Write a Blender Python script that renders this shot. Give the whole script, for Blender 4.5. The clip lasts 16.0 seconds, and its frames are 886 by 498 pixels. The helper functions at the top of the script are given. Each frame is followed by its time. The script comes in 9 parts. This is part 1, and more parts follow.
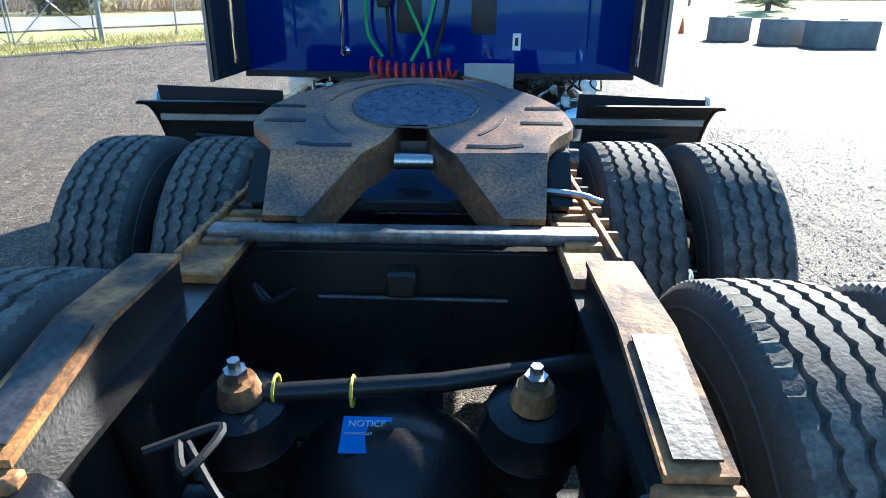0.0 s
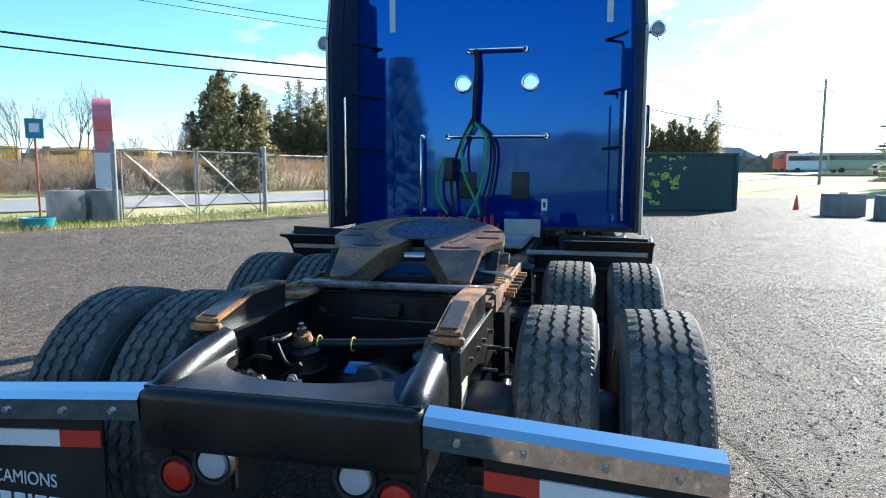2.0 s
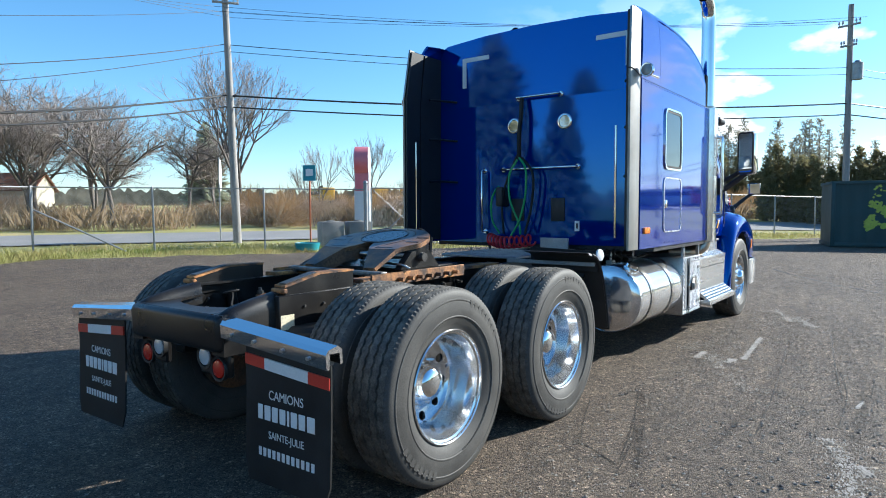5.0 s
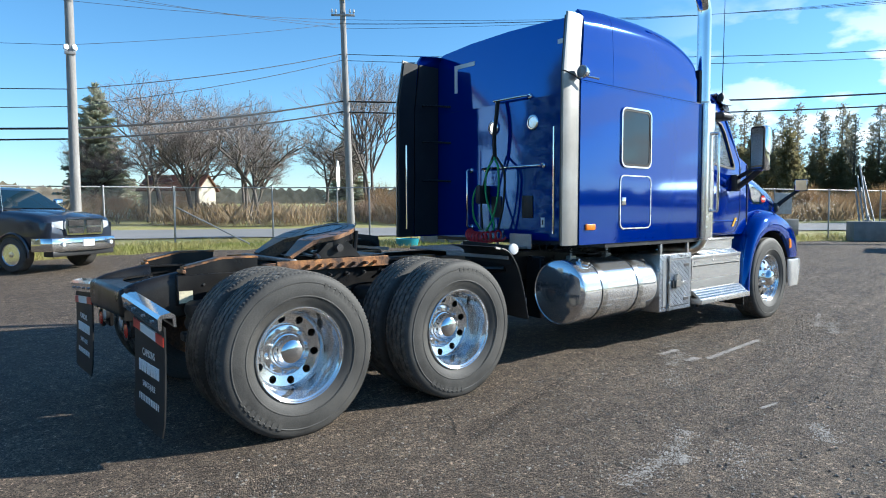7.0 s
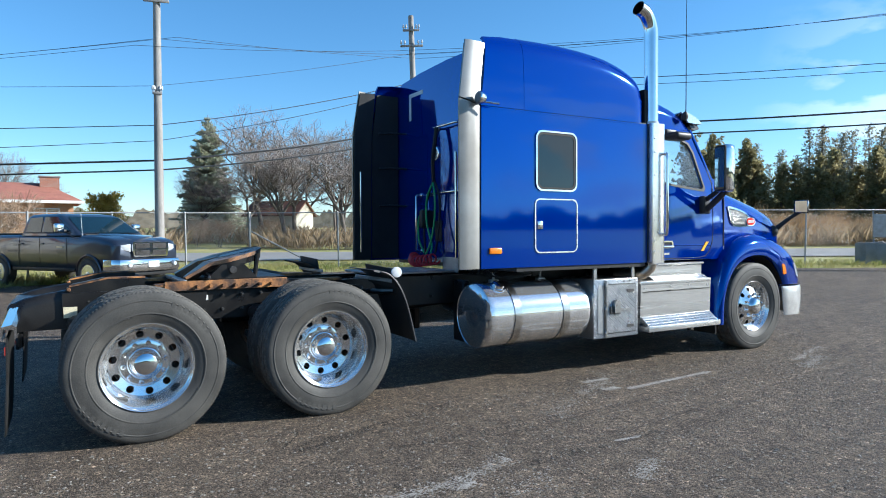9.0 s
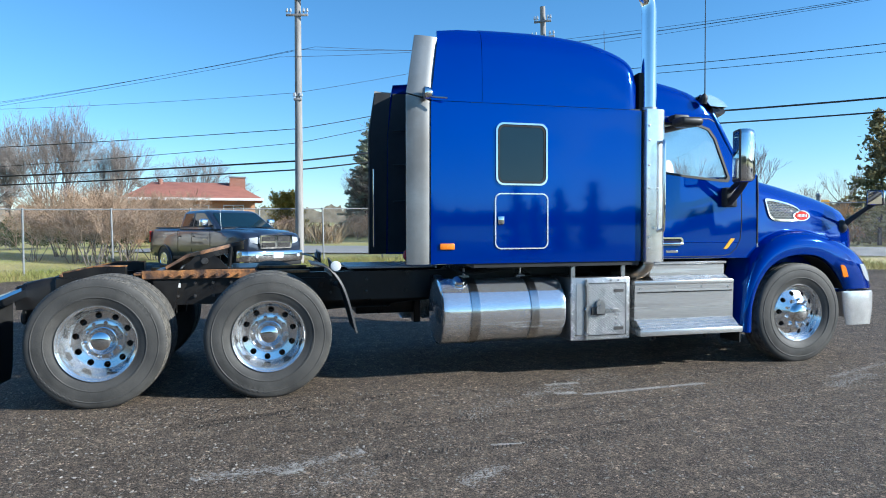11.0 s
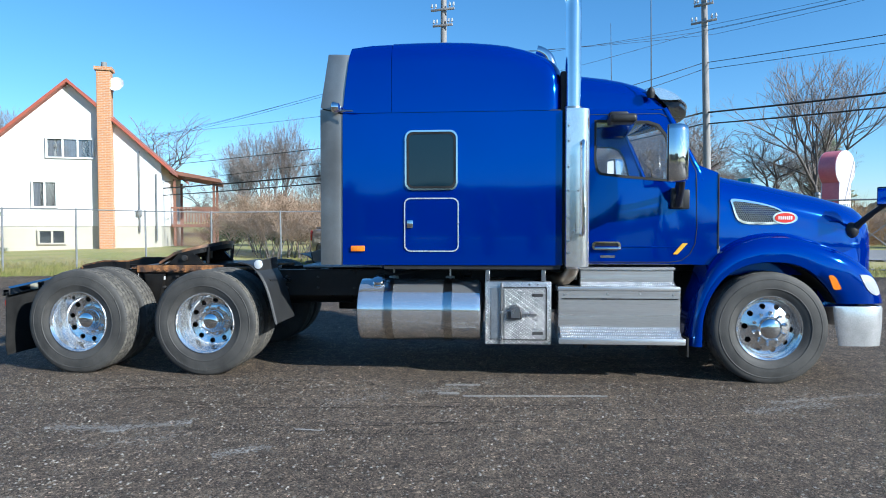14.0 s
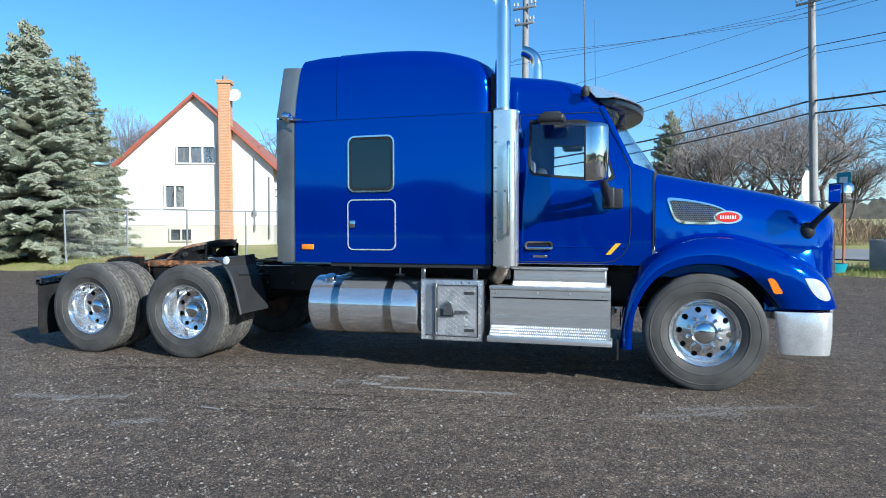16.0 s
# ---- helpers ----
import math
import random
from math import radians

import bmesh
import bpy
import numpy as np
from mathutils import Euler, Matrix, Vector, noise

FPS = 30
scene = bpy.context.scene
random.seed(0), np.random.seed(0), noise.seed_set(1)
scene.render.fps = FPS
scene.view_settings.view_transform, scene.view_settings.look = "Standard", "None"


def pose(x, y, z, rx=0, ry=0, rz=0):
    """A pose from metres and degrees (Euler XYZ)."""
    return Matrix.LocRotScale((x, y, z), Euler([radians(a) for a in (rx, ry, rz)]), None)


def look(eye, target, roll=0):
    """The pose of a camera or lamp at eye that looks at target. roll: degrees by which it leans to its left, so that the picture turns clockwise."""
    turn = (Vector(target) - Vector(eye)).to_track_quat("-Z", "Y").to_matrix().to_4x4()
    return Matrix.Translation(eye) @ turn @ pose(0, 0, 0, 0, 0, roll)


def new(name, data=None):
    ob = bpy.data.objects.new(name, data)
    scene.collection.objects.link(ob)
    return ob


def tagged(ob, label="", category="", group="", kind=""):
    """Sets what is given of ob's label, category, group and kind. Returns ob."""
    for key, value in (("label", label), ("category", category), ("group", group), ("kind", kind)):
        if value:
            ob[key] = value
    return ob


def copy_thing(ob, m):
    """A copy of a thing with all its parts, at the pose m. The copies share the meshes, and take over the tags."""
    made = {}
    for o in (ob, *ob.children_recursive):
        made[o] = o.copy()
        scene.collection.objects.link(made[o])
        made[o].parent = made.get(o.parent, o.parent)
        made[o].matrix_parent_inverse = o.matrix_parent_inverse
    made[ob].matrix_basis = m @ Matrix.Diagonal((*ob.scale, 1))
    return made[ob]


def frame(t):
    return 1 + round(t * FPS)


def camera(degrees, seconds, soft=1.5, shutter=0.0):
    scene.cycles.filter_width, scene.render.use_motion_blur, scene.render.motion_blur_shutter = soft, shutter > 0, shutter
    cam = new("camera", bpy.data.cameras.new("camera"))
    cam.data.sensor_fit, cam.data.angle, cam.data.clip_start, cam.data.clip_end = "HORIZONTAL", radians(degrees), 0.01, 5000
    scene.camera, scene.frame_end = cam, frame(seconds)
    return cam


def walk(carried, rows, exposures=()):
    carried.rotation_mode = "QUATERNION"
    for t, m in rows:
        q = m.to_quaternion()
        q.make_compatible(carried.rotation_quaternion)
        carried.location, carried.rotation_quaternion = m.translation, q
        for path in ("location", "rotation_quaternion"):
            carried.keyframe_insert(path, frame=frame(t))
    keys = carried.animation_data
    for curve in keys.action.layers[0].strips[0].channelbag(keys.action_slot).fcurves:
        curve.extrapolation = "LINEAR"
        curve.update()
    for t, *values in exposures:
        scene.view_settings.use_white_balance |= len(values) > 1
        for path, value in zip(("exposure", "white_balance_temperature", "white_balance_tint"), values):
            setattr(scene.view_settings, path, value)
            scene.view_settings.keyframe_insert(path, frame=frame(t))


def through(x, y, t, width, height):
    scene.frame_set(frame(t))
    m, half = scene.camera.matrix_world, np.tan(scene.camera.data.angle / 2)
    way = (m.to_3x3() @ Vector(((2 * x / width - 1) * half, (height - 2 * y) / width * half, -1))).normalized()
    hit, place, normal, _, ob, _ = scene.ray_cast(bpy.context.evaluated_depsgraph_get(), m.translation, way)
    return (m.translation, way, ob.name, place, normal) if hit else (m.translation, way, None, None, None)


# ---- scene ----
cam = camera(69.2, 16.0, soft=1.0)
PATH = [
    (0, (0.123, -0.005, 1.558), (0.085, 1.853, 0.819), 0.5),
    (0.5, (0.248, -0.37, 1.563), (0.051, 1.559, 1.073), 0.3),
    (1, (0.426, -0.684, 1.563), (0.155, 1.261, 1.182), 0.1),
    (1.5, (0.659, -0.996, 1.562), (0.294, 0.954, 1.309), 0.1),
    (2, (0.836, -1.359, 1.54), (0.401, 0.579, 1.309), 0.1),
    (2.5, (1.148, -1.695, 1.539), (0.549, 0.204, 1.352), -0.2),
    (3, (1.543, -1.837, 1.524), (0.772, 0.0, 1.351), -0.3),
    (3.5, (1.966, -1.843, 1.525), (1.091, -0.051, 1.37), -0.3),
    (3.7, (2.138, -1.868, 1.502), (1.224, -0.095, 1.358), -0.4),
    (5.8, (3.885, -1.386, 1.438), (2.553, 0.101, 1.313), -0.1),
    (6, (4.071, -1.325, 1.453), (2.717, 0.141, 1.328), -0.1),
    (6.5, (4.486, -1.113, 1.445), (3.058, 0.282, 1.322), -0.1),
    (7, (4.828, -0.822, 1.424), (3.299, 0.461, 1.3), -0.2),
    (7.5, (5.193, -0.504, 1.457), (3.598, 0.696, 1.34), -0.2),
    (8, (5.533, -0.199, 1.48), (3.873, 0.914, 1.397), -0.2),
    (8.5, (5.757, 0.234, 1.441), (4.066, 1.301, 1.375), -0.1),
    (8.7, (5.855, 0.376, 1.426), (4.154, 1.427, 1.368), -0.2),
    (10.8, (6.735, 2.259, 1.416), (4.807, 2.787, 1.351), -0.2),
    (11, (6.794, 2.445, 1.423), (4.858, 2.945, 1.358), -0.2),
    (11.5, (6.933, 2.937, 1.427), (4.976, 3.341, 1.363), -0.2),
    (12, (6.947, 3.413, 1.405), (4.966, 3.677, 1.338), -0.1),
    (12.5, (7.033, 3.866, 1.404), (5.038, 3.993, 1.342), -0.1),
    (13, (7.111, 4.326, 1.419), (5.112, 4.345, 1.352), -0.0),
    (13.2, (7.139, 4.508, 1.423), (5.14, 4.481, 1.469), -0.1),
    (13.5, (7.192, 4.778, 1.431), (5.194, 4.721, 1.37), -0.1),
    (14, (7.343, 5.231, 1.456), (5.351, 5.071, 1.39), -0.1),
    (14.5, (7.36, 5.686, 1.456), (5.379, 5.421, 1.388), -0.2),
    (15, (7.418, 6.175, 1.469), (5.455, 5.798, 1.401), -0.1),
    (15.5, (7.367, 6.66, 1.465), (5.427, 6.183, 1.39), -0.1),
    (16, (7.277, 7.123, 1.466), (5.357, 6.569, 1.396), -0.1),
]
EXPOSURES = [(0.0, 2.12, 5700, 6), (1.0, 1.82, 5700, 6), (2.0, 1.55, 5700, 6), (3.7, 1.29, 5700, 6), (6.0, 1.07, 5700, 6), (10.0, 0.93, 5490, 6), (16.0, 0.80, 5290, 6)]
walk(cam, [(t, look(eye, target, roll)) for t, eye, target, roll in PATH], EXPOSURES)

# ---- daylight: low late-autumn sun ahead of the truck and to its right ----
SUN_DIR = Vector((1.0, 1.72, 1.0)).normalized()
world = bpy.data.worlds.new("sky")
scene.world = world
world.use_nodes = True
wn = world.node_tree
wn.nodes.clear()
sky = wn.nodes.new("ShaderNodeTexSky")
sky.sky_type = "NISHITA"
sky.sun_disc = False
sky.sun_elevation = math.asin(SUN_DIR.z)
sky.sun_rotation = math.atan2(SUN_DIR.x, SUN_DIR.y)
sky.air_density, sky.dust_density, sky.ozone_density = 1.0, 0.2, 4.0
wbg = wn.nodes.new("ShaderNodeBackground")
wbg.inputs["Strength"].default_value = 0.094
wout = wn.nodes.new("ShaderNodeOutputWorld")
wtc = wn.nodes.new("ShaderNodeTexCoord")
wmap = wn.nodes.new("ShaderNodeMapping")
wmap.inputs["Scale"].default_value = (1.0, 1.0, 2.2)
wmap.inputs["Location"].default_value = (3.1, 0.6, 0.25)
wnz = wn.nodes.new("ShaderNodeTexNoise")
wnz.inputs["Scale"].default_value, wnz.inputs["Detail"].default_value = 9.0, 6.0
wramp = wn.nodes.new("ShaderNodeValToRGB")
wramp.color_ramp.elements[0].position, wramp.color_ramp.elements[1].position = 0.505, 0.585
wsep = wn.nodes.new("ShaderNodeSeparateXYZ")
wlow = wn.nodes.new("ShaderNodeMapRange")
wlow.inputs["From Min"].default_value, wlow.inputs["From Max"].default_value = 0.34, 0.14
wmul = wn.nodes.new("ShaderNodeMath")
wmul.operation = "MULTIPLY"
wmix = wn.nodes.new("ShaderNodeMix")
wmix.data_type = "RGBA"
wmix.inputs[7].default_value = (8.5, 8.3, 8.0, 1)
wn.links.new(wtc.outputs["Generated"], wmap.inputs["Vector"])
wn.links.new(wmap.outputs[0], wnz.inputs["Vector"])
wn.links.new(wnz.outputs["Fac"], wramp.inputs["Fac"])
wn.links.new(wtc.outputs["Generated"], wsep.inputs[0])
wn.links.new(wsep.outputs["Z"], wlow.inputs["Value"])
wn.links.new(wramp.outputs["Color"], wmul.inputs[0])
wn.links.new(wlow.outputs[0], wmul.inputs[1])
wdot = wn.nodes.new("ShaderNodeVectorMath")
wdot.operation = "DOT_PRODUCT"
wdot.inputs[1].default_value = (0.31, 0.951, 0.0)
wside = wn.nodes.new("ShaderNodeMapRange")
wside.inputs["From Min"].default_value, wside.inputs["From Max"].default_value = 0.60, 0.86
wmul2 = wn.nodes.new("ShaderNodeMath")
wmul2.operation = "MULTIPLY"
wn.links.new(wtc.outputs["Generated"], wdot.inputs[0])
wn.links.new(wdot.outputs["Value"], wside.inputs["Value"])
wn.links.new(wmul.outputs[0], wmul2.inputs[0])
wn.links.new(wside.outputs[0], wmul2.inputs[1])
wn.links.new(wmul2.outputs[0], wmix.inputs[0])
wsat = wn.nodes.new("ShaderNodeHueSaturation")
wsat.inputs["Saturation"].default_value = 1.12
wsat.inputs["Hue"].default_value = 0.493
wn.links.new(sky.outputs[0], wsat.inputs["Color"])
wn.links.new(wsat.outputs[0], wmix.inputs[6])
wn.links.new(wmix.outputs[2], wbg.inputs["Color"])
wn.links.new(wbg.outputs[0], wout.inputs["Surface"])
sun_data = bpy.data.lights.new("sun", "SUN")
sun_data.energy, sun_data.angle, sun_data.color = 5.0, radians(0.53), (1.0, 0.91, 0.77)
sun = new("sun", sun_data)
sun.matrix_world = look(SUN_DIR * 200, (0, 0, 0))


# ---- materials ----
def mat(name, col, rough=0.5, metal=0.0, col2=None, scale=3.0, mix=0.5, fine=80.0, fine_amt=0.12, bump=0.0, bscale=90.0, rvar=0.1, coat=0.0, spec=0.5, stretch=None, detail=4.0, emit=None, rand=0.0):
    """Two-scale procedural surface: broad patches between col and col2, fine grain, roughness wander, fine relief."""
    m = bpy.data.materials.new(name)
    m.use_nodes = True
    nt = m.node_tree
    b = nt.nodes["Principled BSDF"]
    tc = nt.nodes.new("ShaderNodeTexCoord")
    mp = nt.nodes.new("ShaderNodeMapping")
    if stretch:
        mp.inputs["Scale"].default_value = stretch
    nt.links.new(tc.outputs["Object"], mp.inputs["Vector"])

    def nz(s, d):
        n = nt.nodes.new("ShaderNodeTexNoise")
        n.inputs["Scale"].default_value = s
        n.inputs["Detail"].default_value = d
        nt.links.new(mp.outputs[0], n.inputs["Vector"])
        return n

    big, small = nz(scale, detail), nz(fine, 2.0)
    ramp = nt.nodes.new("ShaderNodeValToRGB")
    ramp.color_ramp.elements[0].position = max(0.0, mix - 0.18)
    ramp.color_ramp.elements[1].position = min(1.0, mix + 0.18)
    c2 = col2 or tuple(c * 0.86 for c in col)
    ramp.color_ramp.elements[0].color = (*col, 1)
    ramp.color_ramp.elements[1].color = (*c2, 1)
    nt.links.new(big.outputs["Fac"], ramp.inputs["Fac"])
    mr = nt.nodes.new("ShaderNodeMapRange")
    mr.inputs["From Min"].default_value, mr.inputs["From Max"].default_value = 0.3, 0.7
    mr.inputs["To Min"].default_value, mr.inputs["To Max"].default_value = 1 - fine_amt, 1 + fine_amt
    nt.links.new(small.outputs["Fac"], mr.inputs["Value"])
    mul = nt.nodes.new("ShaderNodeVectorMath")
    mul.operation = "SCALE"
    nt.links.new(ramp.outputs["Color"], mul.inputs[0])
    nt.links.new(mr.outputs[0], mul.inputs["Scale"])
    last = mul.outputs[0]
    if rand:
        oi = nt.nodes.new("ShaderNodeObjectInfo")
        r2 = nt.nodes.new("ShaderNodeMapRange")
        r2.inputs["To Min"].default_value, r2.inputs["To Max"].default_value = 1 - rand, 1 + rand
        nt.links.new(oi.outputs["Random"], r2.inputs["Value"])
        m2 = nt.nodes.new("ShaderNodeVectorMath")
        m2.operation = "SCALE"
        nt.links.new(last, m2.inputs[0])
        nt.links.new(r2.outputs[0], m2.inputs["Scale"])
        last = m2.outputs[0]
    nt.links.new(last, b.inputs["Base Color"])
    rr = nt.nodes.new("ShaderNodeMapRange")
    rr.inputs["To Min"].default_value, rr.inputs["To Max"].default_value = max(0.02, rough - rvar), min(1.0, rough + rvar)
    nt.links.new(big.outputs["Fac"], rr.inputs["Value"])
    nt.links.new(rr.outputs[0], b.inputs["Roughness"])
    b.inputs["Metallic"].default_value = metal
    b.inputs["Specular IOR Level"].default_value = spec
    b.inputs["Coat Weight"].default_value = coat
    b.inputs["Coat Roughness"].default_value = 0.03
    if bump:
        bn = nz(bscale, 3.0)
        bp = nt.nodes.new("ShaderNodeBump")
        bp.inputs["Strength"].default_value = bump
        bp.inputs["Distance"].default_value = 0.01
        nt.links.new(bn.outputs["Fac"], bp.inputs["Height"])
        nt.links.new(bp.outputs[0], b.inputs["Normal"])
    if emit:
        b.inputs["Emission Color"].default_value = (*col, 1)
        b.inputs["Emission Strength"].default_value = emit
    return m


def leaf_mat(name, col, col2, through=0.45, scale=0.6, fine=8.0):
    """Thin foliage: the usual two-scale colour, part of the light passing through the leaf."""
    m = mat(name, col, rough=0.8, col2=col2, scale=scale, fine=fine, fine_amt=0.35, spec=0.2)
    nt = m.node_tree
    b = nt.nodes["Principled BSDF"]
    src = b.inputs["Base Color"].links[0].from_socket
    tr = nt.nodes.new("ShaderNodeBsdfTranslucent")
    nt.links.new(src, tr.inputs["Color"])
    mx = nt.nodes.new("ShaderNodeMixShader")
    mx.inputs[0].default_value = through
    nt.links.new(b.outputs[0], mx.inputs[1])
    nt.links.new(tr.outputs[0], mx.inputs[2])
    nt.links.new(mx.outputs[0], nt.nodes["Material Output"].inputs["Surface"])
    return m


def glass_mat(name, tint, rough=0.0, clear=0.6):
    """Window glass: a sheet that lets light through, tinted, with a real sheen."""
    m = bpy.data.materials.new(name)
    m.use_nodes = True
    nt = m.node_tree
    nt.nodes.clear()
    out = nt.nodes.new("ShaderNodeOutputMaterial")
    tr = nt.nodes.new("ShaderNodeBsdfTransparent")
    tr.inputs["Color"].default_value = (*tint, 1)
    gl = nt.nodes.new("ShaderNodeBsdfGlossy")
    gl.inputs["Roughness"].default_value = rough
    lw = nt.nodes.new("ShaderNodeLayerWeight")
    lw.inputs["Blend"].default_value = 0.5
    pw = nt.nodes.new("ShaderNodeMath")
    pw.operation = "POWER"
    pw.inputs[1].default_value = 5.0
    nt.links.new(lw.outputs["Facing"], pw.inputs[0])
    fr = nt.nodes.new("ShaderNodeMapRange")
    fr.inputs["To Min"].default_value, fr.inputs["To Max"].default_value = 0.06, 1.0
    nt.links.new(pw.outputs[0], fr.inputs["Value"])
    mx = nt.nodes.new("ShaderNodeMixShader")
    nt.links.new(fr.outputs[0], mx.inputs[0])
    nt.links.new(tr.outputs[0], mx.inputs[1])
    nt.links.new(gl.outputs[0], mx.inputs[2])
    nt.links.new(mx.outputs[0], out.inputs["Surface"])
    return m


M_BLUE = mat("blue_paint", (0.0003, 0.015, 0.205), rough=0.06, metal=0.12, col2=(0.0003, 0.013, 0.19), scale=1.2, fine=300, fine_amt=0.03, rvar=0.012, coat=0.4, spec=1.0, bump=0.03, bscale=2.2)
M_BLUE.node_tree.nodes["Principled BSDF"].inputs["IOR"].default_value = 1.75
M_BLUE.node_tree.nodes["Principled BSDF"].inputs["Specular Tint"].default_value = (0.03, 0.37, 1.0, 1.0)
M_CHROME = mat("chrome", (0.78, 0.79, 0.80), rough=0.06, metal=1.0, col2=(0.72, 0.73, 0.74), scale=4, fine=200, fine_amt=0.03, rvar=0.03)
M_SHIELD = mat("buffed_chrome_plate", (0.82, 0.82, 0.81), rough=0.16, metal=0.86, col2=(0.70, 0.69, 0.67), scale=5, fine=120, fine_amt=0.08, rvar=0.08, bump=0.05, bscale=14)
M_BUMPER = mat("hazy_bumper_chrome", (0.78, 0.77, 0.75), rough=0.2, metal=0.62, col2=(0.64, 0.63, 0.61), scale=7, fine=90, fine_amt=0.12, rvar=0.12, bump=0.06, bscale=10)
M_VISOR = mat("bright_visor_chrome", (0.90, 0.90, 0.90), rough=0.2, metal=0.8, col2=(0.84, 0.84, 0.84), scale=4, fine=200, fine_amt=0.03, rvar=0.05)
M_ALU = mat("polished_aluminium", (0.82, 0.82, 0.81), rough=0.13, metal=0.9, col2=(0.66, 0.67, 0.68), scale=5, fine=160, fine_amt=0.05, rvar=0.06, bump=0.02, bscale=20)
M_TANK = mat("polished_tank_aluminium", (0.76, 0.76, 0.76), rough=0.12, metal=0.86, col2=(0.70, 0.70, 0.70), scale=2.5, fine=120, fine_amt=0.06, rvar=0.05, bump=0.03, bscale=6, stretch=(1, 0.2, 1))
M_STRAP = mat("polished_strap", (0.60, 0.60, 0.59), rough=0.2, metal=1.0, col2=(0.48, 0.47, 0.45), scale=6, fine=120, fine_amt=0.1, rvar=0.06, bump=0.04, bscale=12)
M_STEP = mat("polished_step_aluminium", (0.62, 0.61, 0.59), rough=0.26, metal=0.72, col2=(0.48, 0.475, 0.46), scale=3, fine=150, fine_amt=0.12, rvar=0.07, bump=0.4, bscale=9, stretch=(1, 0.06, 2.4))
M_TREADPLATE = mat("diamond_plate_aluminium", (0.44, 0.44, 0.435), rough=0.3, metal=0.85, col2=(0.33, 0.33, 0.325), scale=6, fine=90, fine_amt=0.15, rvar=0.1)
M_STRIP = mat("satin_grey_fairing_strip", (0.34, 0.33, 0.31), rough=0.42, metal=0.8, col2=(0.19, 0.18, 0.165), scale=2, fine=120, fine_amt=0.06, bump=0.03)
M_BLACK = mat("black_chassis_paint", (0.007, 0.007, 0.008), spec=0.35, rough=0.32, col2=(0.018, 0.016, 0.014), scale=5, fine=120, fine_amt=0.25, rvar=0.18, bump=0.1, bscale=120)
M_STUD = mat("bright_tread_studs", (0.84, 0.84, 0.83), rough=0.28, metal=0.62, col2=(0.74, 0.74, 0.73), scale=8, fine=90, fine_amt=0.1)
M_GLOSSBLACK = mat("gloss_black_trim", (0.008, 0.008, 0.009), rough=0.25, col2=(0.012, 0.012, 0.012), scale=4, fine=150, fine_amt=0.1, rvar=0.08)
M_RUBBER = mat("black_rubber", (0.012, 0.012, 0.012), spec=0.22, rough=0.55, col2=(0.026, 0.025, 0.024), scale=6, fine=200, fine_amt=0.15, bump=0.05)
M_PLASTIC = mat("black_plastic", (0.022, 0.022, 0.023), rough=0.45, col2=(0.03, 0.03, 0.03), scale=6, fine=220, fine_amt=0.12, bump=0.04, bscale=200, spec=0.3)
M_TYRE = mat("tyre_rubber", (0.042, 0.040, 0.037), spec=0.3, rough=0.62, col2=(0.082, 0.077, 0.069), scale=4, fine=140, fine_amt=0.2, rvar=0.12, bump=0.08, bscale=160)
M_TREAD = mat("dusty_tyre_tread", (0.070, 0.065, 0.058), spec=0.22, rough=0.78, col2=(0.17, 0.155, 0.13), scale=24, mix=0.54, fine=120, fine_amt=0.25, rvar=0.1, bump=0.15, bscale=130)
M_RUST = mat("rusty_steel", (0.52, 0.22, 0.06), rough=0.75, col2=(0.05, 0.03, 0.022), scale=9, mix=0.455, fine=70, fine_amt=0.35, rvar=0.15, bump=0.25, bscale=80)
M_RUSTDARK = mat("greasy_rust_steel", (0.032, 0.028, 0.026), rough=0.45, col2=(0.20, 0.09, 0.035), scale=5, mix=0.56, fine=60, fine_amt=0.45, rvar=0.2, bump=0.05, bscale=160)
M_WORN = mat("worn_bare_steel", (0.10, 0.095, 0.09), rough=0.45, metal=0.6, col2=(0.045, 0.04, 0.038), scale=8, fine=90, fine_amt=0.3, rvar=0.15, bump=0.1)
M_PLATE = mat("greasy_rusted_plate", (0.055, 0.052, 0.052), rough=0.38, col2=(0.40, 0.19, 0.075), scale=6, mix=0.53, fine=130, fine_amt=0.5, rvar=0.14, bump=0.06, bscale=160, detail=8)
M_DISC = mat("worn_bluish_steel", (0.07, 0.085, 0.10), rough=0.3, metal=0.5, col2=(0.20, 0.22, 0.24), scale=60, mix=0.62, fine=170, fine_amt=0.4, rvar=0.12, bump=0.05)
M_TIE = mat("scraped_steel", (0.22, 0.22, 0.22), rough=0.45, metal=0.7, col2=(0.07, 0.066, 0.062), scale=14, mix=0.5, fine=90, fine_amt=0.3, rvar=0.15, bump=0.08)
M_STEEL = mat("bright_steel", (0.5, 0.5, 0.5), rough=0.3, metal=1.0, col2=(0.4, 0.38, 0.35), scale=8, fine=120, fine_amt=0.15)
M_AMBER = mat("amber_lens", (0.85, 0.24, 0.01), rough=0.25, col2=(0.8, 0.2, 0.01), scale=20, fine=260, fine_amt=0.1)
M_YELLOW = mat("yellow_reflector", (0.85, 0.42, 0.02), rough=0.3, col2=(0.8, 0.38, 0.02), scale=20, fine=200, fine_amt=0.08)
M_RED = mat("red_lens", (0.55, 0.025, 0.012), rough=0.25, col2=(0.45, 0.02, 0.01), scale=14, fine=260, fine_amt=0.12)
M_TAPE_R = mat("red_reflective_tape", (0.55, 0.04, 0.025), rough=0.35, col2=(0.5, 0.035, 0.02), scale=14, fine=300, fine_amt=0.1)
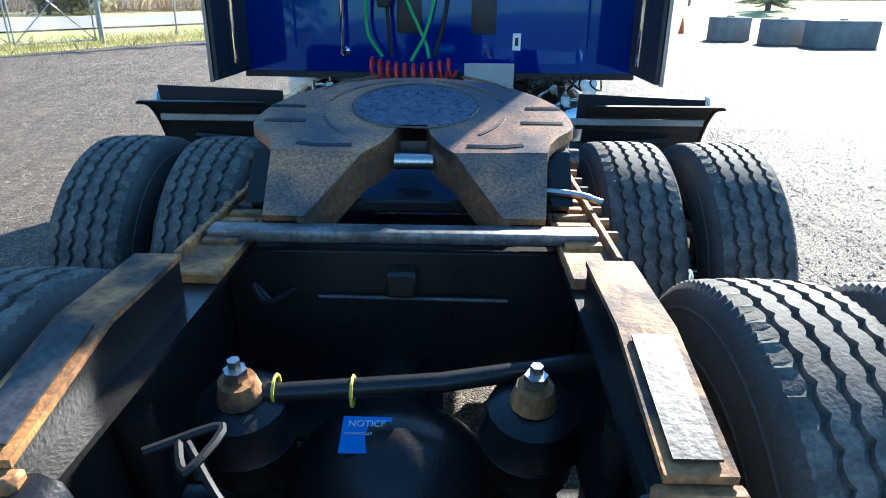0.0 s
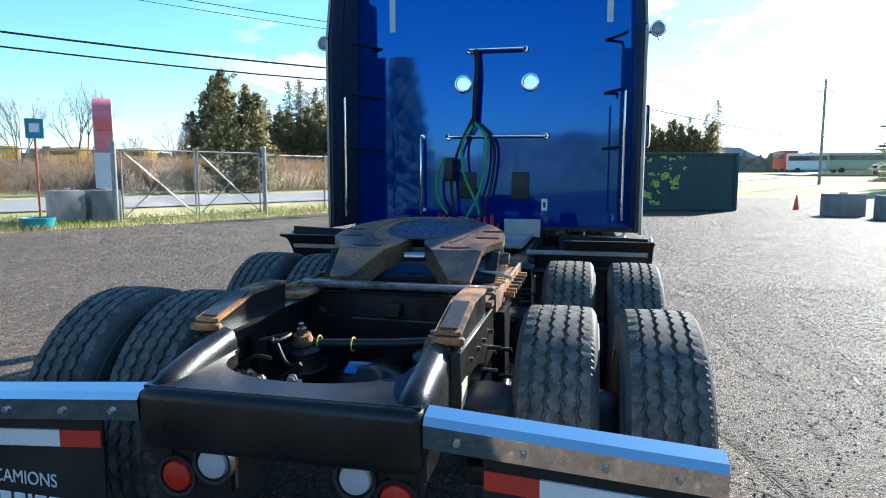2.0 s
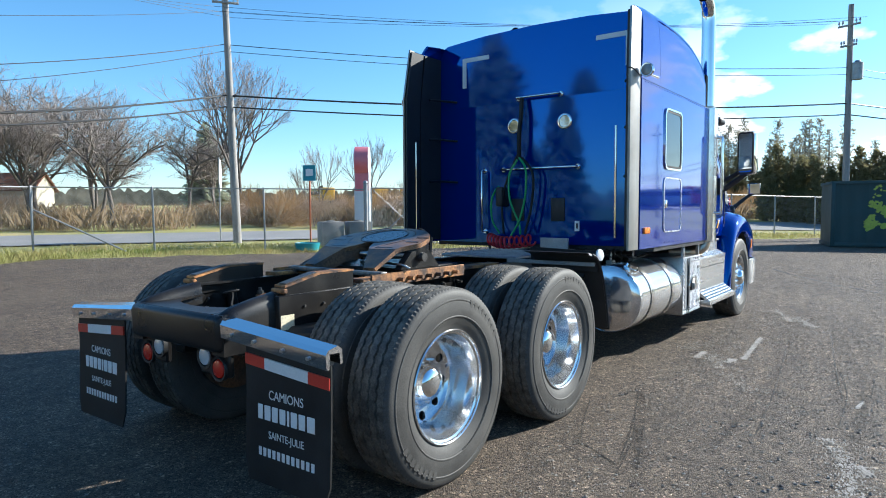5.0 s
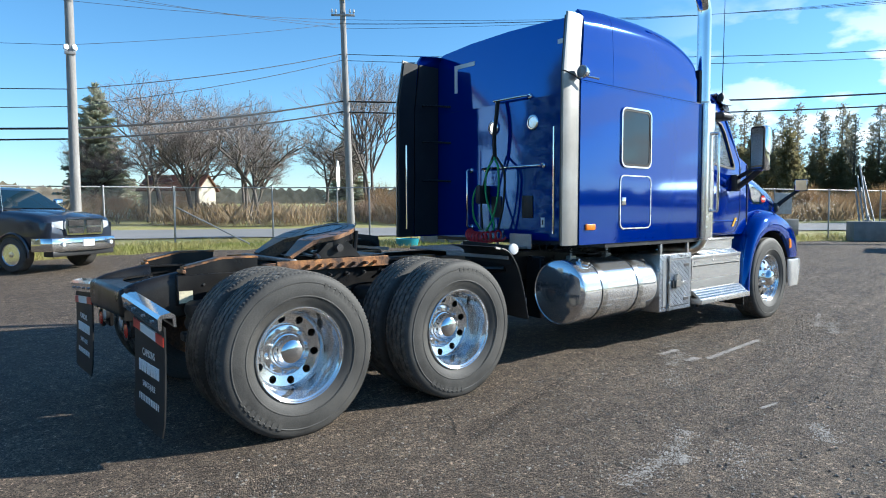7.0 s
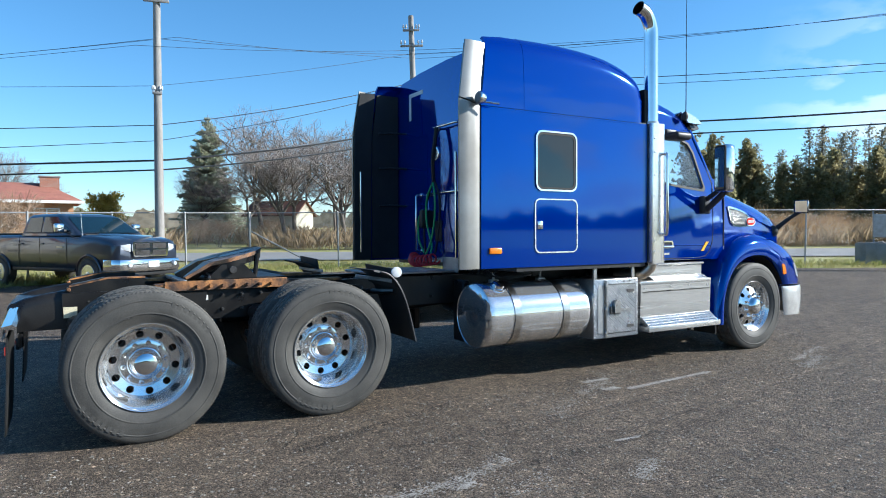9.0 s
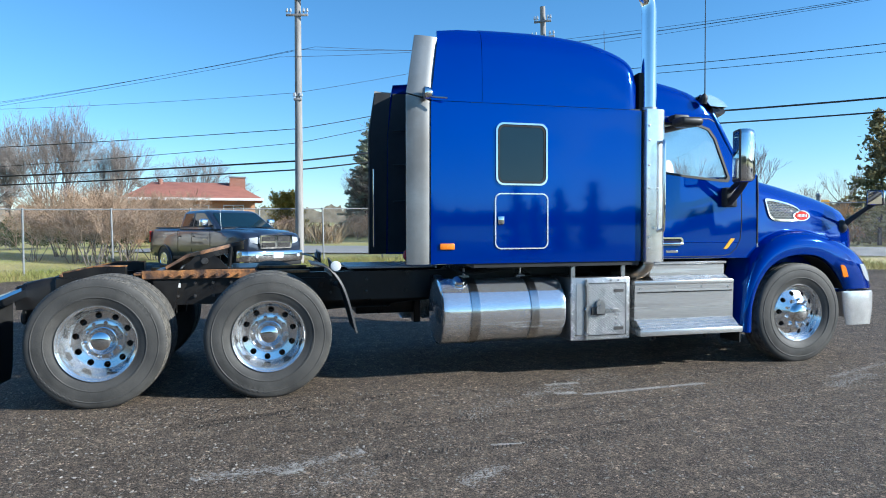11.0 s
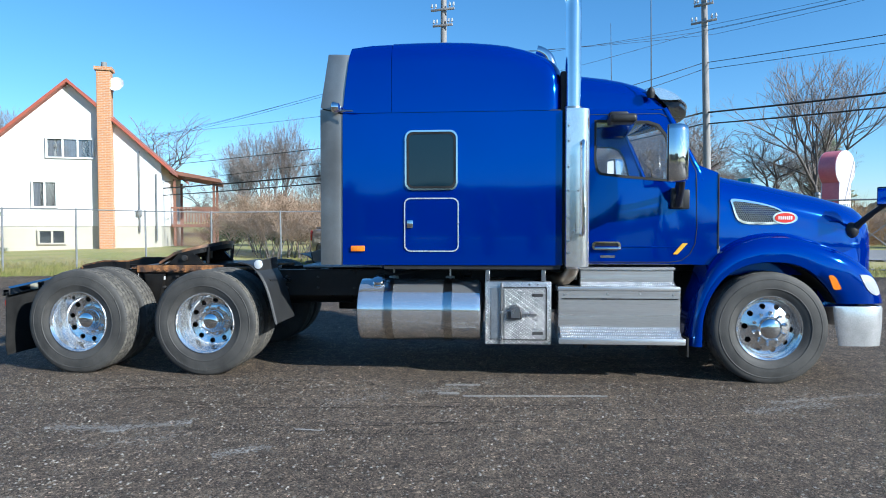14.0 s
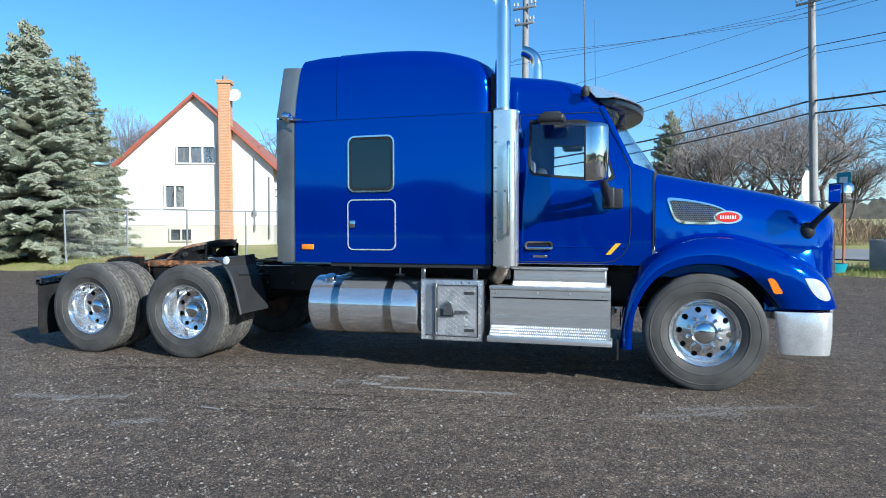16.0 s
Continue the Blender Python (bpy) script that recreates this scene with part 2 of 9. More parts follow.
M_WHITE = mat("white_paint", (0.72, 0.72, 0.70), rough=0.45, col2=(0.66, 0.66, 0.64), scale=5, fine=120, fine_amt=0.05)
M_LENS = mat("clear_lens", (0.42, 0.44, 0.46), rough=0.12, col2=(0.45, 0.46, 0.48), scale=12, fine=200, fine_amt=0.08, coat=1.0)
M_LAMPGLASS = mat("grey_lamp_glass", (0.16, 0.17, 0.18), rough=0.1, col2=(0.22, 0.23, 0.24), scale=30, fine=150, fine_amt=0.2, coat=0.6)
M_MIRROR = mat("mirror_glass", (0.82, 0.84, 0.86), rough=0.03, metal=1.0, col2=(0.8, 0.82, 0.84), scale=3, fine=50, fine_amt=0.01, rvar=0.01)
M_TINT = mat("tinted_sleeper_glass", (0.006, 0.018, 0.028), rough=0.04, col2=(0.007, 0.020, 0.030), scale=3, fine=60, fine_amt=0.02, rvar=0.02, coat=0.0, spec=0.5)
M_GLASS = glass_mat("clear_glass", (0.95, 0.97, 0.98))
M_INTERIOR = mat("grey_cab_trim", (0.42, 0.415, 0.40), rough=0.8, col2=(0.50, 0.49, 0.47), scale=5, fine=120, fine_amt=0.1)
M_GREEN_HOSE = mat("green_air_hose", (0.03, 0.33, 0.09), rough=0.4, col2=(0.025, 0.28, 0.08), scale=10, fine=100, fine_amt=0.08)
M_RED_HOSE = mat("red_coiled_hose", (0.55, 0.02, 0.03), rough=0.38, col2=(0.45, 0.02, 0.03), scale=10, fine=100, fine_amt=0.1)
M_NOTICE = mat("blue_notice_label", (0.02, 0.20, 0.62), rough=0.4, col2=(0.02, 0.18, 0.55), scale=12, fine=150, fine_amt=0.1)
M_LABEL = mat("cream_label", (0.62, 0.56, 0.38), rough=0.5, col2=(0.5, 0.45, 0.32), scale=20, fine=150, fine_amt=0.15)
M_GREY = mat("grey_deck_plate", (0.40, 0.41, 0.42), rough=0.4, metal=0.8, col2=(0.28, 0.29, 0.30), scale=5, fine=120, fine_amt=0.2, bump=0.1)
M_VENT = mat("pale_blue_vent_face", (0.62, 0.74, 0.86), rough=0.3, metal=0.6, col2=(0.56, 0.69, 0.82), scale=10, fine=120, fine_amt=0.08)
M_COPPER = mat("heat_stained_pipe", (0.42, 0.30, 0.18), rough=0.35, metal=1.0, col2=(0.6, 0.55, 0.48), scale=7, fine=100, fine_amt=0.15)


# ---- mesh helpers ----
def B():
    return bmesh.new()


def box(bm, x0, x1, y0, y1, z0, z1, bev=0.0, seg=2):
    v = [bm.verts.new((x, y, z)) for z in (z0, z1) for y in (y0, y1) for x in (x0, x1)]
    fs = [bm.faces.new([v[i] for i in q]) for q in ((0, 2, 3, 1), (4, 5, 7, 6), (0, 1, 5, 4), (2, 6, 7, 3), (0, 4, 6, 2), (1, 3, 7, 5))]
    if bev:
        es = list({e for f in fs for e in f.edges})
        bmesh.ops.bevel(bm, geom=es, offset=bev, segments=seg, affect="EDGES", profile=0.5, clamp_overlap=True)
    return bm


def frame_of(d):
    d = Vector(d).normalized()
    a = d.cross(Vector((0, 0, 1))) if abs(d.z) < 0.9 else d.cross(Vector((0, 1, 0)))
    a.normalize()
    return d, a, d.cross(a)


def ring(bm, c, a, b, r, n, ph=0.0):
    return [bm.verts.new(Vector(c) + (a * math.cos(ph + 2 * math.pi * i / n) + b * math.sin(ph + 2 * math.pi * i / n)) * r) for i in range(n)]


def skin(bm, r0, r1, closed=True):
    n = len(r0)
    for i in range(n if closed else n - 1):
        j = (i + 1) % n
        bm.faces.new((r0[i], r0[j], r1[j], r1[i]))


def cyl(bm, p0, p1, r0, r1=None, n=16, caps=True):
    r1 = r0 if r1 is None else r1
    d, a, b = frame_of(Vector(p1) - Vector(p0))
    q0, q1 = ring(bm, p0, a, b, r0, n), ring(bm, p1, a, b, r1, n)
    skin(bm, q0, q1)
    if caps:
        bm.faces.new(q0[::-1])
        bm.faces.new(q1)
    return bm


def tube(bm, pts, r, n=8, caps=True, closed=False):
    pts = [Vector(p) for p in pts]
    k = len(pts)
    rings, ref = [], None
    for i, p in enumerate(pts):
        if closed:
            d = pts[(i + 1) % k] - pts[i - 1]
        else:
            d = pts[min(i + 1, k - 1)] - pts[max(i - 1, 0)]
        d.normalize()
        if ref is None:
            _, ref, _ = frame_of(d)
        a = (ref - d * ref.dot(d)).normalized()
        ref = a
        rings.append(ring(bm, p, a, d.cross(a), r[i] if isinstance(r, (list, tuple)) else r, n))
    for i in range(k - 1):
        skin(bm, rings[i], rings[i + 1])
    if closed:
        skin(bm, rings[-1], rings[0])
    elif caps:
        bm.faces.new(rings[0][::-1])
        bm.faces.new(rings[-1])
    return bm


def smooth_path(pts, k=6):
    """Catmull-Rom through the points, flat or in space."""
    p = [Vector(q) if len(q) == 3 else Vector((*q, 0)) for q in pts]
    p = [p[0] * 2 - p[1]] + p + [p[-1] * 2 - p[-2]]
    out = []
    for i in range(1, len(p) - 2):
        for j in range(k):
            t = j / k
            out.append(0.5 * ((2 * p[i]) + (p[i + 1] - p[i - 1]) * t + (2 * p[i - 1] - 5 * p[i] + 4 * p[i + 1] - p[i + 2]) * t * t + (3 * p[i] - p[i - 1] - 3 * p[i + 1] + p[i + 2]) * t ** 3))
    return out + [p[-2]]


def lathe(bm, prof, origin=(0, 0, 0), axis=(1, 0, 0), n=32, closed=False):
    """Revolve (along axis, radius) pairs."""
    o = Vector(origin)
    d, a, b = frame_of(axis)
    rings = [ring(bm, o + d * s, a, b, max(r, 1e-4), n) for s, r in prof]
    for i in range(len(rings) - 1):
        skin(bm, rings[i], rings[i + 1])
    if closed:
        skin(bm, rings[-1], rings[0])
    else:
        bm.faces.new(rings[0][::-1])
        bm.faces.new(rings[-1])
    return bm


def loft(bm, secs, closed=True, caps=True):
    rows = [[bm.verts.new(p) for p in s] for s in secs]
    for i in range(len(rows) - 1):
        skin(bm, rows[i], rows[i + 1], closed)
    if caps:
        bm.faces.new(rows[0][::-1])
        bm.faces.new(rows[-1])
    return bm


def plate(bm, outline, holes, put, thick):
    """A flat panel with holes; put(u, v, w) gives the place, w from 0 to thick."""
    layers = []
    for w in (0.0, thick):
        loops, edges = [], []
        for lp in [outline] + list(holes):
            vs = [bm.verts.new(put(u, v, w)) for u, v in lp]
            loops.append(vs)
            edges += [bm.edges.new((vs[i], vs[(i + 1) % len(vs)])) for i in range(len(vs))]
        bmesh.ops.triangle_fill(bm, use_beauty=True, use_dissolve=False, edges=edges)
        layers.append(loops)
    for l0, l1 in zip(*layers):
        skin(bm, l0, l1)
    return bm


def rounded(u0, u1, v0, v1, r, k=5):
    pts = []
    for cu, cv, a0 in ((u1 - r, v1 - r, 0), (u0 + r, v1 - r, 90), (u0 + r, v0 + r, 180), (u1 - r, v0 + r, 270)):
        for i in range(k + 1):
            a = radians(a0 + 90 * i / k)
            pts.append((cu + r * math.cos(a), cv + r * math.sin(a)))
    return pts


def ball(bm, c, r, nu=12, nv=8, sc=(1, 1, 1)):
    c = Vector(c)
    rows = []
    for j in range(1, nv):
        th = math.pi * j / nv
        rows.append([bm.verts.new(c + Vector((sc[0] * r * math.sin(th) * math.cos(2 * math.pi * i / nu), sc[1] * r * math.sin(th) * math.sin(2 * math.pi * i / nu), sc[2] * r * math.cos(th)))) for i in range(nu)])
    for j in range(len(rows) - 1):
        skin(bm, rows[j], rows[j + 1])
    top, bot = bm.verts.new(c + Vector((0, 0, r * sc[2]))), bm.verts.new(c - Vector((0, 0, r * sc[2])))
    for i in range(nu):
        bm.faces.new((top, rows[0][(i + 1) % nu], rows[0][i]))
        bm.faces.new((bot, rows[-1][i], rows[-1][(i + 1) % nu]))
    return bm


def mesh_of(name, bm, material, angle=38, recalc=True):
    if recalc:
        bmesh.ops.recalc_face_normals(bm, faces=bm.faces[:])
    me = bpy.data.meshes.new(name)
    bm.to_mesh(me)
    bm.free()
    me.shade_smooth()
    me.set_sharp_from_angle(angle=radians(angle))
    me.materials.append(material)
    return me


def part(name, bm, material, parent, label="", angle=38):
    me = bm if isinstance(bm, bpy.types.Mesh) else mesh_of(name, bm, material, angle)
    ob = new(name, me)
    ob.parent = parent
    if label:
        tagged(ob, label)
    return ob


def raw_mesh(name, verts, faces, material, smooth=False):
    me = bpy.data.meshes.new(name)
    me.from_pydata(verts, [], faces)
    me.update()
    if smooth:
        me.shade_smooth()
    me.materials.append(material)
    return me


def thing(name, label, category, group="", kind="", at=(0, 0, 0)):
    e = new(name)
    e.empty_display_size = 0.2
    e.location = at
    return tagged(e, label, category, group, kind)


def single(name, bm, material, label, category, group="", kind="", angle=38):
    me = bm if isinstance(bm, bpy.types.Mesh) else mesh_of(name, bm, material, angle)
    return tagged(new(name, me), label, category, group, kind)


def letters(name, text, size, m, material, parent, label="", bold=0.0, align="CENTER", squeeze=1.0):
    cu = bpy.data.curves.new(name, "FONT")
    cu.body, cu.size, cu.align_x, cu.align_y, cu.extrude, cu.offset = text, size, align, "CENTER", 0.0008, bold
    tmp = bpy.data.objects.new(name, cu)
    me = bpy.data.meshes.new_from_object(tmp)
    me.transform(m @ Matrix.Diagonal((squeeze, 1, 1, 1)))
    bpy.data.objects.remove(tmp)
    me.materials.append(material)
    return part(name, me, material, parent, label)


def mirrored(bm_fn, *args):
    """Build with a side sign: calls bm_fn(sign, *args) for both sides of the truck."""
    return [bm_fn(s, *args) for s in (1, -1)]


# ---- ground, lot, road ----
def asphalt_mat():
    """Worn asphalt with loose stones: cell-sized stones of varied greys, dusty patches, drag streaks along the yard."""
    m = mat("worn_asphalt_gravel", (0.110, 0.081, 0.055), rough=0.74, col2=(0.148, 0.111, 0.077), scale=0.55, mix=0.52, fine=26, fine_amt=0.3, rvar=0.08, detail=7, spec=0.36)
    nt = m.node_tree
    b = nt.nodes["Principled BSDF"]
    tc = nt.nodes.new("ShaderNodeTexCoord")
    base = b.inputs["Base Color"].links[0].from_socket

    def voro(scale):
        v = nt.nodes.new("ShaderNodeTexVoronoi")
        v.inputs["Scale"].default_value = scale
        nt.links.new(tc.outputs["Object"], v.inputs["Vector"])
        return v

    def math_node(op, a, c):
        n = nt.nodes.new("ShaderNodeMath")
        n.operation = op
        nt.links.new(a, n.inputs[0])
        if isinstance(c, float):
            n.inputs[1].default_value = c
        else:
            nt.links.new(c, n.inputs[1])
        return n.outputs[0]

    def spread(sock, lo, hi, f0=0.0, f1=1.0):
        n = nt.nodes.new("ShaderNodeMapRange")
        n.inputs["From Min"].default_value, n.inputs["From Max"].default_value = f0, f1
        n.inputs["To Min"].default_value, n.inputs["To Max"].default_value = lo, hi
        nt.links.new(sock, n.inputs["Value"])
        return n.outputs[0]

    def noise_node(scale, detail, vec):
        n = nt.nodes.new("ShaderNodeTexNoise")
        n.inputs["Scale"].default_value, n.inputs["Detail"].default_value = scale, detail
        nt.links.new(vec, n.inputs["Vector"])
        return n.outputs["Fac"]

    def turned_and_stretched(turn, sx, sy):
        """Coordinates turned first, then drawn out along the wheels' way."""
        a, b_ = nt.nodes.new("ShaderNodeMapping"), nt.nodes.new("ShaderNodeMapping")
        a.inputs["Rotation"].default_value = (0, 0, radians(turn))
        b_.inputs["Scale"].default_value = (sx, sy, 1)
        nt.links.new(tc.outputs["Object"], a.inputs["Vector"])
        nt.links.new(a.outputs[0], b_.inputs["Vector"])
        return b_.outputs[0]

    flat = tc.outputs["Object"]
    v1, v2, v3 = voro(125.0), voro(48.0), voro(78.0)
    seps = []
    for v in (v1, v2, v3):
        sp = nt.nodes.new("ShaderNodeSeparateColor")
        nt.links.new(v.outputs["Color"], sp.inputs[0])
        seps.append(sp)
    sep1, sep2, sep3 = seps
    tone = math_node("MULTIPLY", spread(sep1.outputs[0], 0.26, 1.68), spread(sep3.outputs[0], 0.70, 1.30))
    rare = spread(sep1.outputs[1], 0.0, 3.6, 0.962, 1.0)
    big = spread(sep2.outputs[1], 0.0, 2.4, 0.975, 1.0)
    # scattered cells darkened in colour, as the small shadows round stones
    stone_shade = spread(sep3.outputs[1], 0.6, 1.0, 0.06, 0.18)
    total = math_node("ADD", math_node("ADD", tone, rare), big)
    total = math_node("MULTIPLY", math_node("MULTIPLY", total, stone_shade), spread(noise_node(7.0, 8.0, flat), 0.76, 1.34, 0.32, 0.68))
    # long dusty drag streaks and pressed ruts along the wheels' way
    streak = spread(noise_node(1.6, 6.0, turned_and_stretched(-10, 3.2, 0.30)), 0.95, 1.26, 0.46, 0.78)
    total = math_node("MULTIPLY", total, streak)
    fan = noise_node(1.0, 5.0, turned_and_stretched(-9, 9.0, 0.22))
    total = math_node("MULTIPLY", total, spread(fan, 0.93, 1.10, 0.35, 0.65))
    sc = nt.nodes.new("ShaderNodeVectorMath")
    sc.operation = "SCALE"
    nt.links.new(base, sc.inputs[0])
    nt.links.new(total, sc.inputs["Scale"])
    nt.links.new(sc.outputs[0], b.inputs["Base Color"])
    hgt = math_node("ADD", math_node("MULTIPLY", v1.outputs["Distance"], -1.0), spread(sep1.outputs[2], 0.0, 0.6))
    lumps = math_node("ADD", math_node("MULTIPLY", noise_node(16.0, 7.0, flat), 0.020), math_node("MULTIPLY", fan, 0.012))
    bp0 = nt.nodes.new("ShaderNodeBump")
    bp0.inputs["Strength"].default_value, bp0.inputs["Distance"].default_value = 0.8, 1.0
    nt.links.new(lumps, bp0.inputs["Height"])
    bp = nt.nodes.new("ShaderNodeBump")
    bp.inputs["Strength"].default_value, bp.inputs["Distance"].default_value = 1.0, 0.017
    nt.links.new(hgt, bp.inputs["Height"])
    nt.links.new(bp0.outputs[0], bp.inputs["Normal"])
    nt.links.new(bp.outputs[0], b.inputs["Normal"])
    return m


M_ASPHALT = asphalt_mat()
M_GRASS = mat("autumn_grass_ground", (0.25, 0.25, 0.06), rough=0.95, col2=(0.40, 0.32, 0.13), scale=0.35, mix=0.55, fine=14, fine_amt=0.4, bump=0.6, bscale=30)
M_ROAD = mat("grey_road_asphalt", (0.21, 0.205, 0.195), rough=0.85, col2=(0.25, 0.24, 0.23), scale=0.5, fine=40, fine_amt=0.15, bump=0.2)
M_BLADE = leaf_mat("dry_grass_blades", (0.38, 0.31, 0.14), (0.22, 0.26, 0.06), 0.4, 0.5, 6)
M_BRUSH = leaf_mat("brown_brush", (0.38, 0.28, 0.17), (0.26, 0.19, 0.11), 0.45, 0.25, 3)
M_BARK = mat("grey_bark", (0.17, 0.145, 0.125), rough=0.9, col2=(0.11, 0.09, 0.075), scale=2, fine=30, fine_amt=0.25, bump=0.3, bscale=25)
M_TWIG = mat("bare_twigs", (0.275, 0.235, 0.21), rough=0.9, col2=(0.20, 0.165, 0.145), scale=1, fine=10, fine_amt=0.2)
M_SPRUCE = leaf_mat("spruce_needles", (0.35, 0.385, 0.28), (0.50, 0.49, 0.38), 0.5, 1.3, 12)
M_CEDAR = leaf_mat("cedar_foliage", (0.225, 0.215, 0.105), (0.32, 0.27, 0.145), 0.65, 0.35, 6)
M_HEDGE = leaf_mat("dark_hedge_leaves", (0.07, 0.085, 0.035), (0.12, 0.125, 0.05), 0.35, 0.8, 9)
M_POLE = mat("weathered_pole_wood", (0.33, 0.31, 0.29), rough=0.85, col2=(0.21, 0.195, 0.18), scale=3, fine=40, fine_amt=0.2, stretch=(4, 4, 0.4), bump=0.2)
M_CABLE = mat("black_cable", (0.012, 0.012, 0.013), rough=0.5, fine_amt=0.05)
M_GALV = mat("galvanised_steel", (0.34, 0.35, 0.35), rough=0.5, metal=0.6, col2=(0.26, 0.26, 0.26), scale=6, fine=60, fine_amt=0.15)
M_CONCRETE = mat("weathered_concrete", (0.26, 0.25, 0.235), rough=0.9, col2=(0.17, 0.165, 0.155), scale=2.2, fine=40, fine_amt=0.2, bump=0.3, bscale=40)
M_CONTAINER = mat("dark_green_container_paint", (0.014, 0.052, 0.055), rough=0.55, col2=(0.018, 0.045, 0.045), scale=1.2, fine=30, fine_amt=0.2)
M_STUCCO = mat("white_stucco", (0.78, 0.76, 0.72), rough=0.9, col2=(0.72, 0.70, 0.66), scale=0.8, fine=25, fine_amt=0.06, bump=0.2, bscale=30)
M_FOUND = mat("cream_foundation", (0.55, 0.51, 0.42), rough=0.9, col2=(0.48, 0.44, 0.36), scale=1.0, fine=25, fine_amt=0.08)
M_SHINGLE = mat("red_brown_shingles", (0.33, 0.13, 0.085), rough=0.85, col2=(0.26, 0.10, 0.07), scale=1.5, fine=9, fine_amt=0.2, stretch=(1, 1, 3))
M_REDTRIM = mat("red_trim_paint", (0.36, 0.09, 0.05), rough=0.6, fine_amt=0.08)
M_WOODBROWN = mat("brown_stained_wood", (0.20, 0.09, 0.055), rough=0.75, col2=(0.15, 0.07, 0.045), scale=3, fine=30, fine_amt=0.2)
M_WINDOW = mat("house_window_glass", (0.03, 0.035, 0.04), rough=0.06, col2=(0.06, 0.065, 0.07), scale=1.5, fine=20, fine_amt=0.1, rvar=0.03)
# grey-blue holds the shade behind the panes, which cast no shadow themselves
M_CURTAIN = mat("shaded_curtain", (0.17, 0.18, 0.20), rough=0.9, col2=(0.12, 0.125, 0.14), scale=6, fine=60, fine_amt=0.1)
M_PINKRED = mat("faded_red_panel", (0.66, 0.14, 0.17), rough=0.4, col2=(0.70, 0.22, 0.24), scale=1.2, fine=20, fine_amt=0.06)
M_PALEFACE = mat("pinkish_white_sign_face", (0.80, 0.755, 0.75), rough=0.45, col2=(0.80, 0.70, 0.70), scale=0.9, fine=20, fine_amt=0.05)
# distance haze is mixed into the hills' blue-grey base colour
M_HILL = mat("haze_tinted_hill", (0.22, 0.27, 0.34), rough=1.0, col2=(0.25, 0.29, 0.35), scale=0.004, fine=0.02, fine_amt=0.1)
M_WOODS = mat("far_woods", (0.23, 0.19, 0.15), rough=1.0, col2=(0.17, 0.15, 0.11), scale=0.05, fine=0.6, fine_amt=0.35)


def brick_mat(name, c1, c2, mortar):
    m = mat(name, c1, rough=0.9)
    nt = m.node_tree
    b = nt.nodes["Principled BSDF"]
    tc = nt.nodes.new("ShaderNodeTexCoord")
    sep = nt.nodes.new("ShaderNodeSeparateXYZ")
    add = nt.nodes.new("ShaderNodeMath")
    com = nt.nodes.new("ShaderNodeCombineXYZ")
    br = nt.nodes.new("ShaderNodeTexBrick")
    br.inputs["Scale"].default_value = 1.0
    br.inputs["Brick Width"].default_value, br.inputs["Row Height"].default_value, br.inputs["Mortar Size"].default_value = 0.21, 0.075, 0.01
    br.inputs["Color1"].default_value, br.inputs["Color2"].default_value, br.inputs["Mortar"].default_value = (*c1, 1), (*c2, 1), (*mortar, 1)
    nt.links.new(tc.outputs["Object"], sep.inputs[0])
    nt.links.new(sep.outputs["X"], add.inputs[0])
    nt.links.new(sep.outputs["Y"], add.inputs[1])
    nt.links.new(add.outputs[0], com.inputs["X"])
    nt.links.new(sep.outputs["Z"], com.inputs["Y"])
    nt.links.new(com.outputs[0], br.inputs["Vector"])
    nt.links.new(br.outputs["Color"], b.inputs["Base Color"])
    return m


M_REDBRICK = brick_mat("red_brown_brick", (0.30, 0.115, 0.07), (0.24, 0.09, 0.055), (0.30, 0.24, 0.2))
M_BRICK = brick_mat("orange_brick", (0.50, 0.22, 0.08), (0.42, 0.175, 0.07), (0.45, 0.36, 0.26))


def smoothstep(a, b, v):
    t = min(1.0, max(0.0, (v - a) / (b - a)))
    return t * t * (3 - 2 * t)


def rise(x, y):
    """Height of the land: flat under the truck, climbing gently to the street and the houses."""
    s = -0.87 * x + 0.5 * y
    h = 0.022 * min(40.0, max(0.0, s - 11.0)) * smoothstep(0, 8, -x)
    h += 0.42 * smoothstep(10.5, 5.0, math.hypot(x + 21, y + 14))
    h += 0.019 * min(110.0, max(0.0, math.hypot(x, y - 5) - 45.0))
    return h


FENCE_W = [(-11.8, -13.0), (-15.2, -5.0), (-17.2, -0.5), (-18.6, 6.5)]
FENCE_N = [(-18.6, 6.5), (-12.5, 14.75)]
GATE = [(-12.5, 14.75), (-10.2, 19.3)]
FENCE_N2 = [(-10.2, 19.3), (-4.4, 31.8), (1.5, 42.0)]
LOT = [(-9.6, -12.5), (-13.0, -4.8), (-15.0, -0.6), (-16.2, 6.2), (-11.2, 14.0), (-9.0, 18.8), (-3.2, 30.2), (4, 44), (14, 46), (24, 42), (40, 34), (60, 10), (55, -40), (10, -50), (-9, -35)]


def lot_radius(ang):
    c, d = Vector((2.0, 4.0)), Vector((math.cos(ang), math.sin(ang)))
    best = 90.0
    for i in range(len(LOT)):
        a, b = Vector(LOT[i]), Vector(LOT[(i + 1) % len(LOT)])
        e = b - a
        den = d.x * e.y - d.y * e.x
        if abs(den) < 1e-9:
            continue
        w = a - c
        t, u = (w.x * e.y - w.y * e.x) / den, (w.x * d.y - w.y * d.x) / den
        if t > 0 and -1e-6 <= u <= 1 + 1e-6:
            best = min(best, t)
    return best


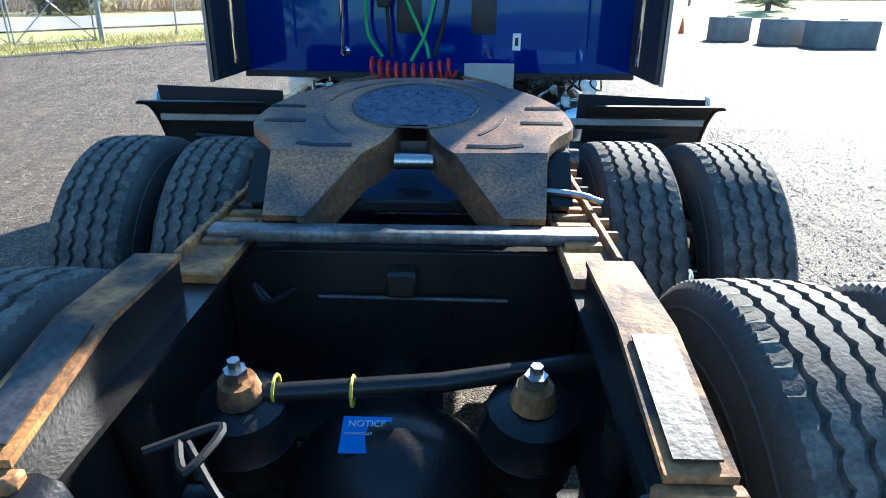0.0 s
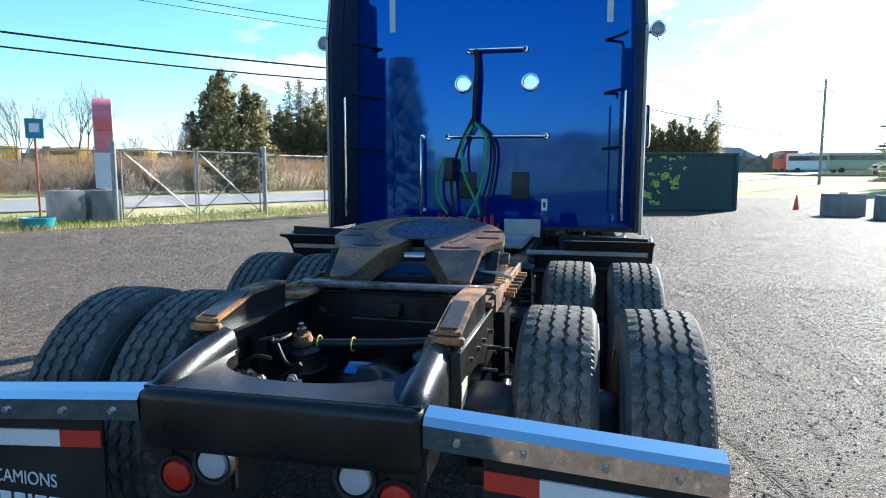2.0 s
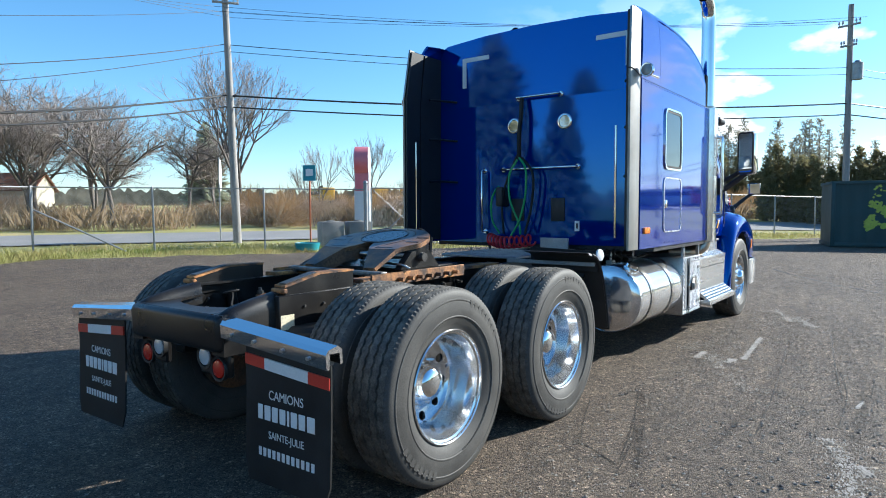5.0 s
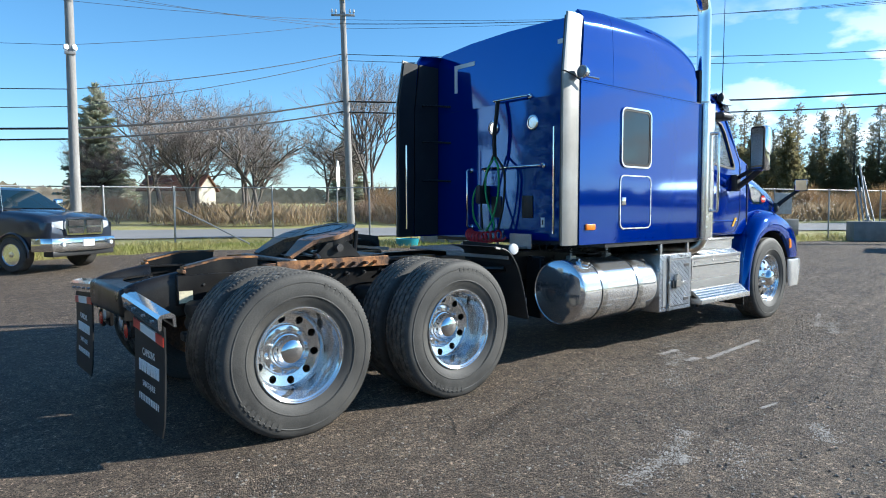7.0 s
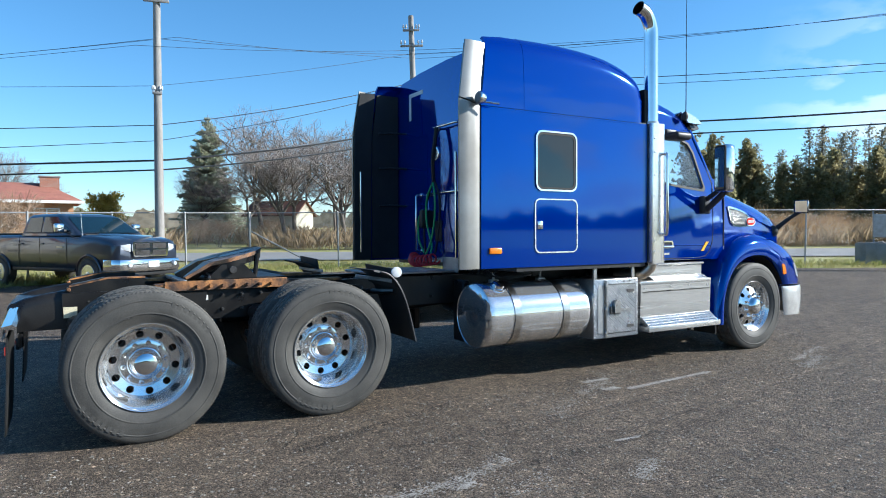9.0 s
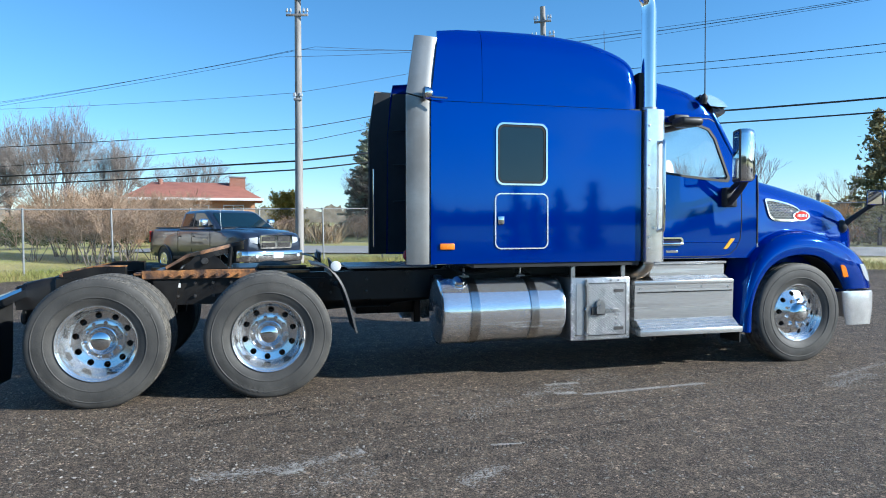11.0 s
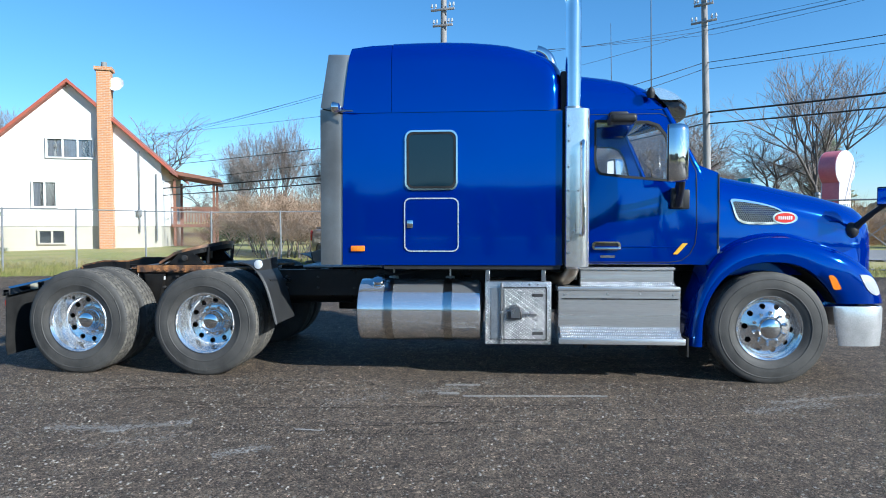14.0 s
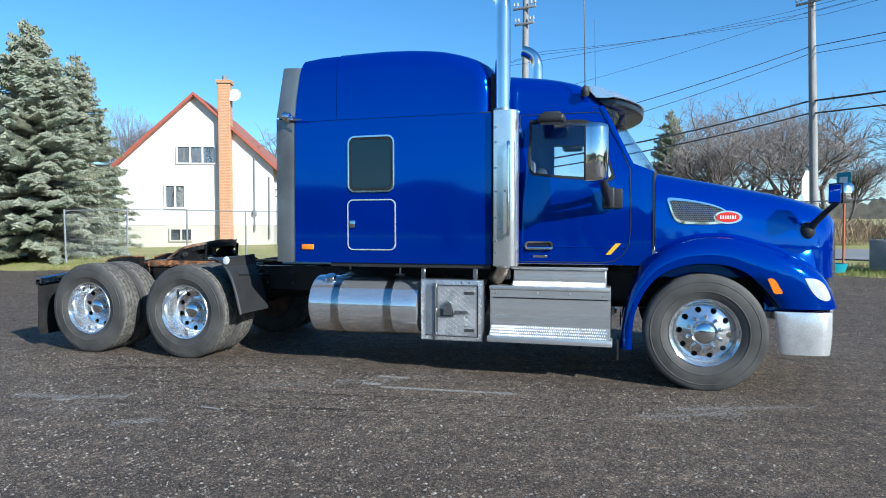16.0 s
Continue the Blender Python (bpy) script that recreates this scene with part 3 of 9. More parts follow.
def sheet(radii_of, nang, lower, rag):
    verts, faces = [], []
    for k in range(nang):
        a = 2 * math.pi * k / nang
        rs = radii_of(a)
        for j, r in enumerate(rs):
            if rag and j == len(rs) - 1:
                r += rag * (noise.noise(Vector((math.cos(a) * 22, math.sin(a) * 22, 3))) + 0.5 * noise.noise(Vector((math.cos(a) * 90, math.sin(a) * 90, 8))))
            x, y = 2 + r * math.cos(a), 4 + r * math.sin(a)
            verts.append((x, y, rise(x, y) - lower))
    n = len(radii_of(0.0))
    for k in range(nang):
        k2 = (k + 1) % nang
        for j in range(n - 1):
            faces.append((k * n + j, k * n + j + 1, k2 * n + j + 1, k2 * n + j))
    faces.append([k * n for k in range(nang)][::1])
    return verts, faces


v, f = sheet(lambda a: [1.0] + [4.0 * 1.16 ** i for i in range(46)], 144, 0.035, 0)
single("ground", raw_mesh("ground", v, f, M_GRASS, True), M_GRASS, "dry autumn grass and dirt running out to the horizon", "ground", kind="structure")
v, f = sheet(lambda a: [1.0] + [1.0 + (lot_radius(a) - 1.0) * i / 14 for i in range(1, 15)], 360, 0.0, 0.5)
single("pavement", raw_mesh("pavement", v, f, M_ASPHALT, True), M_ASPHALT, "dark worn asphalt yard with loose gravel and tyre tracks", "pavement", kind="structure")

ROAD_D, ROAD_N, ROAD_C = Vector((0.47, 0.883)), Vector((-0.883, 0.47)), Vector((-19.6, 19.2))


def strip(w0, w1, up, t0=-150, t1=300, n=90):
    verts, faces = [], []
    for i in range(n + 1):
        t = t0 + (t1 - t0) * i / n
        for w in (w0, (w0 + w1) / 2, w1):
            p = ROAD_C + ROAD_D * t + ROAD_N * w
            verts.append((p.x, p.y, rise(p.x, p.y) + up))
    for i in range(n):
        for j in (0, 1):
            a = i * 3 + j
            faces.append((a, a + 3, a + 4, a + 1))
    return verts, faces


v, f = strip(-3.2, 3.6, 0.02, -27)
single("road", raw_mesh("road", v, f, M_ROAD, True), M_ROAD, "plain grey asphalt road beyond the chain-link fence", "road", kind="structure")


# ---- chain-link fences and gate ----
def along(pts, step):
    out = []
    for a, b in zip(pts, pts[1:]):
        a, b = Vector(a), Vector(b)
        k = max(1, round((b - a).length / step))
        out += [a.lerp(b, i / k) for i in range(k)]
    return out + [Vector(pts[-1])]


def chain_mesh(pts, h0, h1, step=0.085):
    """Diamond wire as two sets of slanted strands."""
    verts, faces = [], []
    for a, b in zip(pts, pts[1:]):
        a, b = Vector(a), Vector(b)
        L, d = (b - a).length, (b - a).normalized()
        nrm = Vector((-d.y, d.x))
        rise_h = h1 - h0
        for sgn in (1, -1):
            k = 0
            while k * step < L + rise_h:
                s0 = k * step - (rise_h if sgn > 0 else 0)
                s1 = s0 + rise_h if sgn > 0 else s0 - rise_h
                z0, z1 = h0, h1
                p, q = (s0, z0), (s1, z1)
                pts2 = []
                for s, z in (p, q):
                    t = min(L, max(0.0, s))
                    z = z + (t - s) * (z1 - z0) / (s1 - s0)
                    pts2.append((t, z))
                if abs(pts2[0][0] - pts2[1][0]) > 0.02:
                    base = len(verts)
                    for t, z in pts2:
                        c = a + d * t
                        g = rise(c.x, c.y)
                        for o, dz in ((0.003, -0.0025), (-0.003, -0.0025), (0, 0.003)):
                            verts.append((c.x + nrm.x * o * 0.5, c.y + nrm.y * o * 0.5, g + z + dz * 0.5))
                    faces += [(base, base + 1, base + 4, base + 3), (base + 1, base + 2, base + 5, base + 4), (base + 2, base, base + 3, base + 5)]
                k += 1
    return verts, faces


def fence(name, pts, label, h=2.03, step=3.0, brace=()):
    fe = thing(name, label, "fence")
    posts = along(pts, step)
    me = None
    for i, p in enumerate(posts):
        g = rise(p.x, p.y)
        if me is None:
            bm = cyl(B(), (0, 0, -0.1), (0, 0, h + 0.03), 0.032, n=8)
            ball(bm, (0, 0, h + 0.04), 0.04, 8, 4)
            me = mesh_of("post", bm, M_GALV)
        o = part("post", me, M_GALV, fe)
        o.location = (p.x, p.y, g - 0.03)
        o.rotation_euler = (random.uniform(-0.02, 0.02), random.uniform(-0.02, 0.02), 0)
    tube_pts = [(p.x, p.y, rise(p.x, p.y) + h) for p in posts]
    part("top_rail", tube(B(), tube_pts, 0.022, 6), M_GALV, fe)
    v, f = chain_mesh(pts, 0.06, h)
    part("chain_link_mesh", raw_mesh("chain_link_mesh", v, f, M_GALV), M_GALV, fe, "galvanised diamond wire mesh")
    for a, b in brace:
        part("brace", cyl(B(), a, b, 0.028, n=8), M_GALV, fe)
    return fe


fence("fence", FENCE_W, "galvanised chain-link fence with round posts beside the lawn", step=2.4, brace=[((-18.6, 6.5, 1.55), (-17.3, 8.7, rise(-17.3, 8.7)))])
fence("fence", FENCE_N, "galvanised chain-link fence along the grass verge")
fence("fence", FENCE_N2, "galvanised chain-link fence beside the road")


def gate_leaf(a, b, h=2.0):
    g = thing("metal_gate", "closed galvanised chain-link gate with cross bracing", "gate", "gate leaves")
    a, b = Vector(a), Vector(b)
    za, zb = rise(*a) + 0.08, rise(*b) + 0.08
    A0, A1, B0, B1 = (*a, za), (*a, za + h), (*b, zb), (*b, zb + h)
    for p, q in ((A0, A1), (B0, B1), (A0, B0), (A1, B1)):
        part("gate_frame", cyl(B(), p, q, 0.024, n=8), M_GALV, g)
    part("brace", cyl(B(), A0, B1, 0.015, n=6), M_GALV, g)
    part("brace", cyl(B(), A1, B0, 0.015, n=6), M_GALV, g)
    v, f = chain_mesh([a, b], 0.1, h)
    part("chain_link_mesh", raw_mesh("chain_link_mesh", v, f, M_GALV), M_GALV, g)
    return g


ga, gb = Vector(GATE[0]), Vector(GATE[1])
gate_leaf(ga + (gb - ga) * 0.04, ga + (gb - ga) * 0.49)
gate_leaf(ga + (gb - ga) * 0.51, ga + (gb - ga) * 0.96)
for p in (ga, gb):
    bm = cyl(B(), (p.x, p.y, rise(*p) - 0.1), (p.x, p.y, rise(*p) + 2.25), 0.075, n=12)
    ball(bm, (p.x, p.y, rise(*p) + 2.26), 0.085, 12, 6)
    single("gate_post", bm, M_GALV, "stout galvanised gate post with a domed cap", "gate post", "gate posts")


# ---- concrete blocks ----
def concrete_block(x, y, turn, w, d, h):
    bm = B()
    box(bm, -w / 2, w / 2, -d / 2, d / 2, 0, h, 0.035, 2)
    box(bm, -0.14, 0.14, -0.06, 0.06, h - 0.01, h + 0.05, 0.02, 1)
    for vtx in bm.verts:
        vtx.co += 0.012 * Vector((noise.noise(vtx.co * 3 + Vector((x, y, 0))), noise.noise(vtx.co * 3 + Vector((y, x, 5))), 0))
    o = single("concrete_block", bm, M_CONCRETE, "weathered grey concrete barrier block on the yard edge", "concrete block", "barrier blocks")
    o.matrix_world = pose(x, y, rise(x, y) - 0.01, 0, 0, turn)


for x, y, tn, w, d, h in ((10.3, 25.8, 5, 1.3, 0.8, 0.85), (11.5, 24.1, 4, 1.3, 0.8, 0.85), (12.9, 22.9, 8, 2.2, 0.8, 0.85), (-4.0, 29.0, 40, 1.35, 0.75, 0.8), (-6.75, 27.2, 55, 1.35, 0.75, 0.8), (-13.75, 14.25, 60, 0.8, 0.8, 0.9), (-13.2, 15.05, 58, 0.8, 0.8, 0.9)):
    concrete_block(x, y, tn, w, d, h)


# ---- storage container ----
def container():
    c = thing("storage_container", "dark green steel container with flaking yellow lettering remnants", "container")
    L, D, H = 6.95, 2.44, 2.44
    bm = B()
    n = 64
    top = []
    for zz in (0.12, H - 0.1):
        row = []
        for i in range(n + 1):
            off = 0.0 if (i // 2) % 2 == 0 else 0.035
            row.append(bm.verts.new((0.08 + (L - 0.16) * i / n, off, zz)))
        top.append(row)
    skin(bm, top[0], top[1], False)
    part("corrugated_wall", bm, M_CONTAINER, c)
    bm = box(B(), 0.05, L - 0.05, 0.06, D, 0.1, H - 0.05)
    part("body", bm, M_CONTAINER, c)
    for z0, z1 in ((0.0, 0.15), (H - 0.12, H)):
        part("side_rail", box(B(), 0, L, -0.04, D + 0.02, z0, z1, 0.01), M_CONTAINER, c)
    for x in (0.0, L - 0.14):
        part("corner_post", box(B(), x, x + 0.14, -0.045, 0.1, 0.0, H, 0.01), M_CONTAINER, c)
    m_y = mat("flaking_yellow_paint", (0.42, 0.46, 0.07), rough=0.7, col2=(0.36, 0.42, 0.06), scale=5, fine=30, fine_amt=0.2)
    rng = random.Random(5)
    verts, faces = [], []
    for k in range(620):
        while True:
            x0, x1, z0, z1 = rng.choices(((1.3, 4.7, 1.75, 2.3), (1.2, 2.9, 1.25, 1.7), (1.1, 2.7, 0.6, 1.25), (2.2, 3.6, 0.25, 0.85), (2.6, 4.4, 0.95, 1.6)), (60, 130, 220, 90, 100))[0]
            x, z = rng.uniform(x0, x1), rng.uniform(z0, z1)
            if noise.noise(Vector((x * 2.2, z * 2.8, 3.0))) > 0.0:
                break
        w, h = rng.uniform(0.02, 0.11), rng.uniform(0.02, 0.085)
        base = len(verts)
        m = 7
        for i in range(m):
            a = 2 * math.pi * i / m
            r = rng.uniform(0.6, 1.1)
            verts.append((x + w * r * math.cos(a), -0.006 - 0.0001 * k / 10, z + h * r * math.sin(a)))
        faces.append(list(range(base, base + m)))
    tagged(part("faded_paint_patch", raw_mesh("faded_paint_patch", verts, faces, m_y), m_y, c), "flaking yellow paint remnants", kind="stuff")
    c.matrix_world = pose(0.33, 26.38, 0.02, 0, 0, 15)


container()


# ---- utility poles and overhead lines ----
def pole(x, y, top, lean=(0, 0), arms=((9.2, 1.9),), transformer=False, turn=60):
    p = thing("utility_pole", "weathered wooden utility pole with crossarm and insulators", "utility pole", "street poles")
    g = rise(x, y)
    bm = tube(B(), [(0, 0, -0.3), (0, 0, top * 0.4), (0, 0, top)], [0.16, 0.14, 0.11], 12)
    part("shaft", bm, M_POLE, p)
    for z, w in arms:
        bm = box(B(), -w / 2, w / 2, -0.15, -0.08, z + 0.03, z + 0.11, 0.01)
        bm.transform(pose(0, 0, 0, 0, 0, turn))
        part("crossarm", bm, M_POLE, p)
        for t in (-0.46, -0.3, 0.3, 0.46):
            q = Vector((t * w, -0.11, z + 0.11))
            q.rotate(Euler((0, 0, radians(turn))))
            bm = cyl(B(), q, q + Vector((0, 0, 0.1)), 0.018, n=6)
            cyl(bm, q + Vector((0, 0, 0.08)), q + Vector((0, 0, 0.2)), 0.05, 0.03, 8)
            part("insulator", bm, M_LENS, p)
    if transformer:
        bm = lathe(B(), [(0, 0.12), (0.02, 0.22), (0.75, 0.22), (0.8, 0.14), (0.86, 0.1)], (0.32, -0.1, 7.2), (0, 0, 1), 16)
        part("transformer", bm, M_GALV, p, "grey drum transformer")
    p.matrix_world = Matrix.Translation((x, y, g)) @ Matrix.Shear("XY", 4, (lean[0] / top, lean[1] / top))
    return p


POLE_A, POLE_B, POLE_C, POLE_S = (-18.1, 13.45), (-17.55, 3.25), (0.2, 33.0), (-30.0, -22.0)
pole(*POLE_A, 10.3, (-0.25, -0.5), ((8.95, 0.95), (9.6, 0.7)), turn=60)
pole(*POLE_B, 10.1, (0.02, 0.05), ((9.0, 0.8), (9.6, 0.95), (5.95, 0.3)), turn=75)
pole(*POLE_C, 10.6, (0, 0), ((9.6, 0.95), (8.7, 0.7)), True, turn=-20)
pole(25.0, 75.0, 11.0, (0, 0), ((9.6, 1.9),), turn=20)
pole(*POLE_S, 7.4, (0, 0), ((6.6, 1.6),), turn=75)


def line(a, b, r, sag, label="sagging black overhead cable", n=18):
    pts = []
    for i in range(n + 1):
        t = i / n
        q = Vector(a).lerp(Vector(b), t)
        q.z -= sag * 4 * t * (1 - t)
        pts.append(q)
    single("overhead_cable", tube(B(), pts, r, 5), M_CABLE, label, "cable", "overhead lines")


ax, ay = POLE_A[0] - 0.15, POLE_A[1] - 0.3
bx, by = POLE_B
cx, cy = POLE_C
sx, sy = POLE_S
for za, zb, zc, zs, r in ((5.85, 3.92, 6.2, 3.5, 0.034), (5.42, 3.6, 5.7, 3.1, 0.028), (7.75, 5.1, 7.8, 4.7, 0.014), (7.5, 4.58, 7.5, 3.6, 0.011)):
    line((ax, ay, za), (cx, cy, zc), r, 0.35)
    line((ax, ay, za), (bx, by, zb), r, 0.16)
    line((bx, by, zb), (sx, sy, zs), r, 0.12)
    line((cx, cy, zc), (60, 130, zc + 1), r, 1.2)
for o, zb, zs in ((-0.7, 8.18, 5.9), (0.0, 7.99, 5.6), (0.7, 7.63, 5.4), (0.1, 6.4, 6.9)):
    line((ax + o * 0.5, ay - o * 0.87, 8.95), (bx + o * 0.26, by - o * 0.95, zb), 0.007, 0.1, "thin bare overhead wire")
    line((bx + o * 0.26, by - o * 0.95, zb), (sx + o * 0.26, sy - o * 0.95, zs), 0.007, 0.3, "thin bare overhead wire")
    line((ax + o * 0.5, ay - o * 0.87, 8.95), (cx - o * 0.9, cy + o * 0.3, 9.9), 0.007, 0.4, "thin bare overhead wire")


# ---- white house ----
def window(parent, m, w, h, panes=2, rim=M_WHITE, curtains=()):
    """Framed window: dark room behind, folded curtains, a glass pane in front."""
    wd = part("window", box(B(), -w / 2, w / 2, 0.03, 0.04, -h / 2, h / 2), M_WINDOW, parent)
    wd.matrix_local = m
    for x0, x1 in curtains:
        n = 12
        row = [(w * (x0 + (x1 - x0) * i / n), 0.018 + 0.007 * math.cos(i * 2.3)) for i in range(n + 1)]
        part("curtain", loft(B(), [[(x, y, z) for x, y in row] + [(x, 0.028, z) for x, _ in row[::-1]] for z in (-h / 2 + 0.02, h / 2 - 0.01)]), M_CURTAIN, wd, "folded curtain, greyed for the shade behind glass")
    pane = part("pane", box(B(), -w / 2, w / 2, -0.004, 0.002, -h / 2, h / 2), M_GLASS, wd, "clear window glass")
    pane.visible_shadow = False
    t = 0.07
    bm = B()
    for x0, x1, z0, z1 in ((-w / 2 - t, w / 2 + t, h / 2, h / 2 + t), (-w / 2 - t, w / 2 + t, -h / 2 - t, -h / 2), (-w / 2 - t, -w / 2, -h / 2, h / 2), (w / 2, w / 2 + t, -h / 2, h / 2)):
        box(bm, x0, x1, -0.05, 0.05, z0, z1)
    for i in range(1, panes):
        x = -w / 2 + w * i / panes
        box(bm, x - 0.035, x + 0.035, -0.04, 0.045, -h / 2, h / 2)
    part("window_frame", bm, rim, wd)
    return wd


def white_house():
    hs = thing("house", "white stucco gabled house with red roof trim and brick chimney", "house")
    # local frame: x along the gable wall, y into the house, z up
    hw, dep, z0, ze, zr = 3.65, 8.5, 0.0, 3.75, 7.2
    bm = B()
    loft(bm, [[(x, y, z) for x, z in ((-hw, 0.9), (hw, 0.9), (hw, ze), (0, zr), (-hw, ze))] for y in (0, dep)])
    part("wall", bm, M_STUCCO, hs, "white stucco wall")
    part("foundation", box(B(), -hw + 0.03, hw - 0.03, 0.03, dep - 0.03, -0.6, 0.9), M_FOUND, hs, "cream painted foundation")
    for s in (1, -1):
        sl = (zr - ze) / hw
        oe = 0.4
        bm = B()
        pts = [(0, zr + 0.16), (s * (hw + oe), ze - oe * sl + 0.16), (s * (hw + oe), ze - oe * sl), (0, zr)]
        loft(bm, [[(x, y, z) for x, z in pts] for y in (-0.3, dep + 0.3)])
        part("roof", bm, M_SHINGLE, hs, "red-brown shingle roof slope")
        bm = B()
        pts = [(0, zr + 0.18), (s * (hw + oe + 0.02), ze - oe * sl + 0.18), (s * (hw + oe + 0.02), ze - oe * sl + 0.02), (0, zr + 0.02)]
        loft(bm, [[(x, y, z) for x, z in pts] for y in (-0.36, -0.3)])
        part("fascia", bm, M_REDTRIM, hs, "red painted fascia board")
    bm = box(B(), 1.15, 1.72, -0.42, 0.12, -0.2, 7.95, 0.02, 1)
    box(bm, 1.08, 1.79, -0.49, 0.19, 7.8, 7.95)
    part("chimney", bm, M_BRICK, hs, "orange brick chimney")
    part("flue", cyl(B(), (1.43, -0.15, 7.9), (1.43, -0.15, 8.2), 0.12, n=12), M_CONCRETE, hs)
    bm = lathe(B(), [(0.0, 0.02), (0.03, 0.2), (0.1, 0.33), (0.11, 0.33), (0.04, 0.2), (0.02, 0.02)], (1.95, -0.3, 7.2), (-0.2, -1, 0.3), 20)
    cyl(bm, (1.95, -0.25, 7.15), (1.75, -0.1, 6.9), 0.02, n=6)
    part("satellite_dish", bm, M_WHITE, hs, "white satellite dish")
    window(hs, pose(0.02, -0.03, 4.35), 1.75, 0.78, 3, curtains=((-0.49, -0.36), (-0.30, -0.18), (-0.13, 0.13), (0.18, 0.27), (0.42, 0.49)))
    window(hs, pose(-1.0, -0.03, 2.3), 0.85, 1.05, 2, curtains=((-0.48, -0.2),))
    window(hs, pose(-0.75, -0.02, 0.42), 0.95, 0.52, 2, M_FOUND)
    for x, z0_, z1_ in ((2.75, 0.6, 4.3), (3.45, 0.2, 3.3)):
        part("downpipe", cyl(B(), (x, -0.06, z0_), (x, -0.06, z1_), 0.03, n=6), M_GALV, hs)
    part("meter_box", box(B(), 2.65, 2.85, -0.14, 0, 1.35, 1.65, 0.02), M_GALV, hs)
    # side wall window and back porch
    window(hs, pose(3.67, 2.0, 2.0, 0, 0, 90), 0.7, 1.3, 1)
    porch = part("porch", box(B(), 3.7, 5.8, 3.2, 6.8, 0.85, 1.0), M_WOODBROWN, hs, "brown wooden porch")
    part("porch_roof", loft(B(), [[(3.65, y, 3.55), (6.05, y, 3.15), (6.05, y, 3.32), (3.65, y, 3.75)] for y in (2.9, 7.1)]), M_WOODBROWN, porch)
    for x in (3.85, 5.7):
        for y in (3.3, 6.7):
            part("porch_post", box(B(), x - 0.06, x + 0.06, y - 0.06, y + 0.06, -0.4, 3.3), M_WOODBROWN, porch)
    for y in (3.25, 6.75):
        part("handrail", box(B(), 3.7, 5.8, y - 0.03, y + 0.03, 1.8, 1.88), M_WOODBROWN, porch)
        for i in range(14):
            x = 3.8 + i * 0.145
            part("baluster", box(B(), x - 0.02, x + 0.02, y - 0.02, y + 0.02, 1.0, 1.8), M_WOODBROWN, porch)
    for i in range(15):
        for sg in (1, -1):
            xa = 3.75 + i * 0.14
            xb = min(5.75, max(3.75, xa + sg * 1.1))
            part("lattice_slat", loft(B(), [[(x, yy, z) for x, z in ((xa - 0.02, -0.25), (xa + 0.02, -0.25), (xb + 0.02, -0.25 + abs(xb - xa)), (xb - 0.02, -0.25 + abs(xb - xa)))] for yy in (3.30 + 0.012 * sg, 3.31 + 0.012 * sg)]), M_WOODBROWN, porch)
    hs.matrix_world = Matrix(((-0.36, -0.933, 0, -23.03), (0.933, -0.36, 0, -15.74), (0, 0, 1, 0.57), (0, 0, 0, 1))) @ Matrix.Diagonal((1.14, 1.115, 1.115, 1))


white_house()


def bungalow():
    b = thing("bungalow", "low brick bungalow with a red-brown hip roof and chimney", "house")
    g = 1.05
    part("wall", box(B(), -4.2, 4.2, 0, 7, -0.9, 2.6), M_BRICK, b, "brick wall")
    bm = B()
    v = [bm.verts.new(p) for p in ((-4.8, -0.6, 2.55), (4.8, -0.6, 2.55), (4.8, 7.6, 2.55), (-4.8, 7.6, 2.55), (-3.2, 3.5, 3.95), (2.6, 3.5, 3.95))]
    for q in ((0, 1, 5, 4), (1, 2, 5), (2, 3, 4, 5), (3, 0, 4), (3, 2, 1, 0)):
        bm.faces.new([v[i] for i in q])
    part("roof", bm, M_SHINGLE, b)
    part("fascia", box(B(), -4.82, 4.82, -0.64, -0.58, 2.42, 2.6), M_WHITE, b)
    part("chimney", box(B(), 2.35, 3.5, 2.6, 3.3, 2.6, 4.3), M_REDBRICK, b, "red-brown brick chimney")
    part("chimney_cap", box(B(), 2.28, 3.57, 2.53, 3.37, 4.3, 4.4, 0.02, 1), M_CONCRETE, b)
    part("roof_vent", cyl(B(), (-2.6, 3.0, 3.7), (-2.6, 3.0, 4.15), 0.16, n=10), M_REDBRICK, b)
    for x in (-2.4, 0.3, 2.7):
        window(b, pose(x, -0.02, 1.5), 1.3, 1.1, 2)
    b.matrix_world = pose(-42.5, -3.3, g, 0, 0, 92)


bungalow()


def shed():
    s = thing("shed", "small weathered grey shed with a pale gable", "shed")
    part("wall", loft(B(), [[(x, y, z) for x, z in ((-1.3, -0.3), (1.3, -0.3), (1.3, 2.0), (0, 3.0), (-1.3, 2.0))] for y in (0, 5)]), M_FOUND, s)
    for k in (1, -1):
        part("roof", loft(B(), [[(x, y, z) for x, z in ((0, 3.14), (k * 1.6, 1.9), (k * 1.6, 1.78), (0, 3.02))] for y in (-0.2, 5.2)]), M_WOODBROWN, s)
    s.matrix_world = pose(-46.6, 17.8, rise(-46.6, 17.8) + 0.2, 0, 0, 130)


shed()


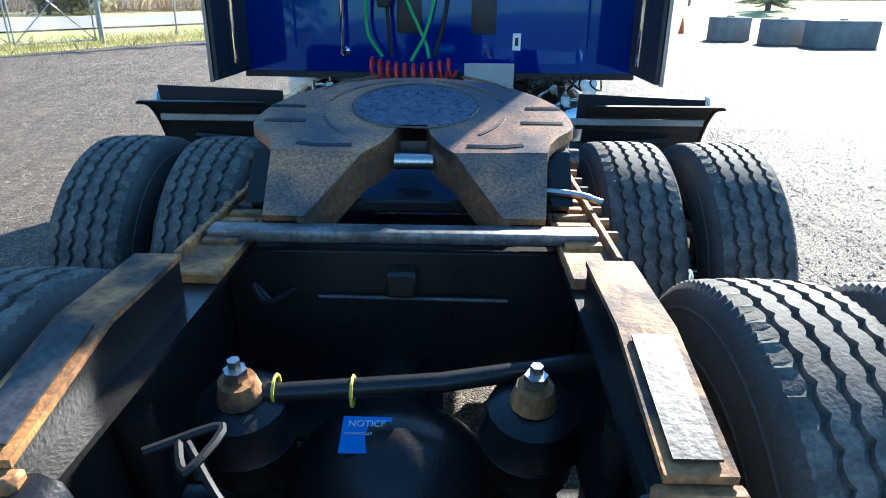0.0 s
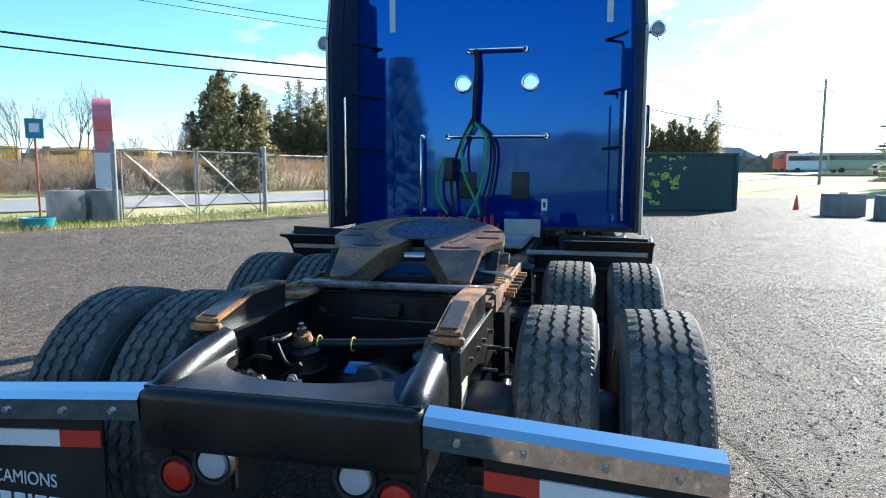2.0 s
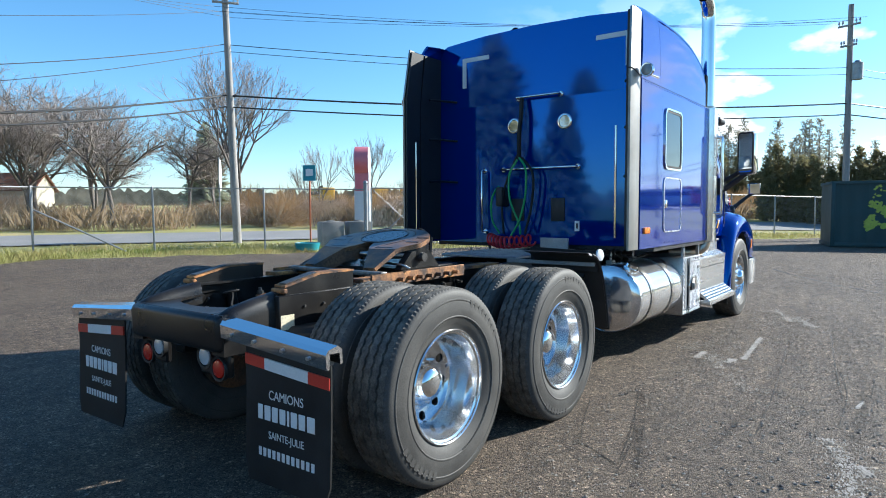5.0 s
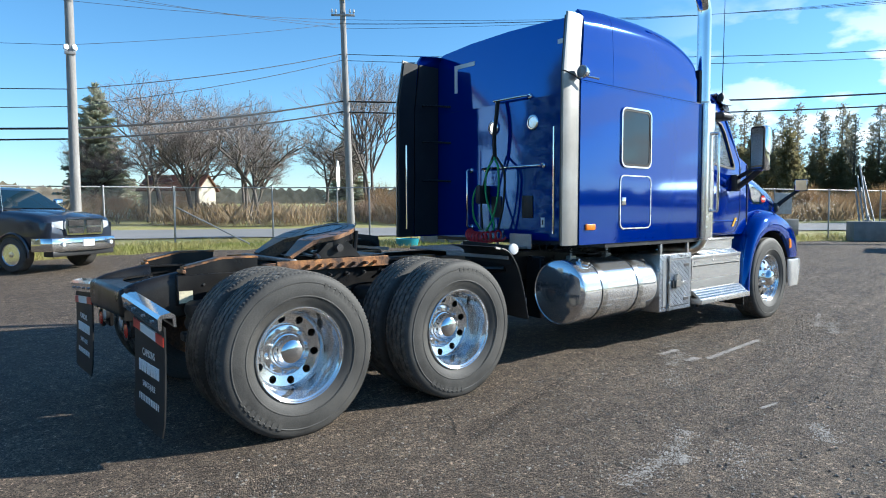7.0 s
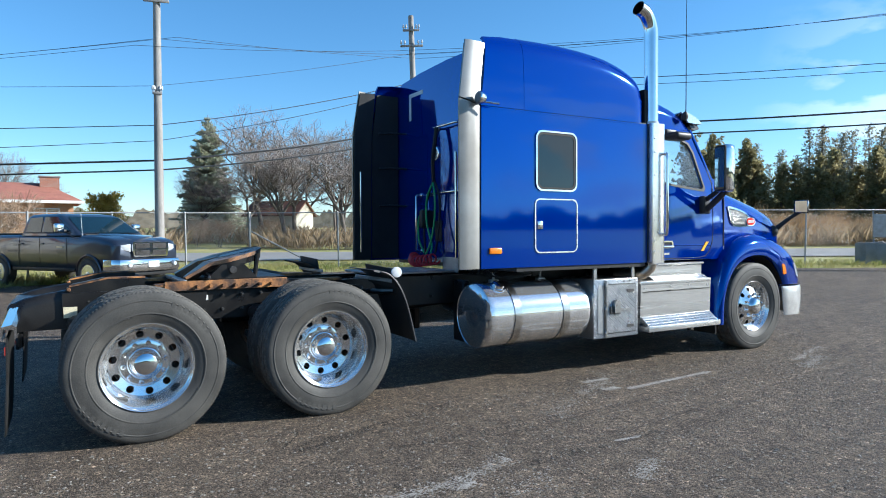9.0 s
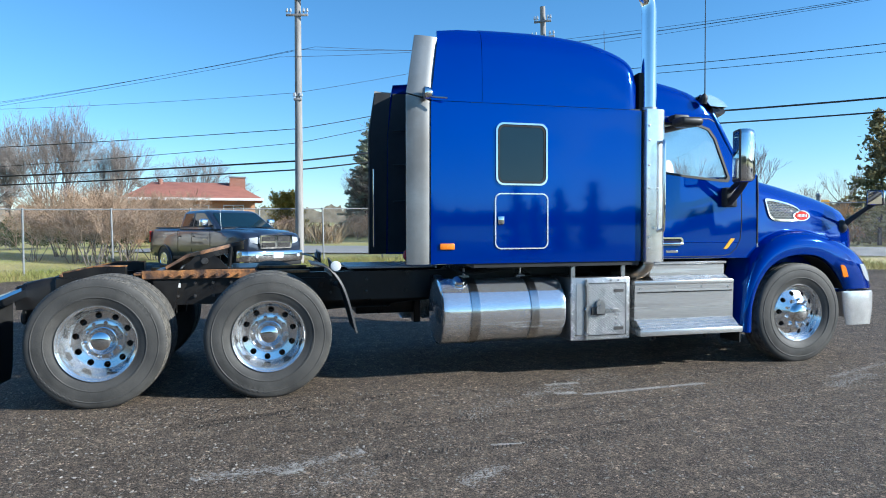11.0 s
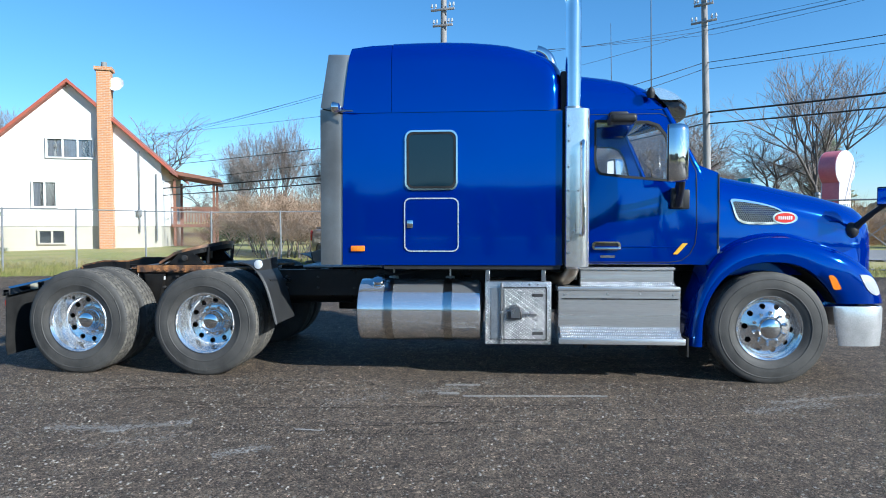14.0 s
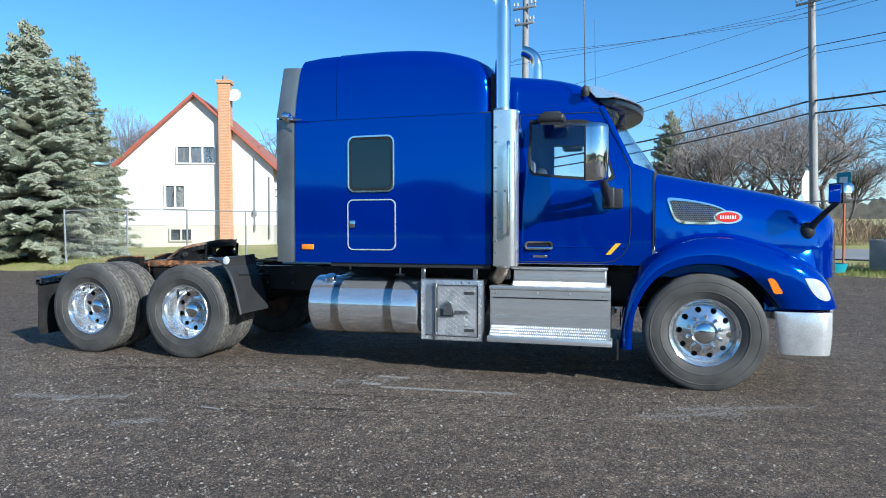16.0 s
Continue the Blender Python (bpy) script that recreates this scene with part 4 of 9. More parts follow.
def keyhole_sign():
    s = thing("roadside_sign", "tall keyhole-shaped sign, pink-red sides and pinkish white faces", "sign")
    prof = [(-0.46, 2.2), (0.46, 2.2), (0.46, 2.95)]
    for i in range(25):
        a = radians(-52 + 284 * i / 24)
        prof.append((0.78 * math.cos(a), 3.42 + 0.62 * math.sin(a)))
    prof.append((-0.46, 2.95))
    bm = loft(B(), [[(x, y, z) for x, z in prof] for y in (-0.29, 0.29)])
    part("head", bm, M_PINKRED, s, "faded red rounded head", angle=60)
    for y0, y1 in ((-0.315, -0.292), (0.292, 0.315)):
        part("face_panel", loft(B(), [[(x * 0.98, y, z) for x, z in prof] for y in (y0, y1)]), M_PALEFACE, s, "pinkish white face panel", angle=60)
    part("pylon", box(B(), -0.45, 0.45, -0.27, 0.27, -0.1, 2.22), M_WHITE, s, "white pylon")
    for i in range(6):
        x = -0.40 + i * 0.16
        for y in (-0.29, 0.29):
            part("rib", box(B(), x - 0.03, x + 0.03, y - 0.04, y + 0.04, 0, 2.2, 0.01, 1), M_WHITE, s)
    s.matrix_world = pose(-13.75, 15.9, rise(-13.75, 15.9), 0, 0, 129) @ Matrix.Diagonal((0.84, 0.84, 0.90, 1))


keyhole_sign()


def small_sign(x, y, turn, h, w, hh, face, post, label):
    s = thing("road_sign", label, "sign")
    part("post", cyl(B(), (0, 0, -0.1), (0, 0, h), 0.03, n=8), post, s)
    part("sign_face", box(B(), -w / 2, w / 2, -0.05, -0.035, h - hh, h + 0.02, 0.005, 1), face, s)
    part("sign_mark", box(B(), -w * 0.28, w * 0.28, -0.056, -0.051, h - hh * 0.68, h - hh * 0.22, 0.002, 1), M_WHITE, s)
    s.matrix_world = pose(x, y, rise(x, y), 0, 0, turn)


def stop_sign(x, y, turn):
    s = thing("road_sign", "octagonal road sign on a thin post, bare grey back", "sign")
    part("post", cyl(B(), (0, 0, -0.1), (0, 0, 3.3), 0.03, n=8), M_GALV, s)
    oct_ = [(0.5 * math.cos(radians(22.5 + 45 * k)), 2.6 + 0.66 * math.sin(radians(22.5 + 45 * k))) for k in range(8)]
    bm = loft(B(), [[(x, y, z) for x, z in oct_] for y in (-0.04, -0.055)])
    part("sign_face", bm, M_WHITE, s, "pale blank back of the sign")
    s.matrix_world = pose(x, y, rise(x, y), 0, 0, turn)


stop_sign(-19.15, 13.41, 140)
M_TEAL = mat("teal_sign_face", (0.03, 0.27, 0.33), rough=0.4, fine_amt=0.08)
M_ORANGEPOST = mat("orange_rusty_post", (0.45, 0.12, 0.04), rough=0.6, fine_amt=0.2)
small_sign(-13.4, 13.0, 40, 2.8, 0.42, 0.5, M_TEAL, M_ORANGEPOST, "small teal sign on an orange metal post")
bm = lathe(B(), [(0, 0.3), (0.02, 0.36), (0.25, 0.42), (0.26, 0.40), (0.03, 0.34)], (-13.1, 12.6, rise(-13.1, 12.6)), (0, 0, 1), 18)
single("plastic_basin", bm, M_TEAL, "turquoise plastic basin at the foot of the sign", "basin")


# ---- trees ----
def limb_mesh(segs, sides_of, material, name):
    verts, faces = [], []
    for p0, p1, r0, r1 in segs:
        n = sides_of(r0)
        d, a, b = frame_of(p1 - p0)
        base = len(verts)
        for c, r in ((p0, r0), (p1, r1)):
            for i in range(n):
                t = 2 * math.pi * i / n
                verts.append(tuple(c + (a * math.cos(t) + b * math.sin(t)) * r))
        for i in range(n):
            j = (i + 1) % n
            faces.append((base + i, base + j, base + n + j, base + n + i))
    return raw_mesh(name, verts, faces, material, True)


def bare_tree(seed, height, spread=1.0, levels=6, multi=1, wide=1.15, twig=M_TWIG, girth=0.017, bushy=0.75):
    rng = random.Random(seed)
    thick, thin = [], []

    def grow(p, d, length, r, lev):
        n = 3 if lev < 3 else (2 if lev < levels else 1)
        q = p
        for i in range(n):
            d = (d + Vector((rng.uniform(-1, 1), rng.uniform(-1, 1), rng.uniform(-0.3, 0.7))) * 0.16).normalized()
            q2 = q + d * length / n
            r2 = r * (1 - 0.35 * (i + 1) / n)
            (thick if r > 0.022 else thin).append((q, q2, max(r * (1 - 0.35 * i / n), 0.006), max(r2, 0.005)))
            q = q2
            if lev >= 1 and lev < levels and rng.random() < bushy:
                side = Vector((rng.gauss(0, 1), rng.gauss(0, 1), rng.gauss(0.2, 0.5))).normalized()
                grow(q, (d * 0.6 + side * 0.75 * spread).normalized(), length * rng.uniform(0.45, 0.7), r * 0.5, lev + 1)
        if lev < levels:
            for k in range(3 if lev < 2 else 2):
                side = Vector((rng.gauss(0, 1), rng.gauss(0, 1), rng.gauss(0.15, 0.4))).normalized()
                grow(q, (d * 0.8 + side * 0.55 * spread).normalized(), length * rng.uniform(0.6, 0.82), r * 0.62, lev + 1)

    for m in range(multi):
        d0 = Vector((rng.uniform(-0.42, 0.42), rng.uniform(-0.42, 0.42), 1)) if multi > 1 else Vector((0, 0, 1))
        grow(Vector((rng.uniform(-0.2, 0.2) * (multi > 1), rng.uniform(-0.2, 0.2) * (multi > 1), -0.2)), d0.normalized(), height * 0.27, height * girth, 0)
    t = thing("bare_tree", "leafless deciduous tree with fine grey-brown twigs", "tree", "bare trees")
    for segs in (thick, thin):
        for k, (a, b, ra, rb) in enumerate(segs):
            segs[k] = (Vector((a.x * wide, a.y * wide, a.z)), Vector((b.x * wide, b.y * wide, b.z)), ra, rb)
    part("trunk", limb_mesh(thick, lambda r: 6 if r > 0.05 else 4, M_BARK, "trunk"), M_BARK, t)
    part("crown", limb_mesh(thin, lambda r: 3, twig, "crown"), twig, t, "bare twigs")
    return t


def spruce(seed, height, width, label, sparse=1.0, needles=M_SPRUCE):
    rng = random.Random(seed)
    t = thing("spruce_tree", label, "tree", "spruces")
    part("trunk", tube(B(), [(0, 0, -0.2), (0, 0, height * 0.5), (0, 0, height)], [height * 0.022, height * 0.012, 0.012], 8), M_BARK, t)
    verts, faces, segs = [], [], []
    z = height * 0.06
    while z < height * 0.985:
        f = z / height
        reach = width * (1 - f) ** 0.85 + 0.12
        nb = int((6 + 5 * (1 - f)) * sparse)
        for k in range(nb):
            a = rng.uniform(0, 2 * math.pi)
            ln = reach * rng.uniform(0.65, 1.12)
            droop = rng.uniform(0.15, 0.4) - 0.5 * f
            p = Vector((0, 0, z + rng.uniform(-0.1, 0.1)))
            dirn = Vector((math.cos(a), math.sin(a), 0))
            side = Vector((-math.sin(a), math.cos(a), 0))
            tip = p + dirn * ln + Vector((0, 0, -droop * ln + 0.10 * ln))
            segs.append((p, tip, 0.02, 0.005))
            steps = max(3, int(ln / 0.11))
            for i in range(1, steps + 1):
                u = i / steps
                c = p + dirn * ln * u + Vector((0, 0, -droop * ln * u + 0.10 * ln * u * u))
                w = (0.34 * (1 - 0.6 * u) + 0.1) * min(1.0, ln) * rng.uniform(0.7, 1.2)
                for sg in (1, -1):
                    e = c + side * sg * w + dirn * w * 0.7 + Vector((0, 0, rng.uniform(-0.22, 0.02)))
                    th = 0.075 * rng.uniform(0.7, 1.4)
                    b = len(verts)
                    up = Vector((0, 0, th))
                    verts += [tuple(c - dirn * th), tuple(c + dirn * th), tuple(e), tuple(c + up * 1.2), tuple(c - up * 1.5)]
                    faces += [(b, b + 1, b + 2), (b + 3, b + 4, b + 2)]
        z += height * 0.027 * rng.uniform(0.8, 1.2)
    part("branch", limb_mesh(segs, lambda r: 3, M_BARK, "branch"), M_BARK, t)
    part("crown", raw_mesh("crown", verts, faces, needles), needles, t, "drooping needle sprays")
    return t


def leafy(seed, height, width, material, label, category="tree", count=9000, leaf=0.15, top=0.9, name="evergreen_tree"):
    """Evergreen or leafy crown: clumps of small leaf faces on limbs round a tapered trunk, with an uneven outline and gaps."""
    rng = random.Random(seed)
    t = thing(name, label, category, "hedge trees")
    part("trunk", tube(B(), [(0, 0, -0.2), (0.05, 0, height * 0.5), (0, 0, height * 0.97)], [height * 0.016, height * 0.010, 0.012], 7), M_BARK, t)
    segs, tips = [], []
    z = 0.25
    while z < height * 0.98:
        f = z / height
        reach = width * (1 - f) ** top * (0.55 + 0.9 * abs(noise.noise(Vector((f * 6, seed, 0))))) + 0.12
        for k in range(5):
            a = rng.uniform(0, 2 * math.pi)
            ln = reach * rng.uniform(0.45, 1.15)
            p = Vector((0, 0, z))
            q = p + Vector((math.cos(a) * ln, math.sin(a) * ln, ln * rng.uniform(-0.05, 0.55)))
            segs.append((p, q, 0.018, 0.006))
            tips.append((p, q, ln))
        z += height * 0.022
    part("limb", limb_mesh(segs, lambda r: 3, M_BARK, "limb"), M_BARK, t)
    wts = [ln for _, _, ln in tips]
    verts, faces = [], []
    for p, q, ln in rng.choices(tips, wts, k=count):
        u = rng.uniform(0.25, 1.08)
        c = p.lerp(q, u) + Vector((rng.gauss(0, 0.10), rng.gauss(0, 0.10), rng.gauss(0, 0.11))) * (0.5 + ln * 0.5)
        s = leaf * rng.uniform(0.5, 1.3)
        e = Vector((rng.gauss(0, 1), rng.gauss(0, 1), rng.gauss(0.4, 1))).normalized()
        d = Vector((rng.gauss(0, 1), rng.gauss(0, 1), rng.gauss(0, 1))).normalized()
        w = e.cross(d).normalized()
        b = len(verts)
        verts += [tuple(c - e * s * 0.3), tuple(c + w * s * 0.35), tuple(c + e * s), tuple(c - w * s * 0.35)]
        faces.append((b, b + 1, b + 2, b + 3))
    part("crown", raw_mesh("crown", verts, faces, material), material, t, "clumped foliage")
    return t


def stand(tree, x, y, turn=0.0, s=1.0, down=0.0):
    return copy_thing(tree, pose(x, y, rise(x, y) - 0.05 - down, 0, 0, turn) @ Matrix.Diagonal((s, s, s, 1)))


def first(tree, x, y, turn=0.0, s=1.0):
    tree.matrix_world = pose(x, y, rise(x, y) - 0.05, 0, 0, turn) @ Matrix.Diagonal((s, s, s, 1))


bt1 = bare_tree(11, 10.5, 1.15, 6)
bt2 = bare_tree(23, 8.0, 1.35, 6)
bt3 = bare_tree(37, 9.0, 0.8, 6, 2)
first(bt1, -42.5, 15.6, 0, 1.08)
first(bt2, -33.6, 16.3, 0, 1.1)
first(bt3, -44.0, 30.0, 220, 0.95)
bt4 = bare_tree(41, 12.0, 0.66, 6, 3, 1.0, M_TWIG, 0.012, 0.45)
first(bt4, -36.4, 26.5, 30, 1.14)
sap = bare_tree(63, 8.2, 0.6, 5, 2, 0.8, M_TWIG, 0.0085, 0.4)
tagged(sap, "thin upright leafless sapling among the brush", "tree", "bare trees")
first(sap, -30.0, 28.9, 0, 0.85)
for x, y, tn, s in ((-29.4, 32.2, 70, 1.15), (-26.4, 37.2, 150, 0.85), (-29.6, 38.0, 220, 0.7), (-36.5, 33.0, 300, 0.8)):
    stand(sap, x, y, tn, s)
for tr, x, y, tn, s in ((bt2, -49, 19, 20, 1.2), (bt1, -47, 21.5, 320, 1.15), (bt2, -39, 24, 75, 1.1), (bt3, -36, 13, 15, 1.0), (bt1, -45, 14, 250, 1.15), (bt4, -38, 17.5, 120, 0.72), (bt2, -60, -8, 200, 1.0), (bt3, -47, 9, 150, 0.8), (bt2, -40, 11.5, 60, 0.9), (bt3, -52, 24, 80, 0.9),
                         (bt1, -40, -22, 130, 1.0)):
    stand(tr, x, y, tn, s)

fan = bare_tree(71, 12.4, 0.5, 6, 8, 0.74, M_TWIG, 0.0062, 0.5)
tagged(fan, "dense rounded leafless tree with many upright stems", "tree", "bare trees")
first(fan, -46.0, -13.1, 0, 0.9)
for x, y, tn, sc in ((-52.5, -18.5, 80, 0.86), (-30.5, -25.5, 140, 0.95), (-35.5, -27.0, 30, 0.9), (-57.0, -12.0, 300, 0.9)):
    stand(fan, x, y, tn, sc)
for tr, x, y, tn, sc in ((bt2, -36.5, -14.2, 20, 0.70), (bt4, -57.0, -4.6, 10, 0.62), (bt3, -58.5, -1.8, 60, 0.74), (sap, -55.0, -6.6, 0, 0.9), (sap, -44.0, -9.6, 90, 0.95), (sap, -39.5, -9.9, 10, 0.8)):
    stand(tr, x, y, tn, sc)

sp1 = spruce(3, 9.9, 3.7, "tall blue-green spruce beside the white house", 2.2)
first(sp1, -13.6, -16.6)
sp2 = spruce(8, 10.2, 3.0, "tall dark spruce with drooping boughs", 1.8)
first(sp2, -18.2, -18.9, 0, 0.95)
stand(sp1, -11.2, -21.5, 120, 0.9)
stand(sp2, -48.3, 10.4, 40, 1.05)
stand(sp2, -54.4, 35.7, 100, 0.97)
sp3 = spruce(14, 13.0, 3.0, "thin old spruce with gaps between its boughs", 0.6)
first(sp3, 28.4, 63.5)

ce1 = leafy(2, 9.0, 2.6, M_CEDAR, "dense brown-green cedar in the hedge across the road", count=3500, leaf=0.29, top=0.55)
ce2 = leafy(5, 8.5, 2.2, M_CEDAR, "dense brown-green cedar in the hedge across the road", count=3200, leaf=0.29, top=0.6)
M_LARCH = leaf_mat("thin_olive_needles", (0.25, 0.25, 0.185), (0.35, 0.32, 0.24), 0.6, 0.5, 6)
la1 = leafy(12, 11.0, 2.3, M_LARCH, "tall thin conifer with lacy brown-green boughs", count=2600, leaf=0.18, top=0.5)
la2 = leafy(15, 10.0, 2.0, M_LARCH, "tall thin conifer with lacy brown-green boughs", count=2200, leaf=0.18, top=0.42)
first(la1, -31.0, 66.5)
first(la2, -29.2, 67.0)
first(ce1, -31.0, 50.0)
first(ce2, -29.0, 51.5)
rng = random.Random(4)
for i in range(20):
    t = i / 19
    stand(rng.choice((ce1, ce2)), -33 + 15 * t + rng.uniform(-0.5, 0.5), 49 + 9 * t + rng.uniform(-1, 1), rng.uniform(0, 360), rng.uniform(0.64, 0.92))
for i in range(46):
    t = i / 45
    stand(rng.choice((la1, la2)), -36 + 30 * t + rng.uniform(-0.5, 0.5), 64.5 + 10 * t + rng.uniform(-2, 2), rng.uniform(0, 360), rng.uniform(0.66, 1.0))
for i in range(64):
    t = i / 63
    stand(rng.choice((ce1, ce2)), -36 + 30 * t + rng.uniform(-0.5, 0.5), 61.5 + 10 * t + rng.uniform(-1, 1), rng.uniform(0, 360), rng.uniform(0.45, 0.68))
for i in range(44):
    t = i / 43
    stand(rng.choice((ce1, ce2)), -7 + 19 * t + rng.uniform(-0.4, 0.4), 54 + 6 * t + rng.uniform(-1, 1), rng.uniform(0, 360), rng.uniform(0.5, 0.72))
for i in range(13):
    t = i / 12
    stand(rng.choice((la1, la2)), -5 + 17 * t + rng.uniform(-0.9, 0.9), 57 + 5 * t + rng.uniform(-1.5, 1.5), rng.uniform(0, 360), rng.uniform(0.55, 0.78))
for x, y, tn, sc in ((27.0, 14.5, 10, 0.40), (28.5, 16.2, 80, 0.36), (30.5, 18.5, 20, 0.42), (33.0, 22.0, 140, 0.5), (32.0, 11.0, 60, 0.38), (30.0, 5.0, 30, 0.36), (31.0, 3.2, 200, 0.44), (31.5, 7.6, 100, 0.34), (33.0, 0.0, 10, 0.42), (36.0, -4.0, 60, 0.5)):
    tagged(stand(ce1, x, y, tn, sc), "dark bushy evergreen mirrored in the glossy truck side", "tree")
hedge = leafy(33, 2.1, 1.5, M_HEDGE, "low dark green hedge across the lawn", "hedge", 2600, 0.13, 0.95, "hedge")
first(hedge, -34.5, -13.6)
for k in range(6):
    stand(hedge, -34.8 - 0.25 * k, -12.3 + 1.45 * k, 50 * k, 0.9 + 0.06 * (k % 3))
stand(ce1, -19.7, 32.6, 20, 0.78)
stand(ce2, -18.4, 34.0, 70, 0.7)
M_GOLD = leaf_mat("golden_foliage", (0.50, 0.34, 0.06), (0.36, 0.27, 0.06), 0.4, 1.0, 8)
gold = leafy(9, 4.0, 2.7, M_GOLD, "rounded golden-leaved tree behind the bungalow", "tree", 12000, 0.17, 0.35)
first(gold, -53.5, 3.2, 0, 0.92)


# ---- brush, grass, far woods ----
def blades(rng, place, n, h0, h1, w, lean, material, name, label, category):
    verts, faces = [], []
    for i in range(n):
        x, y = place(rng)
        g = rise(x, y) - 0.04
        h = rng.uniform(h0, h1)
        a = rng.uniform(0, 2 * math.pi)
        dx, dy = math.cos(a) * w, math.sin(a) * w
        lx, ly = rng.gauss(0, lean) * h, rng.gauss(0, lean) * h
        b = len(verts)
        verts += [(x - dx, y - dy, g), (x + dx, y + dy, g), (x + lx * 0.4 + dx * 0.6, y + ly * 0.4 + dy * 0.6, g + h * 0.6), (x + lx, y + ly, g + h)]
        faces += [(b, b + 1, b + 2), (b, b + 2, b + 3)]
    return single(name, raw_mesh(name, verts, faces, material), material, label, category, kind="stuff")


def near_line(pts, w0, w1):
    P = [Vector(p) for p in pts]
    lens = [(b - a).length for a, b in zip(P, P[1:])]
    tot = sum(lens)

    def f(rng):
        t = rng.uniform(0, tot)
        for (a, b), L in zip(zip(P, P[1:]), lens):
            if t <= L:
                d = (b - a).normalized()
                q = a + d * t + Vector((-d.y, d.x)) * rng.uniform(w0, w1)
                return q.x, q.y
            t -= L
        return P[-1].x, P[-1].y
    return f


rng = random.Random(77)
blades(rng, near_line(FENCE_W, -2.4, 1.2), 16000, 0.05, 0.26, 0.006, 0.3, M_BLADE, "dry_grass", "long dry grass along the foot of the fence", "grass")
blades(rng, near_line(FENCE_N, -1.9, 2.5), 9000, 0.04, 0.2, 0.006, 0.3, M_BLADE, "verge_grass", "short green and yellow verge grass", "grass")
blades(rng, near_line(GATE + FENCE_N2[1:], -1.6, 1.0), 7000, 0.04, 0.3, 0.007, 0.35, M_BLADE, "gate_weeds", "dry weeds under the gate and fence", "grass")
M_RUSSET = mat("russet_twigs", (0.40, 0.28, 0.19), rough=0.9, col2=(0.28, 0.19, 0.12), scale=1, fine=10, fine_amt=0.2)


def shrub(seed, height):
    t = bare_tree(seed, height * 1.2, 0.8, 4, 7, 1.1, M_RUSSET, 0.006, 0.85)
    t.name = "bare_bush"
    tagged(t, "tangle of bare russet twigs behind the fence", "bush", "bare bushes")
    return t


sh1, sh2 = shrub(51, 3.7), shrub(58, 3.2)
first(sh1, -21.2, -4.3)
first(sh2, -20.9, -3.6)
for k, (x, y) in enumerate(((-21.9, -5.2), (-22.4, -2.6), (-23.0, -6.3), (-24.5, -4.0), (-19.6, -2.9), (-20.4, -5.0), (-19.2, -4.1), (-21.6, -1.6), (-22.8, -4.4), (-20.0, -6.3), (-23.6, -2.2))):
    stand((sh1, sh2)[k % 2], x, y, 47 * k, 0.7 + 0.12 * (k % 4))


def across(rng):
    while True:
        t, w = rng.uniform(-30, 95), rng.uniform(6.5, 20.0)
        if noise.noise(Vector((t * 0.22, w * 0.25, 4))) > -0.12 + (0.25 if t < 4 else 0.0):
            q = ROAD_C + ROAD_D * t + ROAD_N * w
            return q.x, q.y


blades(rng, across, 40000, 0.3, 1.5, 0.006, 0.3, M_BRUSH, "brown_brush", "tall brown brush and reeds across the road", "brush")


def thicket(n, seed):
    """Rounded mounds of fine twigs, close together, that make one uneven brown bank."""
    rng = random.Random(seed)
    mounds = []
    for k in range(150):
        t, w = rng.uniform(-2, 80), rng.uniform(8.5, 19.0)
        mounds.append((t, w, rng.uniform(1.0, 2.2), rng.uniform(1.5, 2.75)))
    verts, faces = [], []
    for i in range(n):
        t, w, r, h = mounds[i % len(mounds)]
        q = ROAD_C + ROAD_D * t + ROAD_N * w
        a, e = rng.uniform(0, 2 * math.pi), math.asin(rng.uniform(0.0, 1.0))
        d = Vector((math.cos(a) * math.cos(e) * r, math.sin(a) * math.cos(e) * r, math.sin(e) * h))
        g = Vector((q.x, q.y, rise(q.x, q.y) - 0.05))
        u0 = rng.uniform(0.45, 0.85)
        jit = Vector((rng.gauss(0, 0.16), rng.gauss(0, 0.16), rng.gauss(0, 0.12)))
        p0, p1 = g + d * u0, g + d * min(1.12, u0 + rng.uniform(0.15, 0.4)) + jit
        side = (p1 - p0).cross(Vector((rng.gauss(0, 1), rng.gauss(0, 1), rng.gauss(0, 1)))).normalized() * rng.uniform(0.008, 0.016)
        b = len(verts)
        verts += [tuple(p0 - side), tuple(p0 + side), tuple(p1)]
        faces.append((b, b + 1, b + 2))
    single("thicket", raw_mesh("thicket", verts, faces, M_THICKET), M_THICKET, "dense orange-brown leafless thicket across the road", "brush", kind="stuff")


M_THICKET = leaf_mat("orange_brown_thicket", (0.42, 0.27, 0.13), (0.27, 0.17, 0.085), 0.45, 0.12, 3)
thicket(150000, 19)


rng = random.Random(12)
for k in range(34):
    t, w = -26 + 100 * k / 33 + rng.uniform(-1, 1), rng.uniform(8.0, 17.0)
    q = ROAD_C + ROAD_D * t + ROAD_N * w
    stand((sh1, sh2)[k % 2], q.x, q.y, rng.uniform(0, 360), rng.uniform(0.42, 0.75))


